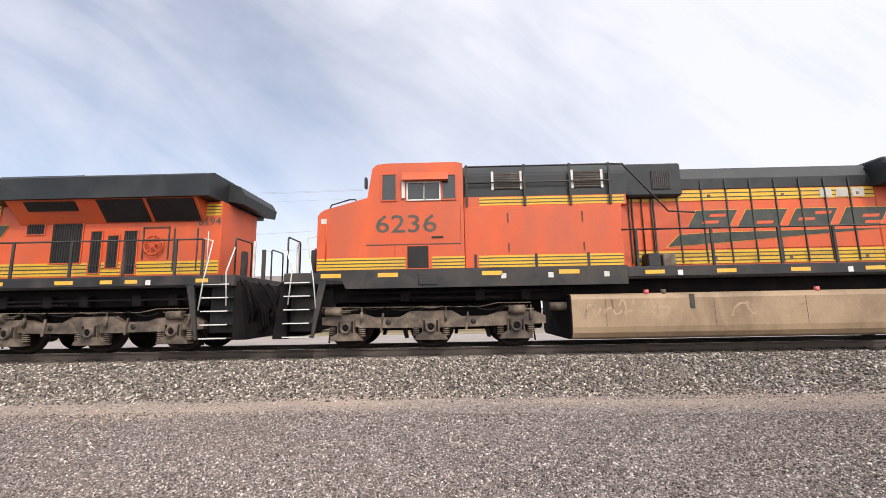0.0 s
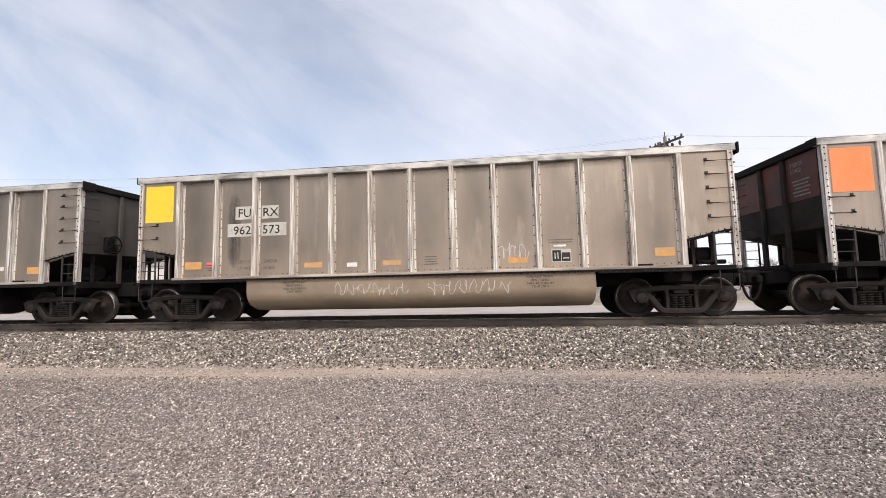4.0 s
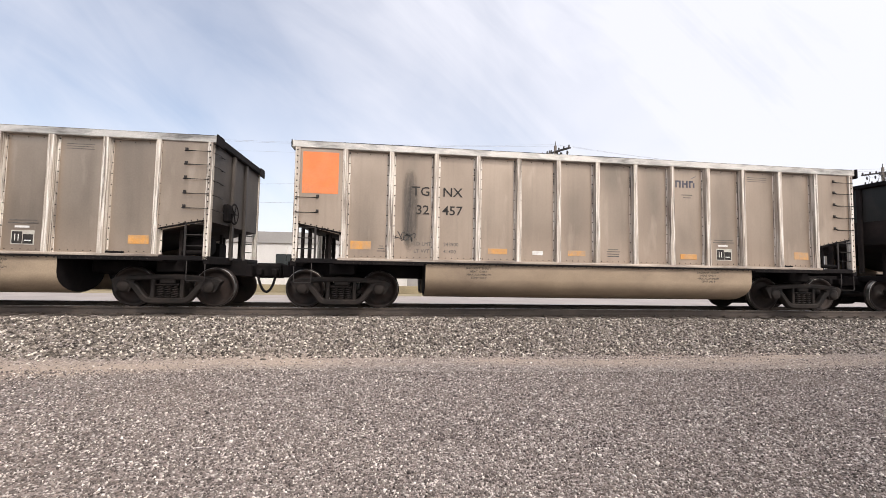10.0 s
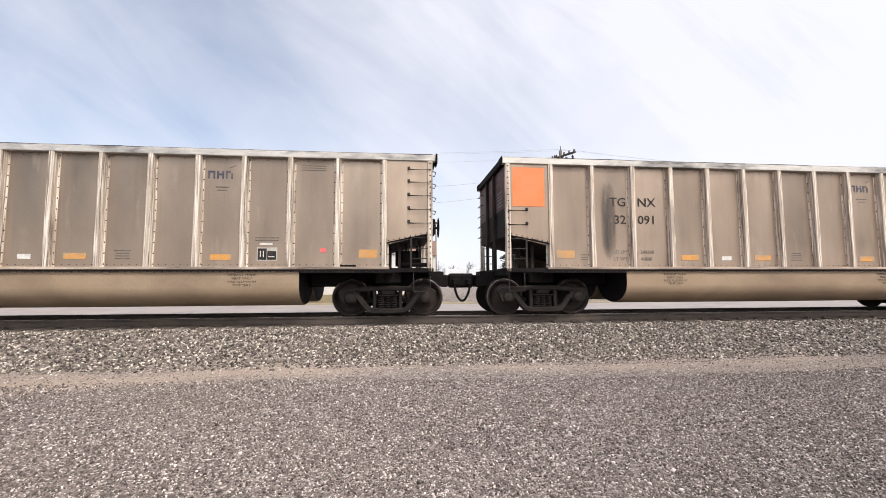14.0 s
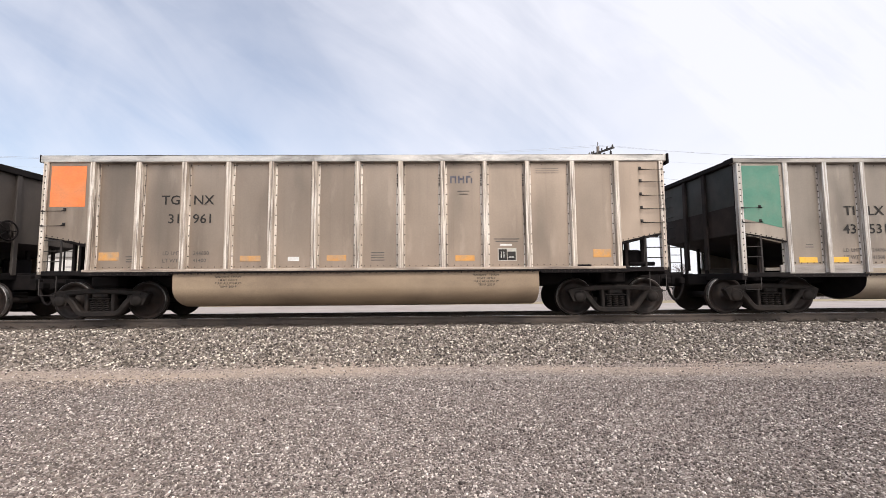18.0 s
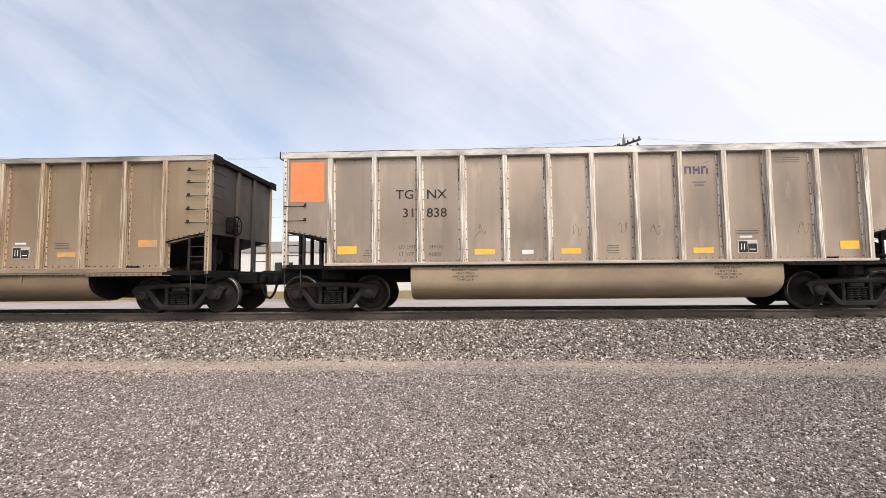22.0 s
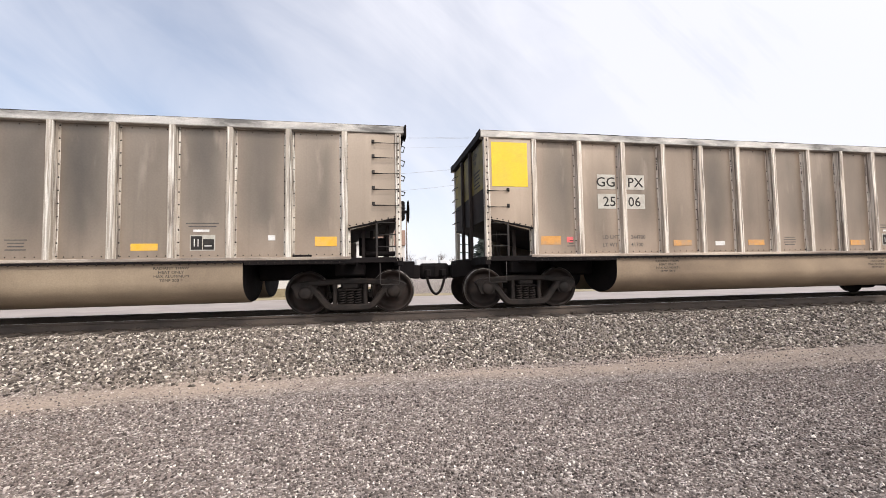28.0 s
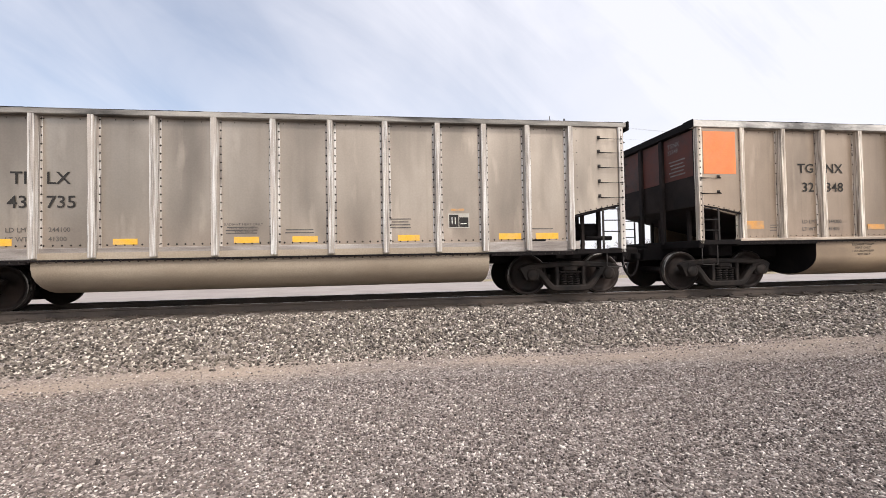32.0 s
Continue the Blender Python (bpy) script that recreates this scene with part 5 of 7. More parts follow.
def dress_car(root, no):
    """Paint panel, lettering, reflectors and placards of one car."""
    kind, marks, digits, colour, tint, bright, patch = CARS[no]
    zt, cd, (s0, s1) = TOP[kind], CHORD[kind], SILL[kind]
    y = SHEET - 0.011
    r3 = RIBS[kind][2]
    rng = random.Random(no)
    # painted corner and painted end of the rotary-coupler end
    if kind == "X":
        poly = [(-7.08, zt - cd - 0.06), (-6.18, zt - cd - 0.06), (-6.18, 2.06), (-7.08, 2.28)]
        part("end_paint", Shape().prism(poly, -1.571, -1.5655), ENDS[colour], root, "painted green corner")
    elif colour in ("amber", "red") and kind == "I":
        poly = [(-7.09, zt - cd), (-6.1, zt - cd), (-6.1, 1.735), (-7.09, 1.945)]
        part("end_paint", Shape().prism(poly, -1.571, -1.5655), ENDS[colour], root, "painted corner panel")
    elif kind == "I":
        plate("end_paint", -7.06, -6.2, zt - cd - 0.62, zt - cd - 0.1, -1.566, ENDS[colour], root, "faded painted corner panel")
    else:
        plate("end_paint", -7.05, -6.25, 2.64, zt - cd - 0.08, -1.566, ENDS[colour], root, "painted %s corner panel" % colour)
    # upper end wall, in the copy of the paint darkened for shade
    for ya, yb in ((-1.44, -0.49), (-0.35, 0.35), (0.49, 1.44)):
        part("end_wall_paint", Shape().box(-7.206, -7.201, ya, yb, 2.62, zt - cd - 0.02), END_SHADED[colour if kind != "I" else "pink"], root)
    # reporting mark and number, split by the third rib
    h = 0.215 if kind == "T" else 0.225
    for pair, z in ((marks, 2.70), (digits, 2.26)):
        if kind == "X":
            z -= 0.33
        if kind == "I":
            z -= 0.02
        ink = M_PATCH if patch == "black" else M_INK
        if patch in ("white", "black", "tall"):
            pm = M_INK if patch == "black" else M_PATCH
            hh = 0.06 if patch != "tall" else (0.03 if z > 2.5 else 0.12)
            plate("lettering_patch", r3 - 0.16 - 0.21 * len(pair[0]) - (0.12 if pair[0][0] == "M" else 0.0), r3 - 0.135, z - hh, z + h + hh, y + 0.002, pm, root, thick=0.005)
            plate("lettering_patch", r3 + 0.135, r3 + 0.16 + 0.215 * len(pair[1]), z - hh, z + h + hh, y + 0.002, pm, root, thick=0.005)
        lettering("lettering", pair[0], r3 - 0.15, y - 0.006, z, h, ink, root, 1.06, True)
        lettering("lettering", pair[1], r3 + 0.16, y - 0.006, z, h, ink, root, 1.06)
    for k, (a, b) in enumerate((("LD LMT", "%d" % (243900 + 100 * (no % 9))), ("LT WT", "%d" % (41200 + 100 * (no % 7))))):
        z = 1.52 - 0.17 * k + (0.0 if kind != "X" else -0.03)
        lettering("weight_lettering", a, r3 - 0.50, y - 0.002, z, 0.085, M_STENCIL, root, 1.0)
        lettering("weight_lettering", b, r3 + 0.20, y - 0.002, z, 0.085, M_STENCIL, root, 1.0)
    ref = M_REFLEX if bright else M_REFLEX_DIRTY
    if kind == "T":
        spots = ((-5.95, 0.46, 1.40, 0.19), (-2.72, 0.47, 1.36, 0.13), (-0.72, 0.45, 1.36, 0.13), (2.27, 0.45, 1.34, 0.13), (5.52, 0.42, 1.40, 0.19))
    elif kind == "X":
        spots = ((-5.75, 0.44, 1.24, 0.13), (-4.98, 0.42, 1.24, 0.13), (-2.9, 0.42, 1.24, 0.11), (-0.78, 0.46, 1.24, 0.12), (0.3, 0.48, 1.24, 0.12), (2.35, 0.44, 1.24, 0.12),
                 (4.45, 0.48, 1.24, 0.13), (5.25, 0.5, 1.24, 0.13))
    else:
        spots = ((-5.95, 0.5, 1.62, 0.18), (-2.72, 0.45, 1.42, 0.13), (0.2, 0.48, 1.40, 0.14), (3.4, 0.46, 1.40, 0.12), (5.4, 0.46, 1.62, 0.18))
    if no == 23:
        for x, z0, z1 in ((-5.88, 1.2, 2.15), (-3.27, 1.25, 1.75), (-1.88, 1.3, 1.8), (-0.24, 1.3, 1.65), (0.18, 1.3, 1.65), (4.9, 1.3, 1.8)):
            plate("reflector", x - 0.05, x + 0.05, z0, z1, y + 0.003, ref, root)
    else:
        for x, w, z, hgt in spots:
            plate("reflector", x, x + w, z, z + hgt, y + 0.003, ref, root)
    # inspection placards, rule lines and tags
    if kind == "T":
        plate("placard", -1.62, -1.36, 1.36, 1.46, y + 0.003, M_WHITE, root)
        bx, bz = 3.3, 1.36
    elif kind == "X":
        bx, bz = 3.42, 1.52
    else:
        bx, bz = 2.3, 1.40
    plate("stencil_box", bx - 0.035, bx + 0.405, bz - 0.03, bz + 0.27, y + 0.002, M_PATCH, root, thick=0.005)
    plate("stencil_box_field", bx - 0.015, bx + 0.178, bz - 0.01, bz + 0.245, y - 0.0035, M_INK, root, thick=0.003)
    plate("stencil_box_field", bx + 0.192, bx + 0.385, bz - 0.01, bz + 0.19, y - 0.0035, M_INK, root, thick=0.003)
    for x0, x1, z0, z1 in ((0.035, 0.052, 0.05, 0.19), (0.10, 0.117, 0.05, 0.19), (0.22, 0.35, 0.05, 0.07)):
        plate("stencil_mark", bx + x0, bx + x1, bz + z0, bz + z1, y - 0.007, M_WHITE, root, thick=0.002)
    plate("stencil_mark", bx + 0.02, bx + 0.30, bz + 0.325, bz + 0.37, y + 0.002, M_WHITE if kind != "X" else M_REFLEX_DIRTY, root, thick=0.004)
    rule = Shape()
    for x0, z0, n, w in ((0.28, 1.36, 4, 0.36), (-5.35, 1.36, 3, 0.20), (bx - 0.12, bz + 0.42, 2, 0.6)) if kind == "T" else \
            ((-0.95, 1.42, 3, 0.62), (0.15, 1.42, 2, 0.58), (2.18, 1.5, 4, 0.45), (-5.6, 1.6, 2, 0.25), (5.15, 1.45, 1, 0.5)) if kind == "X" else \
            ((0.2, 1.28, 2, 0.5), (3.3, 1.62, 3, 0.4), (-5.8, 1.3, 2, 0.3)):
        for k in range(n):
            d = rng.uniform(0, 0.06)
            rule.box(x0 + d, x0 + w - d, y - 0.003, y + 0.003, z0 + k * 0.058, z0 + k * 0.058 + 0.02)
    tagged(part("stencil_block", rule, M_STENCIL, root, "small illegible stencilled lines"), kind="stuff")
    if kind == "T" and no not in (2, 3, 25, 26, 27, 28):
        # lessee's mark: three plain strokes and a leaf, in navy
        nm = Shape()
        for k in range(3):
            x = 2.16 + k * 0.19
            nm.box(x, x + 0.04, y - 0.003, y + 0.003, 3.18, 3.36)
            nm.box(x + 0.042, x + 0.11, y - 0.003, y + 0.003, 3.315 - 0.06 * (k == 1), 3.36 - 0.06 * (k == 1))
            nm.box(x + 0.112, x + 0.15, y - 0.003, y + 0.003, 3.18, 3.36 - 0.05 * (k == 2))
        nm.prism([(2.58, 3.42), (2.76, 3.50), (2.66, 3.44)], y - 0.003, y + 0.003)
        tagged(part("lessee_mark", nm, M_NAVY, root, "navy block mark"), kind="stuff")
        bars = Shape().box(2.33, 2.62, y - 0.003, y + 0.003, 2.98, 3.0).box(2.37, 2.58, y - 0.003, y + 0.003, 2.91, 2.93)
        part("stencil_block", bars, M_STENCIL, root)
        up = Shape()
        for k in range(3):
            up.box(4.1 + 0.1, 4.75, y - 0.003, y + 0.003, 3.42 + 0.05 * k, 3.43 + 0.05 * k)
        tagged(part("stencil_block", up, M_STENCIL, root), kind="stuff")
    if kind == "T":
        for x in (-2.95, 2.98):
            for k, line in enumerate(("RADIANT THAW", "HEAT ONLY", "MAX ALUMINUM", "TEMP 200 F")):
                o = lettering("tub_lettering", line, x, -1.5345, 0.985 - 0.075 * k, 0.05, M_INK, root, 1.1)
                o.location.x -= max(v.co.x for v in o.data.vertices) / 2
    elif kind == "X":
        for k, line in enumerate(("RADIANT HEAT ONLY", "MAX ALUMINUM", "TEMP 200 F")):
            o = lettering("heat_lettering", line, -0.60, y - 0.002, 1.58 - 0.075 * k, 0.045, M_STENCIL, root, 1.1)
            o.location.x -= max(v.co.x for v in o.data.vertices) / 2
    if no in (11, 12, 3, 19, 26):
        plate("sticker", -5.35, -5.2, 1.45, 1.57, y + 0.003, M_PINK, root)
    if no in (2, 12, 25, 26, 27):
        plate("sticker", 4.65, 4.78, 1.52, 1.62, y + 0.003, M_WHITE if no != 12 else M_PINK, root)
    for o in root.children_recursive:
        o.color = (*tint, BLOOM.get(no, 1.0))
    if no == 11:
        for o in root.children:
            if o.name.startswith("tub") and "lettering" not in o.name:
                o.color = (0.50, 0.58, 0.70, 1.0)
    # soot stains beside the number, on the cars that have them
    for cars, x, w, z0, z1 in (((8, 9, 13, 15, 11, 3, 2, 7), r3 - 0.60, 0.42, 1.35, 3.35), ((12, 14), r3 - 0.58, 0.30, 1.6, 2.75), ((14,), 4.5, 0.16, 2.0, 2.8),
                               ((1,), 2.62, 0.12, 2.2, 3.5), ((23,), 0.26, 0.34, 2.6, 3.45), ((23,), -0.26, 0.22, 2.8, 3.45)):
        if no in cars:
            part("soot_stain", Shape().box(x - w / 2, x + w / 2, y - 0.0015, y + 0.0015, z0, z1), M_SOOT, root, "dark sooty run stain")
    if no == 17:
        scrawl(root, -2.95, -2.25, 1.28, 1.95, y, M_TAGWHITE, 1, 0.030)
        scrawl(root, -1.98, -1.25, 1.30, 2.2, y, M_TAGWHITE, 2, 0.032)
        scrawl(root, 0.2, 0.62, 1.55, 1.98, y, M_TAGWHITE, 3, 0.022)
        scrawl(root, -2.95, -2.3, 1.25, 1.42, y, M_REFLEX, 4, 0.03)
    if no == 3:
        for k in range(6):
            scrawl(root, -1.95 + k * 0.30, -1.58 + k * 0.30, 0.62, 0.98, -1.534, M_TAGWHITE, 40 + k, 0.012, 3)
            scrawl(root, 0.35 + k * 0.33, 0.72 + k * 0.33, 0.62, 1.0, -1.534, M_TAGWHITE, 50 + k, 0.012, 3)
        for k in range(3):
            scrawl(root, 2.05 + k * 0.2, 2.4 + k * 0.2, 1.4, 1.85, y, M_TAGWHITE, 70 + k, 0.014, 3)
    if no == 23:
        scrawl(root, -1.7, -1.3, 1.4, 1.7, y, M_TAGWHITE, 8, 0.008, 4)
    if no == 9:
        scrawl(root, -4.95, -4.45, 1.6, 1.85, y, M_TAGBLACK, 10, 0.018)
    if no == 25:
        part("smudge", Shape().prism([(-2.55 + 0.05 * k, 1.95 + 0.10 * math.sin(math.pi * k / 10)) for k in range(11)] +
                                     [(-2.05 - 0.05 * k, 1.86 + 0.10 * math.sin(math.pi * (10 - k) / 10)) for k in range(11)], y - 0.001, y + 0.002), M_SOOT, root)
    if no == 20:
        for k, x in enumerate((-2.7, -0.5, 0.55, 1.3, 4.6)):
            scrawl(root, x, x + 0.3, 1.75, 2.1, y, M_SOOTLINE, 20 + k, 0.012, 3)
    if no == 21:
        band = random.Random(77)
        for a, b in zip(RIBS["T"], RIBS["T"][1:]):
            if a < -5.5:
                continue
            lo, hi = 1.24, 2.16
            part("overspray", Shape().box(a + 0.11, b - 0.11, y - 0.0012, y + 0.0012, lo, hi + band.uniform(-0.05, 0.05)), M_TEAL, root, "patchy teal spray paint")
            part("overspray", Shape().box(a - 0.046, a + 0.046, FACE - 0.0025, FACE + 0.001, 1.35, hi + 0.02), M_TEAL, root)
        for w_, m_, g in ((0.09, M_TAGWHITE, 0.0),):
            ar = part("arrow", Shape().prism([(-6.65, 3.47), (-6.38, 3.14), (-6.51, 3.14), (-6.51, 2.77), (-6.79, 2.77), (-6.79, 3.14), (-6.92, 3.14)], -1.5765, -1.5725), M_PATCH, root, "pale outlined arrow")
            part("arrow_field", Shape().prism([(-6.65, 3.42), (-6.45, 3.17), (-6.55, 3.17), (-6.55, 2.81), (-6.75, 2.81), (-6.75, 3.17), (-6.85, 3.17)], -1.5785, -1.5765), ENDS["orange"], ar)
        tagline = Shape()
        for x, w_ in ((-1.55, 0.10), (-1.36, 0.12), (-1.17, 0.10), (-1.0, 0.12), (-0.62, 0.12), (-0.44, 0.06), (-0.32, 0.13), (-0.12, 0.11), (0.06, 0.13)):
            tagline.box(x, x + w_, -1.538, -1.532, 0.70, 0.95).box(x, x + 0.03, -1.5385, -1.532, 0.64, 0.98)
        part("spray_tag", tagline, M_TAGBLACK, root, "black sprayed marks reduced to plain bars")
    # reporting mark repeated small on the leading end
    if colour in ("orange", "red", "yellow"):
        for k, line in enumerate((marks[0] + marks[1], digits[0] + digits[1])):
            o = lettering("end_lettering", line, 0, 0, 0, 0.10, M_FADEDWHITE if colour != "yellow" else M_INK, root)
            o.rotation_euler, o.location = (0, 0, -math.pi / 2), (-7.209, -0.62, 3.42 - 0.15 * k)
        small = Shape()
        for k in range(5):
            small.box(-7.2085, -7.2065, -1.20 + 0.05 * (k % 2), -0.66 - 0.04 * (k % 3), 3.06 - 0.085 * k, 3.09 - 0.085 * k)
        tagged(part("stencil_block", small, M_FADEDWHITE if colour != "yellow" else M_INK, root), kind="stuff")
    word = {"T": "with %s corner panel" % colour, "X": "with green corner panel", "I": "with %s corner panel" % {"amber": "amber", "red": "red", "pink": "faded red"}.get(colour, colour)}[kind]
    tagged(root, LOOK[kind] + " " + word.replace('with ', 'and '), "coal car", "coal cars of the train")


# Darker copies of the end colours: wall shade painted in, plus patchy dirt.
END_SHADED = {}
for key, rgb in END_SHADE_TINT.items():
    END_SHADED[key] = surface("end_wall_%s" % key, tuple(c * 0.5 for c in rgb), tuple(c * 0.72 for c in rgb), 1.5, (0.55, 0.8), 0, 0.1, 40, (0.035, 0.028, 0.024), 0.85, 1.1)

PROTO = {}
CAR = {}
for no in sorted(CARS):
    kind = CARS[no][0]
    if kind not in PROTO:
        CAR[no] = PROTO[kind] = build_gondola(kind)
    else:
        CAR[no] = None
for no in sorted(CARS):
    if CAR[no] is None:
        CAR[no] = copy_thing(PROTO[CARS[no][0]], Matrix.Identity(4))
for no in sorted(CARS):
    dress_car(CAR[no], no)

# ---- locomotives ----
M_ORANGE = surface("loco_orange", (0.63, 0.090, 0.021), (0.71, 0.118, 0.030), 0.8, (0.4, 0.6), 0.0, 0.04, 40, (0.40, 0.10, 0.055), 0.6, 1.0, (1, 1, 0.4))
M_YELLOW = surface("loco_yellow", (0.72, 0.40, 0.02), (0.80, 0.47, 0.03), 1.0, (0.35, 0.55), 0.0, 0.03, 40, (0.45, 0.28, 0.06), 0.4, 1.6)
M_DARK = surface("loco_dark_green", (0.008, 0.010, 0.0115), (0.015, 0.019, 0.021), 1.2, (0.45, 0.65), 0.0, 0.05, 40, (0.045, 0.046, 0.045), 0.5, 1.2)
M_FRAME = surface("loco_frame_black", (0.016, 0.016, 0.017), (0.034, 0.032, 0.031), 1.5, (0.5, 0.75), 0.0, 0.08, 40, (0.085, 0.068, 0.056), 0.5, 1.5)
M_TANK = surface("fuel_tank_dust", (0.34, 0.232, 0.138), (0.45, 0.32, 0.20), 0.7, (0.5, 0.75), 0.05, 0.08, 40, (0.15, 0.095, 0.058), 0.7, 1.1, (0.8, 1, 0.5))
M_CAST = surface("loco_truck_cast", (0.075, 0.054, 0.040), (0.25, 0.19, 0.14), 2.6, (0.6, 0.85), 0.05, 0.25, 50, (0.030, 0.024, 0.021), 0.85, 1.8)
M_LOUVRE = surface("louvre_black", (0.012, 0.011, 0.011), (0.028, 0.024, 0.022), 3.0, (0.5, 0.7), 0.0, 0.05, 50)
M_STEPEDGE = surface("step_edge_white", (0.68, 0.66, 0.62), (0.80, 0.78, 0.74), 6, (0.5, 0.7), 0, 0.05, 60, (0.35, 0.31, 0.27), 0.4, 4.0)
M_LOGO = surface("lettering_dark_green", (0.022, 0.032, 0.027), (0.04, 0.052, 0.045), 2, (0.4, 0.6), 0, 0.02, 50, (0.16, 0.10, 0.06), 0.3, 3.0)

M_CHALK = worn_decal("dust_scrawl", (0.58, 0.42, 0.28), 0.75, 3.0)
M_NUM = surface("number_grey_green", (0.055, 0.058, 0.048), (0.085, 0.085, 0.072), 2, (0.4, 0.6), 0, 0.02, 50, (0.22, 0.11, 0.06), 0.35, 3.0)


def glass_material():
    m, nt, bsdf = material("cab_glass")
    bsdf.inputs["Base Color"].default_value = (0.035, 0.04, 0.042, 1)
    bsdf.inputs["Roughness"].default_value = 0.06
    bsdf.inputs["Specular IOR Level"].default_value = 0.6
    return m


M_GLASS = glass_material()


def louvre(parent, x0, x1, z0, z1, y, name="louvre", step=0.06):
    """A dark louvred opening: backing, frame and upright slats."""
    bk = part(name, Shape().box(x0, x1, y - 0.004, y, z0, z1), M_LOUVRE, parent)
    fr = Shape()
    for a, b, c, d in ((x0 - 0.03, x0, z0 - 0.03, z1 + 0.03), (x1, x1 + 0.03, z0 - 0.03, z1 + 0.03), (x0, x1, z0 - 0.03, z0), (x0, x1, z1, z1 + 0.03)):
        fr.box(a, b, y - 0.022, y + 0.002, c, d, 0.004)
    part("louvre_frame", fr, M_ORANGE, bk)
    sl = Shape()
    n = max(2, int((x1 - x0) / step))
    for k in range(1, n):
        x = x0 + (x1 - x0) * k / n
        sl.box(x - 0.008, x + 0.008, y - 0.02, y - 0.003, z0, z1)
    tagged(part("louvre_slats", sl, M_LOUVRE, bk), kind="stuff")


def stair(root, x0, x1, side, lean):
    """Steps in a black stair well with pale edges; the side sheet leans outward at the foot."""
    a, b = min(x0, x1), max(x0, x1)
    pan = [(x0 - lean, 1.82), (x0 - lean * 0.2, 0.32), (x0 - lean * 0.2 - 0.06 * (1 if lean > 0 else -1), 0.32), (x0 - lean * 1.9, 1.82)]
    part("stair_panel", Shape().prism(pan, -1.52, -1.47), M_FRAME, root)
    part("stair_panel", Shape().prism(pan, 1.47, 1.52), M_FRAME, root)
    for k in range(5):
        z = 0.36 + 0.315 * k
        for s in (-1, 1):
            ya, yb = sorted((s * 1.52, s * 1.15))
            st = part("step", Shape().box(a, b, ya, yb, z - 0.03, z, 0.004), M_FRAME, root)
            ya, yb = sorted((s * 1.535, s * 1.52))
            part("step_edge", Shape().box(a, b, ya, yb, z - 0.025, z + 0.003, 0.003), M_STEPEDGE, st)
    part("stair_back", Shape().box(min(x0, x1), max(x0, x1), -1.14, 1.14, 0.45, 1.75, 0.03), M_FRAME, root)


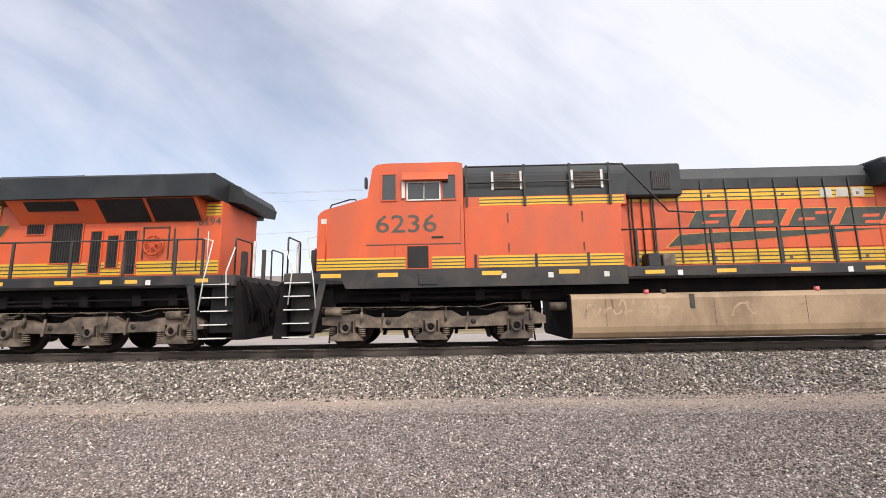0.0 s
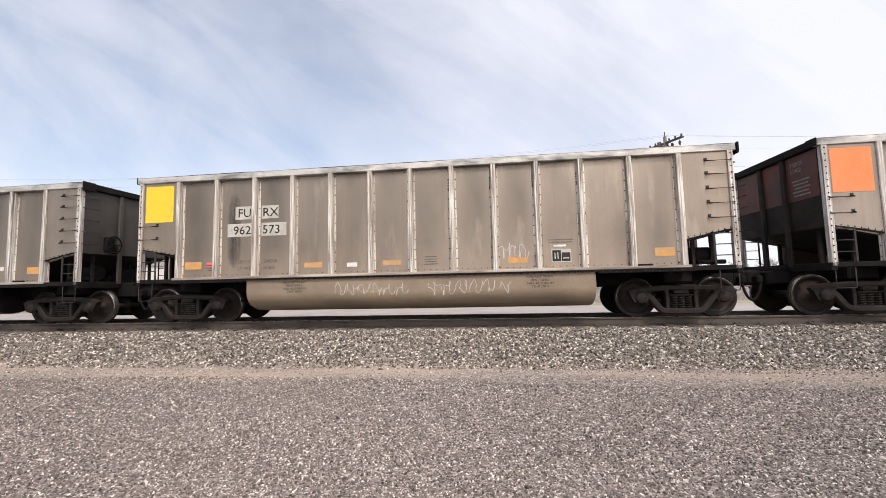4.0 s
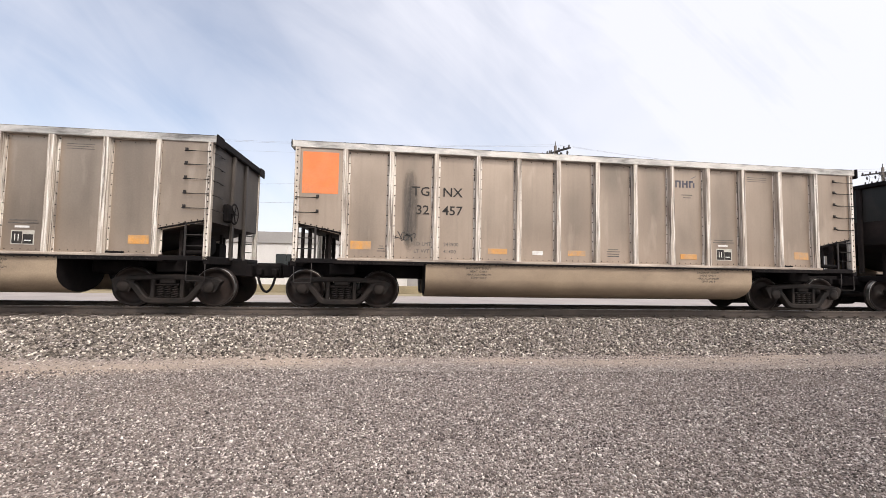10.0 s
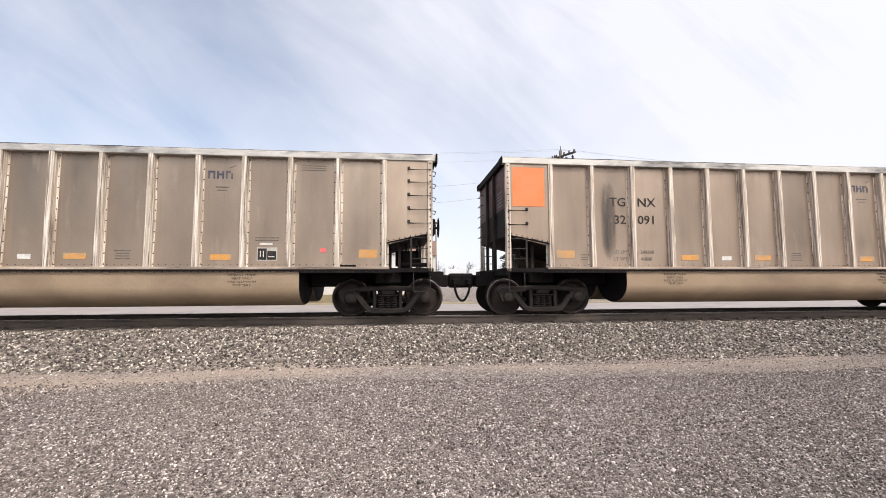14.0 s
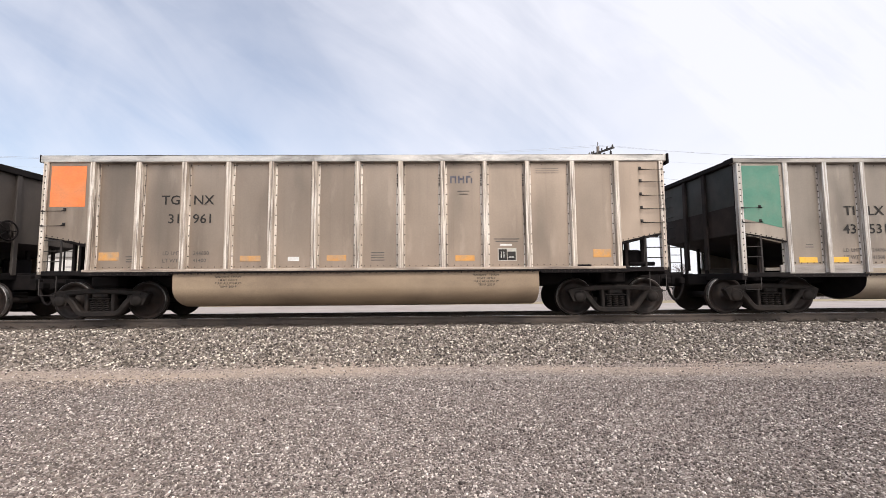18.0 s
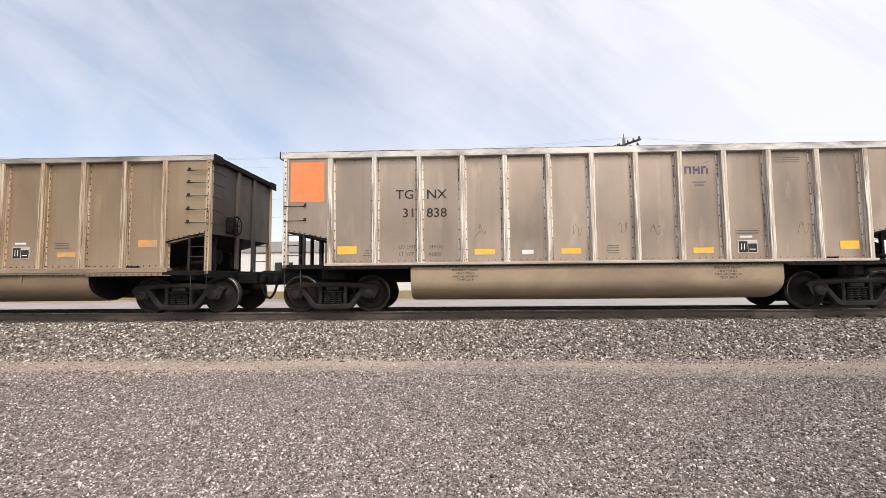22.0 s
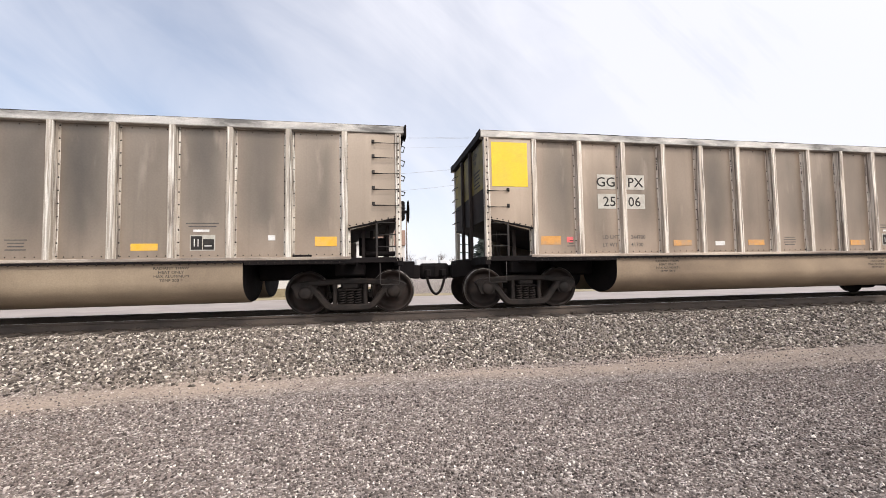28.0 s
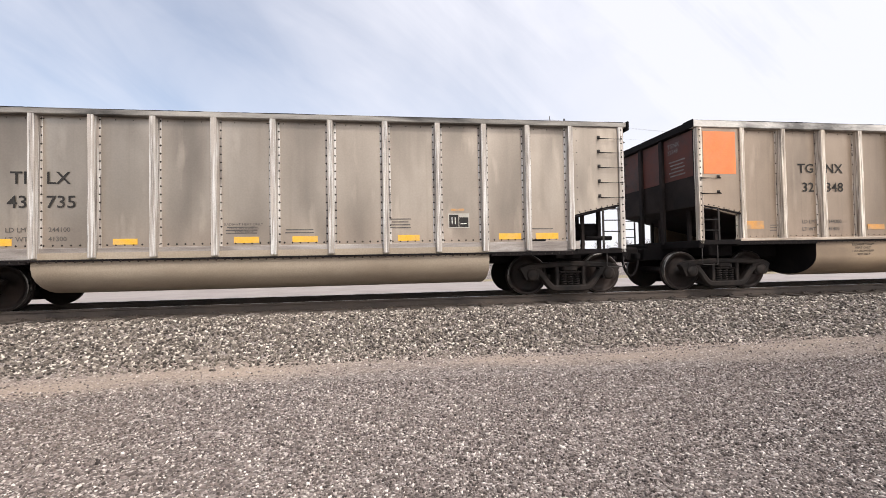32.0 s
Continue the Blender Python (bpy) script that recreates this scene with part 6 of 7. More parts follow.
def loco_truck(root, xc):
    tk = Shape().box(-2.3, 2.3, -0.55, 0.55, 0.62, 0.9, 0.05)
    tk = part("truck", tk, M_CAST, root, at=(xc, 0, 0))
    for s in (-1, 1):
        fr = Shape()
        fr.prism([(-2.62, 0.60), (-2.62, 0.78), (-2.4, 0.86), (-1.6, 0.84), (-1.35, 0.76), (-0.75, 0.76), (-0.5, 0.90), (0.5, 0.90), (0.75, 0.76), (1.35, 0.76), (1.6, 0.84),
                  (2.4, 0.90), (2.75, 0.74), (2.75, 0.56), (1.5, 0.52), (0.6, 0.50), (-0.6, 0.50), (-1.5, 0.52)], -1.17, -1.02)
        for ax in (-2.03, 0.0, 2.03):
            fr.prism([(ax - 0.40, 0.22), (ax + 0.40, 0.22), (ax + 0.36, 0.30), (ax + 0.21, 0.40), (ax + 0.19, 0.70), (ax - 0.19, 0.70), (ax - 0.21, 0.40), (ax - 0.36, 0.30)], -1.24, -1.0)
            fr.box(ax - 0.24, ax + 0.24, -1.185, -1.16, 0.70, 0.745)
        o = part("side_frame", fr, M_CAST, tk)
        o.rotation_euler = (0, 0, 0 if s < 0 else math.pi)
        for ax in (-2.03, 0.0, 2.03):
            cap = part("bearing_cap", Shape().lathe([(0.0, -0.03), (0.085, -0.03), (0.09, -0.07), (0.125, -0.06), (0.135, 0.02)], (ax, -1.25, 0.52), "y", 18), M_CAST, tk)
            cap.rotation_euler = (0, 0, 0 if s < 0 else math.pi)
            part("hub", Shape().lathe([(0.0, -0.045), (0.06, -0.04), (0.082, -0.025), (0.084, 0.0)], (ax, -1.25, 0.52), "y", 12), M_GRIME_SHADE, cap)
            for dx in (-0.155, 0.155):
                o = part("pedestal_liner", Shape().box(ax + dx - 0.02, ax + dx + 0.02, -1.262, -1.235, 0.42, 0.68, 0.006), M_IRON, tk)
                o.rotation_euler = (0, 0, 0 if s < 0 else math.pi)
            damper = part("damper", Shape().bar((ax + 0.36, -1.2, 0.66), (ax + 0.37, -1.2, 0.90), 0.035, 8).bar((ax + 0.37, -1.2, 0.90), (ax + 0.375, -1.2, 1.0), 0.018, 6), M_CAST, tk)
            damper.rotation_euler = (0, 0, 0 if s < 0 else math.pi)
        for ax in (-1.02, 1.02):
            o = part("frame_hole", Shape().lathe([(0.0, -0.004), (0.07, -0.004), (0.072, 0.0)], (ax, -1.171, 0.64), "y", 14), M_LOUVRE, tk)
            o.rotation_euler = (0, 0, 0 if s < 0 else math.pi)
            o = part("brake_lever", Shape().prism([(ax - 0.20, 0.45), (ax - 0.15, 0.45), (ax - 0.10, 0.86), (ax - 0.15, 0.86)], -1.205, -1.175), M_CAST, tk)
            o.rotation_euler = (0, 0, 0 if s < 0 else math.pi)
            o = part("brake_shoe", Shape().prism([(ax + 0.36, 0.24), (ax + 0.44, 0.24), (ax + 0.40, 0.50), (ax + 0.43, 0.66), (ax + 0.35, 0.66), (ax + 0.30, 0.46)], -0.84, -0.66), M_IRON, tk)
            o.rotation_euler = (0, 0, 0 if s < 0 else math.pi)
            o = part("sand_pipe", Shape().pipe([(ax * 1.9, -1.0, 1.1), (ax * 2.2, -1.05, 0.8), (ax * 2.45, -0.9, 0.4), (ax * 2.5, -0.8, 0.15)], 0.022, 6), M_IRON, tk)
            o.rotation_euler = (0, 0, 0 if s < 0 else math.pi)
        for ax in (-2.03, 0.0, 2.03):
            for d in (-0.36, 0.36):
                sp = Shape()
                for k in range(5):
                    sp.lathe([(0.02, 0), (0.085, 0.006), (0.09, 0.018), (0.085, 0.03), (0.02, 0.036)], (ax + d, -1.1, 0.31 + k * 0.048), "z", 9)
                o = part("spring", sp, M_CAST, tk)
                o.rotation_euler = (0, 0, 0 if s < 0 else math.pi)
        br = Shape()
        for x in (-2.35, 2.05):
            br.bar((x - 0.18, -1.2, 0.90), (x + 0.2, -1.2, 0.90), 0.105, 12).bar((x + 0.2, -1.2, 0.90), (x + 0.42, -1.2, 0.90), 0.03, 6)
        br.pipe([(-2.6, -1.2, 0.86), (-2.6, -1.2, 1.02), (-1.2, -1.22, 1.0), (1.2, -1.22, 0.98), (1.6, -1.22, 1.06), (2.4, -1.22, 1.06)], 0.013, 5)
        pr = random.Random(31)
        for k in range(7):
            a = -2.3 + k * 0.68
            sag, up = pr.uniform(0.03, 0.09), 0.98 + pr.uniform(-0.03, 0.05)
            o = part("brake_hose", Shape().pipe([(a + 0.055 * j, -1.24, up - sag * math.sin(math.pi * j / 10)) for j in range(11)], 0.013, 5), M_IRON if k % 3 else M_CAST, tk)
            o.rotation_euler = (0, 0, 0 if s < 0 else math.pi)
        o = part("brake_rigging", br, M_CAST, tk, "brake cylinders and thin brake pipe")
        o.rotation_euler = (0, 0, 0 if s < 0 else math.pi)
    wh = Shape()
    for s in (-1, 1):
        wh.lathe([(r, -s * a) for r, a in ((0.0, -0.06), (0.12, -0.06), (0.2, -0.01), (0.40, 0.02), (0.43, -0.05), (0.525, -0.055), (0.533, 0.04), (0.555, 0.06), (0.555, 0.08), (0.4, 0.075), (0, 0.06))],
                 (0, s * 0.735, 0), "y", 30)
    wh.bar((0, -1.0, 0), (0, 1.0, 0), 0.1, 10)
    me = wh.mesh("wheelset")
    for ax in (-2.03, 0.0, 2.03):
        part("wheelset", me, M_WHEEL, tk, at=(ax, 0, 0.533))


def build_locomotive(number, tail=False):
    root = new("diesel_locomotive")
    tagged(root, "orange diesel locomotive with yellow stripes and dark green roof, dusty", "locomotive", "locomotives of the train")
    part("underframe", Shape().box(-3.95, 17.2, -1.49, 1.49, 1.56, 1.84, 0.02), M_FRAME, root)
    for s in (-1, 1):
        ya, yb = sorted((s * 1.535, s * 1.46))
        part("side_skirt", Shape().prism([(-3.12, 1.88), (-3.12, 1.66), (-2.55, 1.63), (-2.45, 1.44), (4.15, 1.44), (4.15, 1.88)], ya, yb), M_FRAME, root)
        part("side_skirt", Shape().box(4.15, 16.9, ya, yb, 1.60, 1.84, 0.01), M_FRAME, root)
    # cab and nose
    cab = [(-3.17, 1.88), (-3.17, 3.20), (-3.10, 3.30), (-3.0, 3.36), (-1.97, 3.64), (-1.85, 4.38), (-1.74, 4.47), (-1.5, 4.5), (0.2, 4.5), (0.36, 4.46), (0.36, 1.88)]
    body = part("cab", Shape().prism(cab, -1.5, 1.5), M_ORANGE, root)
    part("roof_hatch", Shape().box(-1.0, -0.4, -0.4, 0.4, 4.49, 4.56, 0.02), M_ORANGE, body)
    for s in (-1, 1):
        for x0, x1, z0, z1 in ((-1.60, -1.28, 3.57, 4.20), (-0.98, -0.60, 3.57, 3.98), (-0.57, -0.22, 3.57, 3.98), (-0.14, 0.17, 3.57, 4.16)):
            ya, yb = sorted((s * 1.508, s * 1.499))
            g = part("cab_window", Shape().box(x0, x1, ya, yb, z0, z1), M_GLASS, body)
            fr = Shape()
            ya, yb = sorted((s * 1.528, s * 1.497))
            for a, b, c, d in ((x0 - 0.035, x0, z0 - 0.035, z1 + 0.035), (x1, x1 + 0.035, z0 - 0.035, z1 + 0.035), (x0, x1, z0 - 0.035, z0), (x0, x1, z1, z1 + 0.035)):
                fr.box(a, b, ya, yb, c, d, 0.004)
            part("window_frame", fr, M_ORANGE if z1 > 4.1 else M_STEPEDGE, g)
        poly = [(s * 1.5, 4.26), (s * 1.5, 4.02), (s * 1.68, 4.02), (s * 1.66, 4.06)]
        part("sun_awning", Shape().prism(poly, -1.12, 0.0, "x"), M_ORANGE, body)
        ya, yb = sorted((s * 1.56, s * 1.50))
        part("wind_deflector", Shape().box(-1.13, -1.05, ya, yb, 3.6, 4.05, 0.005), M_STEPEDGE, body)
    nose_glass = [(-1.985, 3.68), (-1.875, 4.34), (-1.855, 4.34), (-1.965, 3.68)]
    for ya, yb in ((-1.3, -0.2), (0.2, 1.3)):
        part("windshield", Shape().prism(nose_glass, ya, yb), M_GLASS, body)
    part("headlight", Shape().box(-3.2, -3.165, -0.3, 0.3, 2.9, 3.1, 0.01), M_DARK, body)
    hr = Shape().pipe([(-2.95, -1.3, 3.38), (-2.90, -1.3, 3.53), (-2.45, -1.3, 3.66), (-2.30, -1.3, 3.66), (-2.25, -1.3, 3.56)], 0.018, 6)
    part("nose_rail", hr, M_DARK, body)
    part("sand_hatch", Shape().box(-2.75, -2.45, -1.0, -0.6, 3.45, 3.54, 0.02), M_DARK, body)
    # stripes: yellow with dark pinstripes
    def stripes(x0, x1, z0, z1, y, lines=3):
        pl = part("stripe", Shape().box(x0, x1, y - 0.005, y, z0, z1), M_YELLOW, root)
        for k in range(lines):
            z = z0 + (z1 - z0) * (k + 0.75) / (lines + 0.5)
            part("pinstripe", Shape().box(x0, x1, y - 0.009, y - 0.0045, z - 0.012, z + 0.012), M_LOGO, pl)
    stripes(-3.16, -1.05, 1.89, 2.17, -1.5)
    stripes(-0.42, 0.36, 1.89, 2.17, -1.5)
    # long cabinet behind the cab
    part("cabinet", Shape().box(0.37, 4.15, -1.48, 1.48, 1.86, 3.36, 0.015), M_ORANGE, root)
    stripes(0.7, 4.1, 1.89, 2.17, -1.48)
    part("cabinet_top", Shape().box(0.37, 4.3, -1.43, 1.43, 3.36, 3.62, 0.01), M_ORANGE, root)
    stripes(0.75, 4.25, 3.40, 3.60, -1.43, 2)
    for x in (0.62, 2.05, 3.28):
        part("seam_post", Shape().box(x - 0.03, x + 0.03, -1.5, -1.47, 1.88, 2.2), M_FRAME, root)
    for x in (1.42, 3.2):
        part("door_latch", Shape().box(x - 0.012, x + 0.012, -1.5, -1.478, 2.25, 2.45).box(x - 0.012, x + 0.012, -1.5, -1.478, 2.95, 3.2), M_LOGO, root)
    upper = part("blower_housing", Shape().prism([(-1.42, 3.62), (-1.42, 4.15), (-1.22, 4.45), (1.22, 4.45), (1.42, 4.15), (1.42, 3.62)], 0.37, 4.35, "x"), M_DARK, root)
    for x0, x1 in ((1.08, 1.78), (3.02, 3.74)):
        g = part("intake_grille", Shape().box(x0, x1, -1.44, -1.418, 3.80, 4.22, 0.005), M_FRAME, upper, "louvred intake in pale frame")
        for x in (x0, x1):
            part("grille_edge", Shape().box(x - 0.03, x + 0.03, -1.455, -1.42, 3.78, 4.25, 0.004), M_STEPEDGE, g)
        sl = Shape()
        for k in range(7):
            sl.box(x0 + 0.03, x1 - 0.03, -1.452, -1.436, 3.82 + k * 0.058, 3.845 + k * 0.058)
        part("grille_slats", sl, M_CAST, g)
    rl = Shape().bar((0.4, -1.5, 4.36), (3.95, -1.5, 4.36), 0.02, 6).bar((0.4, -1.5, 3.95), (3.95, -1.5, 3.95), 0.02, 6)
    rl.pipe([(3.95, -1.5, 4.36), (4.25, -1.48, 4.36), (5.35, -1.3, 3.2), (6.1, -1.1, 3.2)], 0.022, 6)
    part("roof_rail", rl, M_FRAME, root)
    for x in (0.45, 1.85, 2.95, 3.9):
        part("roof_rail_post", Shape().box(x - 0.025, x + 0.025, -1.515, -1.475, 3.36, 4.4), M_FRAME, root)
    inv = part("inverter_box", Shape().box(4.35, 5.82, -1.18, 1.18, 3.62, 4.46, 0.04), M_DARK, root)
    g = part("intake_grille", Shape().box(5.06, 5.54, -1.2, -1.178, 3.78, 4.26, 0.005), M_LOUVRE, inv)
    sl = Shape()
    for k in range(9):
        sl.box(5.09 + k * 0.05, 5.115 + k * 0.05, -1.21, -1.195, 3.8, 4.24)
    part("grille_slats", sl, M_FRAME, g)
    # engine hood
    part("hood", Shape().box(4.15, 10.72, -0.94, 0.94, 1.84, 3.84, 0.02), M_ORANGE, root)
    part("hood_roof", Shape().prism([(-0.96, 3.83), (-0.96, 4.1), (-0.78, 4.42), (0.78, 4.42), (0.96, 4.1), (0.96, 3.83)], 5.82, 10.72, "x"), M_DARK, root)
    stripes(4.6, 10.7, 1.93, 2.26, -0.955)
    stripes(4.4, 10.7, 3.53, 3.80, -0.955, 2)
    rng = random.Random(8)
    for k in range(10):
        x = 4.55 + 0.615 * k
        part("hood_door", Shape().box(x + 0.01, x + 0.605, -0.958, -0.935, 2.29, 3.50, 0.006), M_ORANGE, root)
        part("hood_latch_bar", Shape().box(x - 0.014, x + 0.014, -0.985, -0.955, 1.95, 4.05), M_LOGO, root)
    for k in range(0, 10, 3):
        x = 4.7 + 0.615 * k
        part("hood_latch", Shape().box(x, x + 0.08, -0.975, -0.955, 2.0, 2.08, 0.01).box(x, x + 0.08, -0.975, -0.955, 3.6, 3.68, 0.01), M_CAST, root)
    # railway's mark: four plain slanted blocks over a tapering bar, dark with a yellow rim
    for mat_, grow, y in ((M_YELLOW, 0.012, -0.9615), (M_LOGO, 0.0, -0.9655)):
        for k in range(4):
            x, w, h0, h1 = 5.98 + k * 1.24, 1.02, 2.84, 3.27
            for p, q, c, d in ((0.0, w, h0, h1),):
                k0, k1 = (c - 2.84) * 0.58, (d - 2.84) * 0.58
                lg = Shape().prism([(x + p + k0 - grow, c - grow), (x + q + k0 + grow, c - grow), (x + q + k1 + grow, d + grow), (x + p + k1 - grow, d + grow)], y - 0.003, y)
                blk = part("railway_mark", lg, mat_, root, "dark slanted block with yellow rim")
            if grow == 0:
                for p, c in (((0.40, 3.10), (0.30, 2.93)), ((0.42, 2.90),), ((0.52, 3.12), (0.18, 2.96)), ((0.50, 3.02), (0.62, 2.86)))[k]:
                    k0 = (c - 2.84) * 0.58
                    part("slit", Shape().prism([(x + p + k0, c), (x + p + k0 + 0.4, c), (x + p + k0 + 0.44, c + 0.075), (x + p + k0 + 0.04, c + 0.075)], y - 0.0045, y - 0.002), M_ORANGE, blk)
        lg = Shape().prism([(5.43 - grow * 3, 2.36 - grow), (6.4, 2.42 - grow), (10.95 + grow * 4, 2.74), (6.6, 2.70 + grow), (5.75 - grow, 2.66 + grow)], y - 0.003, y)
        part("railway_mark", lg, mat_, root, "dark block mark with yellow rim")
    part("exhaust_stack", Shape().box(8.9, 9.7, -0.35, 0.35, 4.40, 4.56, 0.03), M_DARK, root)
    # radiator end
    part("rear_hood", Shape().box(10.72, 16.5, -0.95, 0.95, 1.84, 3.80, 0.02), M_ORANGE, root)
    stripes(10.72, 16.48, 1.93, 2.26, -0.955)
    stripes(16.02, 16.48, 3.42, 3.72, -0.955)
    up = 0.12 if tail else 0.0
    part("radiator_wing", Shape().prism([(-1.5, 3.80), (-1.5, 4.22 + up), (-1.3, 4.32 + up), (1.3, 4.32 + up), (1.5, 4.22 + up), (1.5, 3.80)], 10.66, 16.45 if tail else 16.6, "x"), M_DARK, root)
    if tail:
        part("radiator_wing_tail", Shape().prism([(16.45, 4.36), (16.45, 3.88), (16.85, 3.80), (16.9, 4.05), (16.75, 4.28)], -0.6, 1.4), M_DARK, root)
    part("radiator_top", Shape().box(10.78, 13.05, -1.22, 1.22, 4.31, 4.5, 0.05), M_DARK, root)
    for s in (-1, 1):
        part("wing_bracket", Shape().prism([(s * 0.95, 3.26), (s * 1.40, 3.80), (s * 0.95, 3.80)], 11.25, 16.1, "x"), M_ORANGE, root)
    for x0, x1 in ((11.7, 13.0), (13.55, 14.72), (14.82, 16.0)):
        dz = (0.50, 0.30) if x0 < 12 else (0.52, 0.03)
        a, b = (-0.95 - 0.45 * (dz[1] / 0.54) - 0.006, 3.26 + dz[1]), (-0.95 - 0.45 * (dz[0] / 0.54) - 0.006, 3.26 + dz[0])
        g = part("radiator_grille", Shape().prism([a, b, (b[0] - 0.012, b[1] - 0.008), (a[0] - 0.012, a[1] - 0.008)], x0, x1, "x"), M_LOUVRE, root)
        sl = Shape()
        n = int((x1 - x0) / 0.07)
        for k in range(n):
            x = x0 + (k + 0.5) * (x1 - x0) / n
            sl.prism([(a[0] - 0.01, a[1]), (b[0] - 0.01, b[1]), (b[0] - 0.026, b[1] - 0.012), (a[0] - 0.026, a[1] - 0.012)], x - 0.008, x + 0.008, "x")
        tagged(part("grille_slats", sl, M_LOUVRE, g), kind="stuff")
    for x0, x1, z0, z1 in ((11.46, 11.92, 3.02, 3.46), (12.14, 12.92, 2.26, 3.44), (13.16, 13.44, 1.99, 3.06), (13.60, 13.88, 2.12, 2.94), (14.02, 14.36, 1.95, 3.06)):
        louvre(root, x0, x1, z0, z1, -0.957)
    hb = Shape().lathe([(0.24, -0.015), (0.265, 0.0), (0.24, 0.015), (0.215, 0.0), (0.24, -0.015)], (14.83, -1.03, 2.66), "y", 22)
    for k in range(5):
        a = math.tau * k / 5 + 0.3
        hb.bar((14.83, -1.03, 2.66), (14.83 + 0.235 * math.cos(a), -1.03, 2.66 + 0.235 * math.sin(a)), 0.016, 5)
    hb.bar((14.83, -0.95, 2.66), (14.83, -1.05, 2.66), 0.05, 10)
    part("hand_brake", hb, M_ORANGE, root, "orange hand-brake wheel")
    bx = Shape()
    for a, b, c, d in ((14.5, 14.53, 2.3, 3.15), (15.16, 15.19, 2.3, 3.15), (14.5, 15.19, 3.12, 3.15), (15.3, 15.33, 2.0, 3.1), (15.9, 15.93, 2.0, 3.1)):
        bx.box(a, b, -0.972, -0.95, c, d)
    part("door_seams", bx, M_LOGO, root)
    lettering("road_number", number, -1.79, -1.506, 2.77, 0.43, M_NUM, root, 1.24)
    lettering("road_number", number, 15.9, -0.962, 3.17, 0.2, M_NUM, root, 1.05)
    plate("number_rule", -2.0, 0.28, 2.46, 2.485, -1.5, M_LOGO, root)
    for x, z0, z1 in ((-1.30, 1.9, 2.46), (0.28, 2.5, 3.5)):
        part("cab_seam", Shape().box(x - 0.006, x + 0.006, -1.504, -1.498, z0, z1), M_LOGO, root)
    part("door_step", Shape().box(-0.42, -0.14, -1.53, -1.5, 2.62, 2.66, 0.005), M_FRAME, root)
    plate("cab_decal", -3.08, -2.95, 3.02, 3.14, -1.5, M_WHITE, root)
    part("cab_antenna", Shape().bar((-0.7, 0.0, 4.55), (-0.7, 0.0, 4.75), 0.03, 6), M_DARK, root)
    part("mirror", Shape().box(-2.02, -1.96, -1.62, -1.5, 3.85, 4.12, 0.01), M_DARK, root)
    for x in (9.35, 9.75, 10.15):
        plate("bleached_patch", x, x + 0.30, 3.55, 3.78, -0.966, M_PATCH, root, thick=0.003)
    for k, x in enumerate((4.62, 4.86, 5.10)):
        part("cable_conduit", Shape().bar((x, -0.99, 1.9), (x, -0.99, 4.0 - 0.1 * k), 0.018, 6), M_FRAME, root)
    part("walkway_box", Shape().box(4.72, 5.02, -1.40, -1.05, 1.84, 2.16, 0.02), M_FRAME, root)
    part("walkway_box", Shape().box(5.08, 5.38, -1.38, -1.05, 1.84, 2.14, 0.02), M_CAST, root)
    # mesh door in the cab side
    louvre(root, -1.0, -0.5, 1.9, 2.42, -1.505, "mesh_door", 0.035)
    part("jack_pad", Shape().box(-0.75, -0.3, -1.56, -1.5, 1.5, 1.78, 0.015), M_FRAME, root)
    # reflectors on the skirt
    for x in (-3.05, -1.7, 0.75, 2.55):
        plate("reflector", x, x + 0.48, 1.70, 1.80, -1.535, M_REFLEX, root)
    for x in (4.55, 6.2, 7.9, 9.6, 11.2, 12.9, 14.0, 14.6, 16.3):
        plate("reflector", x, x + (0.45 if x < 13.5 else 0.3), 1.66, 1.75, -1.535, M_REFLEX, root)
    for x in (1.2, 2.3, 3.6, 5.3, 9.2, 15.1):
        plate("stencil", x, x + 0.12, 1.62, 1.74, -1.535, M_WHITE, root)
    # walkway rail
    part("handrail", Shape().bar((4.1, -1.48, 2.73), (16.42, -1.48, 2.71), 0.022, 7), M_FRAME, root)
    for x in (4.43, 6.2, 7.77, 9.05, 10.35, 11.74, 13.18, 14.49, 15.74, 16.4):
        part("handrail_post", Shape().box(x - 0.03, x + 0.03, -1.505, -1.46, 1.84, 2.73, 0.006), M_FRAME, root)
    # fuel tank
    tank = [(-1.24, 0.17), (-1.36, 0.22), (-1.435, 0.33), (-1.46, 0.46), (-1.46, 1.10), (-1.43, 1.18), (-1.38, 1.22)]
    tank += [(-a, b) for a, b in tank[::-1]]
    tk = part("fuel_tank", Shape().prism(tank, 2.82, 10.34, "x"), M_TANK, root, "dust-covered beige fuel tank")
    for x in (2.79, 10.345):
        part("tank_end", Shape().prism([(a * 0.985, b * 0.985 + 0.01) for a, b in tank], x, x + 0.025, "x"), M_GRIME_SHADE, tk)
    for x in (3.6, 6.1, 8.2):
        part("tank_seam", Shape().box(x, x + 0.012, -1.4625, -1.458, 0.47, 1.09), M_CAST, tk)
    part("fuel_gauge", Shape().box(5.55, 5.66, -1.475, -1.455, 0.85, 1.18, 0.006), M_LOGO, tk)
    for x in (4.6, 5.0, 8.55):
        part("filler_cap", Shape().bar((x, -1.38, 1.20), (x, -1.38, 1.30), 0.055, 10), M_PINK if x != 5.0 else M_CAST, tk)
    for k, (a, b) in enumerate(((3.05, 3.5), (3.5, 4.0), (3.9, 4.35), (4.4, 5.1), (6.4, 7.3), (7.4, 8.3))):
        scrawl(tk, a, b, 0.66, 1.10, -1.459, M_CHALK, 60 + k, 0.042, 3)
    part("air_reservoir", Shape().bar((2.35, -1.25, 0.95), (2.75, -1.25, 0.95), 0.1, 12), M_CAST, root)
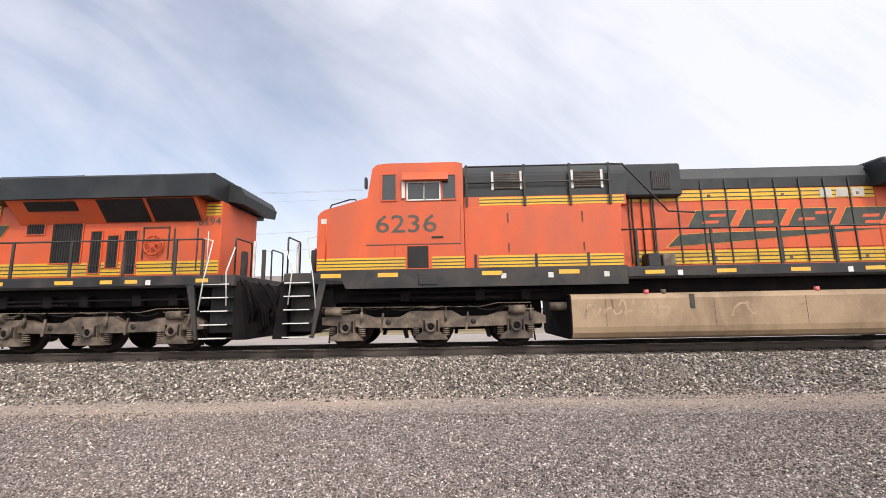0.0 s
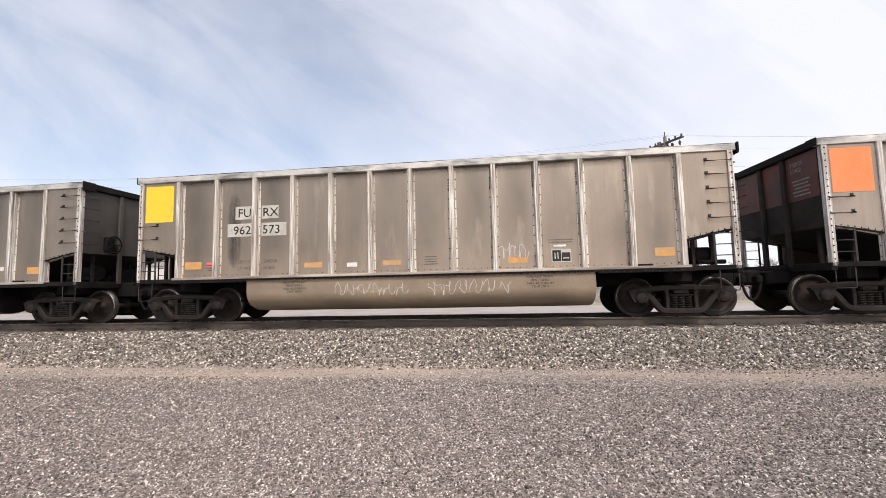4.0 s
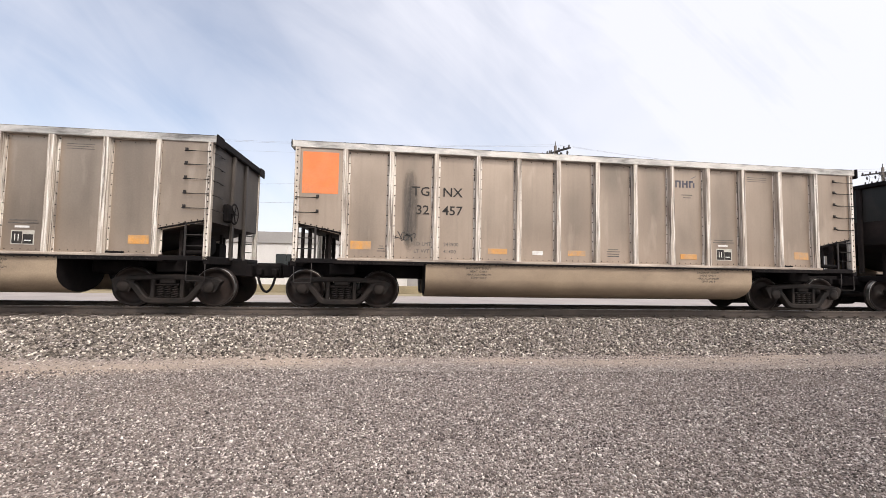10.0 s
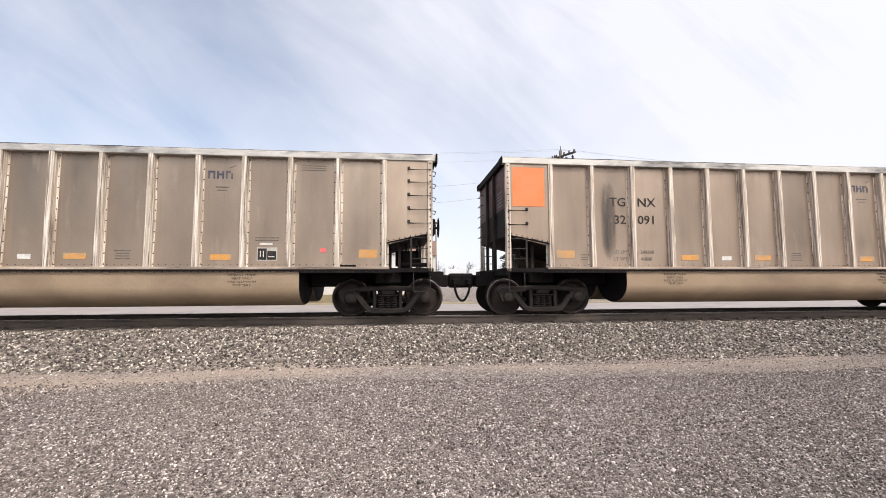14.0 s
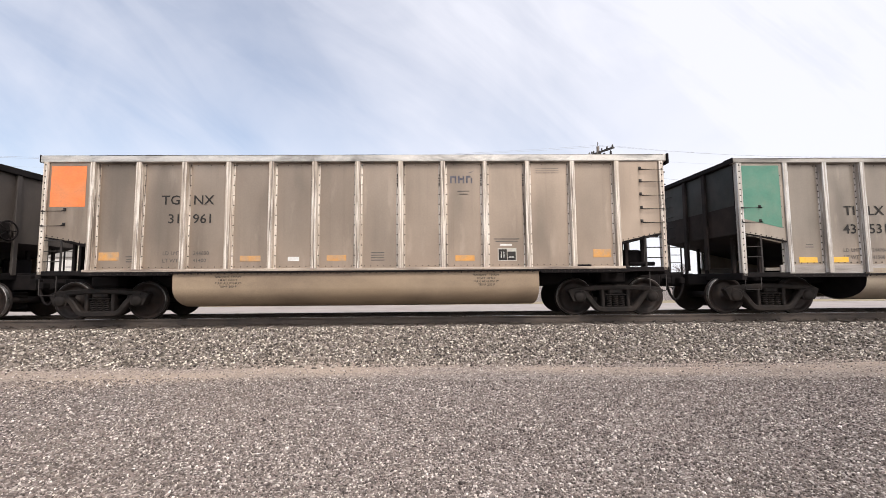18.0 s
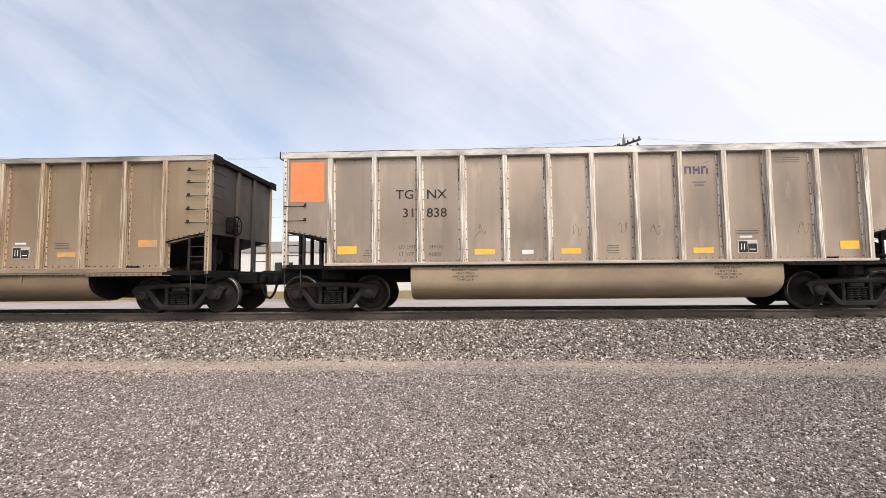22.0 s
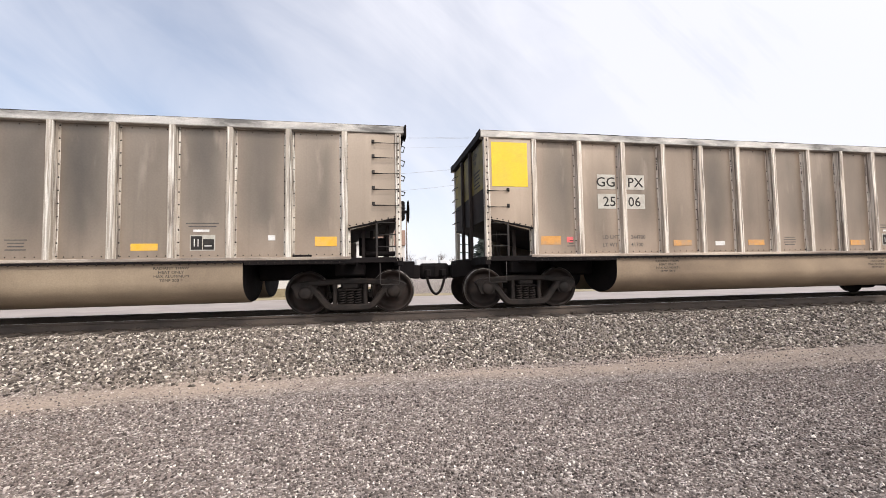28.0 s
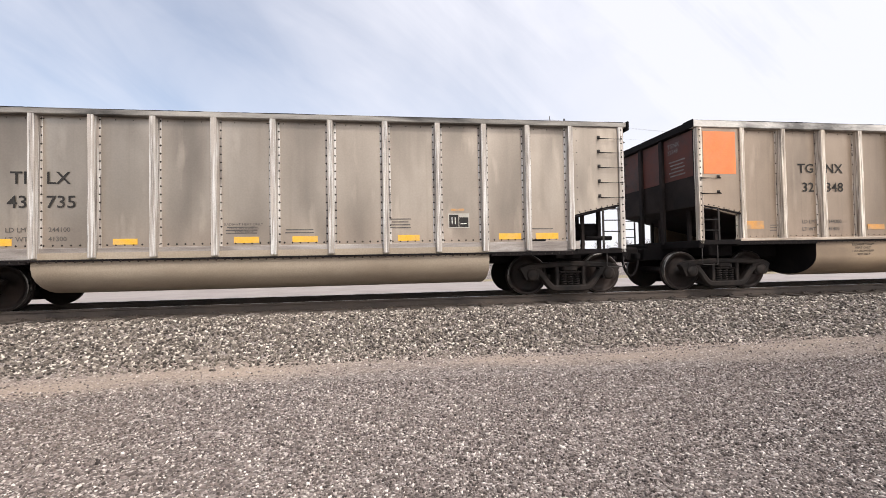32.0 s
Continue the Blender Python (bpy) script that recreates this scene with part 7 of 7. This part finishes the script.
    for z, x0, x1 in ((1.34, -2.4, 2.6), (1.28, 10.5, 16.2), (1.18, 10.6, 13.0), (1.2, -1.8, 1.2)):
        part("underfloor_pipe", Shape().bar((x0, -1.25, z), (x1, -1.25, z), 0.03, 6), M_GRIME_SHADE, root)
    for x in (11.3, 12.4, 13.3, 14.6, 15.5, -1.2, 0.6, 1.7):
        part("junction_box", Shape().box(x, x + 0.22, -1.28, -1.1, 1.12, 1.4, 0.02), M_GRIME_SHADE, root)
    # solid blocks under the floor, with the shade there painted in
    part("underfloor", Shape().box(-2.9, 16.4, -1.05, 1.05, 1.12, 1.56, 0.02), M_GRIME_SHADE, root)
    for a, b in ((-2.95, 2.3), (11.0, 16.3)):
        part("traction_motor_bay", Shape().box(a, b, -0.62, 0.62, 0.42, 1.12, 0.04), M_GRIME_SHADE, root)
    loco_truck(root, -0.48)
    loco_truck(root, 13.6)
    # end platforms, steps, rails, couplers
    stair(root, 16.45, 17.1, 1, 0.22)
    stair(root, -3.3, -3.92, -1, -0.22)
    for x, d in ((17.2, 1), (-3.95, -1)):
        part("pilot", Shape().prism([(x - 0.06 * d, 1.8), (x + 0.10 * d, 1.5), (x + 0.28 * d, 0.3), (x - 0.06 * d, 0.3)], -1.35, 1.35), M_GRIME_SHADE, root)
        for k, y in enumerate((-1.2, -1.0, -0.9, -0.2, 0.3)):
            part("jumper_hose", Shape().pipe([(x - 0.03 * d, y, 1.75), (x + 0.2 * d, y - 0.05, 1.55), (x + (0.3 + 0.03 * k) * d, y, 1.1), (x + 0.24 * d, y + 0.06, 0.7 + 0.06 * k), (x + 0.1 * d, y + 0.08, 0.95)], 0.03, 6), M_GRIME_SHADE, root)
        part("rail_post", Shape().box(x + 0.02 * d - 0.03, x + 0.02 * d + 0.03, -0.62, -0.56, 1.82, 2.78, 0.01), M_STEPEDGE, root)
        part("rail_post", Shape().box(x - 0.16 * d - 0.045, x - 0.16 * d + 0.045, 0.3, 0.39, 1.82, 2.7, 0.01), M_ENDDUST_LIT, root)
        cp = Shape().box(min(x, x + 0.5 * d), max(x, x + 0.5 * d), -0.12, 0.12, 0.78, 0.98, 0.02).box(min(x + 0.4 * d, x + 0.72 * d), max(x + 0.4 * d, x + 0.72 * d), -0.18, 0.16, 0.70, 1.02, 0.05)
        part("coupler", cp, M_GRIME_SHADE, root)
        for y in (-0.75, -0.6, -0.45, 0.5, 0.7):
            ho = Shape()
            ho.pipe([(x + 0.1 * d, y, 1.25), (x + 0.35 * d, y, 1.0), (x + 0.42 * d, y, 0.62), (x + 0.3 * d, y, 0.45), (x + 0.2 * d, y, 0.5)], 0.024, 6)
            part("air_hose", ho, M_GRIME_SHADE, root)
        for s in (-1, 1):
            xr = x - 0.05 * d
            part("end_rail", Shape().pipe([(xr, s * 1.4, 1.8), (xr, s * 1.4, 2.68), (xr, s * 1.36, 2.73), (xr, s * 0.64, 2.73), (xr, s * 0.6, 2.68), (xr, s * 0.6, 1.8)], 0.022, 6), M_FRAME, root)
        wr = Shape().pipe([(x - 0.78 * d, -1.5, 2.72), (x - 0.55 * d, -1.52, 2.66), (x - 0.72 * d, -1.53, 1.7), (x - 0.80 * d, -1.53, 1.0)], 0.016, 6)
        part("grab_rail", wr, M_STEPEDGE, root, "white-painted stair grab rail")
        part("grab_rail", Shape().pipe([(x - 0.02 * d, -1.48, 2.5), (x - 0.2 * d, -1.5, 1.9), (x - 0.14 * d, -1.53, 1.1)], 0.016, 6), M_STEPEDGE, root)
        part("platform_post", Shape().box(x - 0.35 * d - 0.07, x - 0.35 * d + 0.07, -0.45, -0.3, 1.82, 2.55, 0.02), M_FRAME, root)
        part("wall_grab", Shape().bar((x - 1.0 * d, -0.975 if d > 0 else -1.52, 2.1), (x - 1.0 * d, -0.975 if d > 0 else -1.52, 3.0), 0.014, 6), M_STEPEDGE if d > 0 else M_ORANGE, root)
    return root


LOCOS = [(build_locomotive("6236"), -25.88), (build_locomotive("6194", True), -25.88 - 22.33)]

# ---- beyond the track ----
M_WALLWHITE = surface("painted_metal_wall", (0.62, 0.585, 0.55), (0.72, 0.69, 0.66), 0.3, (0.5, 0.7), 0, 0.05, 20, (0.45, 0.41, 0.37), 0.4, 0.5, (1, 1, 0.4))
M_FASCIA = surface("grey_fascia", (0.27, 0.25, 0.235), (0.33, 0.31, 0.29), 0.4, (0.5, 0.7), 0, 0.05, 20)
M_BROWN = surface("brown_fascia", (0.30, 0.19, 0.145), (0.36, 0.235, 0.18), 0.4, (0.6, 0.8), 0, 0.05, 20)
M_ASPHALT = surface("old_asphalt", (0.27, 0.235, 0.22), (0.36, 0.315, 0.295), 0.6, (0.8, 0.95), 0, 0.2, 30, (0.34, 0.30, 0.28), 0.4, 0.3)
M_DRY = surface("dry_verge", (0.24, 0.19, 0.115), (0.34, 0.275, 0.17), 0.8, (0.9, 1.0), 0, 0.4, 20, (0.22, 0.20, 0.13), 0.6, 0.6)
M_POLE = surface("weathered_pole", (0.10, 0.08, 0.068), (0.17, 0.14, 0.12), 2.0, (0.8, 0.95), 0, 0.2, 30, None, 0.5, 1.0, (3, 3, 0.4))
M_WIRE = surface("wire", (0.36, 0.36, 0.38), (0.44, 0.44, 0.46), 2.0, (0.5, 0.6), 0.3, 0, 30)
M_BARK = surface("grey_bark", (0.12, 0.095, 0.085), (0.20, 0.165, 0.15), 2.0, (0.85, 0.95), 0, 0.1, 20)
# Needle green lifted towards grey: distance haze is put into the colour.
M_NEEDLE = surface("hazy_spruce_needles", (0.040, 0.052, 0.046), (0.075, 0.088, 0.075), 2.0, (0.7, 0.9), 0, 0, 20)
M_TRAILER = surface("trailer_white", (0.66, 0.66, 0.66), (0.76, 0.76, 0.76), 0.5, (0.4, 0.6), 0, 0, 20)
M_CROSSARM = surface("crossarm_dark", (0.045, 0.04, 0.038), (0.08, 0.07, 0.064), 3.0, (0.7, 0.9), 0, 0.1, 30)

road = part("road", Shape().box(-600, 600, 8.0, 15.0, -0.9, -0.645), M_ASPHALT)
tagged(road, "pale worn asphalt street behind the track", "road", kind="structure")
verge = part("verge", Shape().box(-400, 400, 15.0, 17.4, -0.9, -0.63), M_DRY)
tagged(verge, "strip of dry tan grass and dirt by the street", "verge", kind="structure")


def low_building():
    root = tagged(new("warehouse"), "low white metal-clad warehouse with grey fascia beyond the street", "building")
    y = 17.6
    part("wall", Shape().box(-34, 2.4, y, y + 14, -0.75, 2.66, 0.02), M_WALLWHITE, root)
    part("fascia", Shape().box(-34.1, 0.2, y - 0.12, y + 0.1, 2.66, 3.44, 0.02), M_FASCIA, root)
    part("end_fascia", Shape().box(0.2, 2.45, y - 0.16, y + 3, 2.60, 3.62, 0.02), M_BROWN, root)
    part("roof", Shape().box(-34, 2.4, y + 0.1, y + 14, 3.2, 3.36), M_FASCIA, root)
    part("plinth", Shape().box(-34.05, 2.45, y - 0.06, y, -0.75, -0.1, 0.01), M_DRY, root)
    rib = Shape().box(-0.03, 0.03, -0.03, 0.0, -0.1, 2.62).mesh("cladding_rib")
    for k in range(18):
        o = part("cladding_rib", rib, M_WALLWHITE, root)
        o.location = (-33.2 + k * 2.0, y, 0)
    dr = part("door", Shape().box(0.95, 1.85, y - 0.05, y, -0.66, 1.45, 0.01), M_FASCIA, root)
    for k in range(4):
        x = -7.9 - 5.2 * k
        w = part("window", Shape().box(x, x + 1.3, y - 0.03, y, 1.2, 1.95, 0.01), M_GLASS, root)
        part("window_sill", Shape().box(x - 0.08, x + 1.38, y - 0.08, y, 1.12, 1.2, 0.01), M_FASCIA, w)
    part("wall_lamp", Shape().box(-1.25, -1.0, y - 0.3, y - 0.12, 2.75, 2.95, 0.03), M_FRAME, root)
    dp = Shape().bar((-2.0, y - 0.2, -0.6), (-2.0, y - 0.2, 3.4), 0.05, 8)
    part("downpipe", dp, M_FASCIA, root)
    ac = tagged(new("rooftop_unit"), "dark boxy air handling unit on the warehouse roof", "roof unit")
    part("housing", Shape().box(-5.4, -3.2, y + 1.0, y + 2.6, 3.36, 3.9, 0.04), M_FRAME, ac)
    part("curb", Shape().box(-5.5, -3.1, y + 0.95, y + 2.65, 3.33, 3.42, 0.01), M_FASCIA, ac)


def utility_pole(x, y, top, lean=0.0, small=False):
    root = tagged(new("utility_pole"), "weathered wooden utility pole with crossarms and insulators", "utility pole", "utility poles along the street")
    part("shaft", Shape().bar((x - lean, y, -0.75), (x, y, top), 0.17, 10, True, 0.11), M_POLE, root)
    # crossarms stand square to the street, so that they are seen end-on from the yard
    arms = ((top - 0.5, 1.25), (top - 1.45, 1.1)) if not small else ((top - 0.4, 1.0),)
    for z, r in arms:
        arm = part("crossarm", Shape().prism([(x + 0.45 * r, y - r), (x + 0.60 * r, y - r), (x - 0.45 * r, y + r), (x - 0.60 * r, y + r)], z - 0.06, z + 0.06, "z"), M_CROSSARM, root)
        for k in (-0.95, -0.6, -0.25, 0.3, 0.6, 0.95):
            part("insulator", Shape().lathe([(0.0, 0.2), (0.05, 0.19), (0.07, 0.12), (0.05, 0.08), (0.08, 0.04), (0.03, 0.0)], (x - 0.52 * r * k, y + r * k, z + 0.06), "z", 8), M_CROSSARM, arm)
    if not small:
        for z, r in ((top - 0.75, 0.62),):
            arm = part("crossarm", Shape().prism([(x - r, y - 0.25), (x - r, y - 0.13), (x + r, y + 0.25), (x + r, y + 0.13)], z - 0.05, z + 0.05, "z"), M_CROSSARM, root)
            for k in (-0.9, 0.3, 0.85):
                part("insulator", Shape().lathe([(0.0, 0.24), (0.05, 0.23), (0.08, 0.15), (0.05, 0.1), (0.09, 0.05), (0.03, 0.0)], (x + r * k, y + 0.19 * k, z + 0.05), "z", 8), M_CROSSARM, arm)
            part("brace", Shape().bar((x, y - 0.15, z - 0.5), (x + 0.6 * r, y, z), 0.025, 5), M_CROSSARM, root)
            part("brace", Shape().bar((x, y - 0.15, z - 0.5), (x - 0.6 * r, y - 0.1, z), 0.025, 5), M_CROSSARM, root)
        part("pole_pin", Shape().bar((x, y, top), (x, y, top + 0.35), 0.03, 6), M_CROSSARM, root)
        br = Shape().bar((x, y, top - 2.1), (x - 0.45, y + 0.9, top - 1.45), 0.03, 5).bar((x, y, top - 2.1), (x + 0.45, y - 0.9, top - 1.45), 0.03, 5)
        part("brace", br, M_CROSSARM, root)
        for k in (-0.95, -0.45, 0.1, 0.5, 1.0):
            part("arrester", Shape().lathe([(0.0, 0.34), (0.05, 0.33), (0.05, 0.27), (0.085, 0.25), (0.05, 0.22), (0.085, 0.18), (0.05, 0.15), (0.085, 0.11), (0.04, 0.06), (0.02, 0.0)],
                                            (x - 0.5 * k + 0.1, y + k, top - 1.0), "z", 8), M_CROSSARM, root)
        for k in (-0.9, -0.3, 0.35, 0.9):
            part("jumper", Shape().pipe([(x - 0.5 * k, y + k, top - 0.45), (x - 0.5 * k + 0.25, y + k, top - 0.75), (x - 0.5 * k + 0.12, y + k, top - 1.2), (x - 0.5 * k, y + k, top - 1.45)], 0.018, 4), M_CROSSARM, root)
        for k in (-0.7, 0.2, 0.75):
            part("cutout", Shape().bar((x - 0.5 * k, y + k, top - 1.75), (x - 0.5 * k + 0.12, y + k, top - 1.35), 0.06, 7), M_CROSSARM, root)
        part("transformer", Shape().lathe([(0, 0.55), (0.2, 0.52), (0.22, 0.45), (0.22, 0.05), (0.18, 0.0), (0, 0)], (x + 0.32, y - 0.2, top - 3.1), "z", 14), M_FASCIA, root)
    return root


def wire_span(a, b, sag, r=0.006):
    pts = []
    for k in range(17):
        t = k / 16
        p = Vector(a).lerp(Vector(b), t)
        pts.append((p.x, p.y, p.z - sag * 4 * t * (1 - t)))
    ob = part("overhead_wire", Shape().pipe(pts, r, 4), M_WIRE)
    tagged(ob, "thin overhead power line between street poles", "wire", "overhead wires")


def spruce(x, y, height, width):
    root = tagged(new("spruce_tree"), "dark green spruce standing behind the yard fence line", "tree")
    part("trunk", Shape().bar((x, y, -0.75), (x, y, height - 0.8), 0.16, 8, True, 0.03), M_BARK, root)
    rng = random.Random(21)
    sh = Shape()
    n = 3200
    for i in range(n):
        f = rng.random() ** 0.8
        z = 0.3 + (height - 0.3) * f
        a = rng.uniform(0, math.tau)
        lobe = 0.62 + 0.38 * math.sin(3 * a + 9 * f) * math.sin(17 * f + a)
        reach = width * 0.5 * (1 - f) ** 0.65 * lobe * rng.uniform(0.25, 1.15) + 0.12
        c, s = math.cos(a), math.sin(a)
        p = (x + c * reach * 0.25, y + s * reach * 0.25, z + 0.12)
        q = (x + c * reach, y + s * reach, z - 0.18 * reach + rng.uniform(-0.1, 0.12))
        w = rng.uniform(0.08, 0.2)
        sh.add([(p[0] - s * w, p[1] + c * w, p[2]), (p[0] + s * w, p[1] - c * w, p[2]), (q[0] + s * w * 0.5, q[1] - c * w * 0.5, q[2] - 0.06), (q[0] - s * w * 0.5, q[1] + c * w * 0.5, q[2] - 0.02),
                (q[0], q[1], q[2] + 0.07)], [(0, 1, 2, 4), (0, 4, 3), (1, 2, 3, 0)])
    part("crown", sh, M_NEEDLE, root)


def bare_tree(x, y, height, seed, merge=None):
    """Trunk, limbs and a haze of twigs."""
    rng = random.Random(seed)
    tr, tw = Shape(), Shape() if merge is None else merge
    base = Vector((x, y, -0.75))
    trunk_top = base + Vector((0, 0, height * 0.35))
    (tr if merge is None else tw).bar(base, trunk_top, height * 0.02, 6, False, height * 0.012)
    tips = [trunk_top]
    def grow(p, d, length, r, depth):
        q = p + d * length
        (tr if depth < 2 and merge is None else tw).bar(p, q, r, 4 if depth else 5, False, r * 0.55)
        if depth < 3:
            for _ in range(3 if depth else 4):
                e = (d + Vector((rng.uniform(-1, 1), rng.uniform(-1, 1), rng.uniform(-0.25, 0.7))) * 0.75).normalized()
                grow(p + d * length * rng.uniform(0.55, 1.0), e, length * rng.uniform(0.55, 0.8), r * 0.5, depth + 1)
    for _ in range(4):
        d = Vector((rng.uniform(-0.7, 0.7), rng.uniform(-0.7, 0.7), 1)).normalized()
        grow(trunk_top - Vector((0, 0, height * 0.08 * rng.random())), d, height * 0.27, height * 0.011, 0)
    if merge is None:
        root = tagged(new("bare_tree"), "leafless grey-brown tree beyond the street", "tree", "bare trees")
        part("trunk", tr, M_BARK, root)
        part("twigs", tw, M_BARK, root)


def trailer(x, y, length, z0=0.55, h=2.7):
    root = tagged(new("box_trailer"), "white box trailer parked on the far lot", "trailer", "parked trailers")
    part("box", Shape().box(x, x + length, y, y + 2.5, z0, z0 + h, 0.05), M_TRAILER, root)
    part("chassis", Shape().box(x + 0.5, x + length - 0.3, y + 0.5, y + 2.0, z0 - 0.25, z0, 0.02), M_FRAME, root)
    for wx in (x + length - 1.2, x + length - 2.4, x + 1.2):
        for wy in (y + 0.15, y + 2.35):
            part("wheel", Shape().lathe([(0, -0.14), (0.3, -0.14), (0.5, -0.12), (0.52, 0.0), (0.5, 0.12), (0.3, 0.14), (0, 0.14)], (wx, wy, z0 - 0.72), "y", 16), M_GRIME_SHADE, root)


low_building()
utility_pole(12.7, 20.0, 11.25)
utility_pole(45.5, 21.6, 11.5)
utility_pole(-52.0, 18.4, 11.5)
utility_pole(7.4, 76.0, 13.4, small=True)
for dz, dy in ((-0.38, -1.15), (-0.38, 1.15), (0.05, 0.0)):
    wire_span((12.7 - dy * 0.5, 20.0 + dy, 11.3 + dz), (45.5 - dy * 0.5, 21.6 + dy, 11.3 + dz), 0.7)
    wire_span((12.7 - dy * 0.5, 20.0 + dy, 11.3 + dz), (-52.0 - dy * 0.5, 18.4 + dy, 11.3 + dz), 1.3)
    wire_span((45.5 - dy * 0.5, 21.6 + dy, 11.3 + dz), (110.0, 24.0 + dy, 11.3 + dz), 1.3)
for z, sag in ((8.2, 2.5), (9.3, 2.2)):
    wire_span((12.7, 20.0, z), (-52.0, 18.4, z - 0.8), sag, 0.010)
    wire_span((12.7, 20.0, z), (45.5, 21.6, z + 0.2), sag * 0.5, 0.010)
spruce(19.6, 58.0, 7.4, 9.5)
bare_tree(26.5, 62.0, 6.6, 3)
bare_tree(23.0, 70.0, 6.0, 4)
bare_tree(15.5, 66.0, 5.0, 6)
trailer(9.6, 78.0, 4.6)
trailer(15.8, 84.0, 9.0)
woods = Shape()
wr = random.Random(5)
for k in range(46):
    bare_tree(-60 + k * 5.2 + wr.uniform(-2, 2), 190 + wr.uniform(-20, 25), wr.uniform(8.5, 13.5), 100 + k, woods)
tagged(part("far_woods", woods, M_BARK), "grey line of leafless trees on the horizon", "woods", kind="stuff")

# ---- the train runs past ----


def train_at(t):
    ts, xs = [r[0] for r in TRAIN], [r[1] for r in TRAIN]
    return float(np.interp(t, ts, xs))


def motions():
    for no, root in CAR.items():
        off = PITCH * (no - 1)
        walk(root, [(t, pose(x + off, 0, 0)) for t, x in TRAIN])
        roll_wheels(root, off, 0.457, 6.172)
    for root, off in LOCOS:
        walk(root, [(t, pose(x + off, 0, 0)) for t, x in TRAIN])
        roll_wheels(root, off + 6.5, 0.533, 12.0)


def roll_wheels(root, off, radius, reach):
    """Turn each wheelset while its car passes the yard."""
    times = [k / 30 for k in range(0, 961) if abs(train_at(k / 30) + off) < reach + 15]
    if not times:
        return
    for w in [o for o in root.children_recursive if o.name.startswith("wheelset")]:
        x, y, z = w.location
        rows = [(t, pose(x, y, z, 0, math.degrees(train_at(t) / radius) % 360, 0)) for t in times]
        if times[0] > 0:
            rows.insert(0, (0.0, rows[0][1]))
        if times[-1] < 32:
            rows.append((32.0, rows[-1][1]))
        walk(w, rows)


motions()
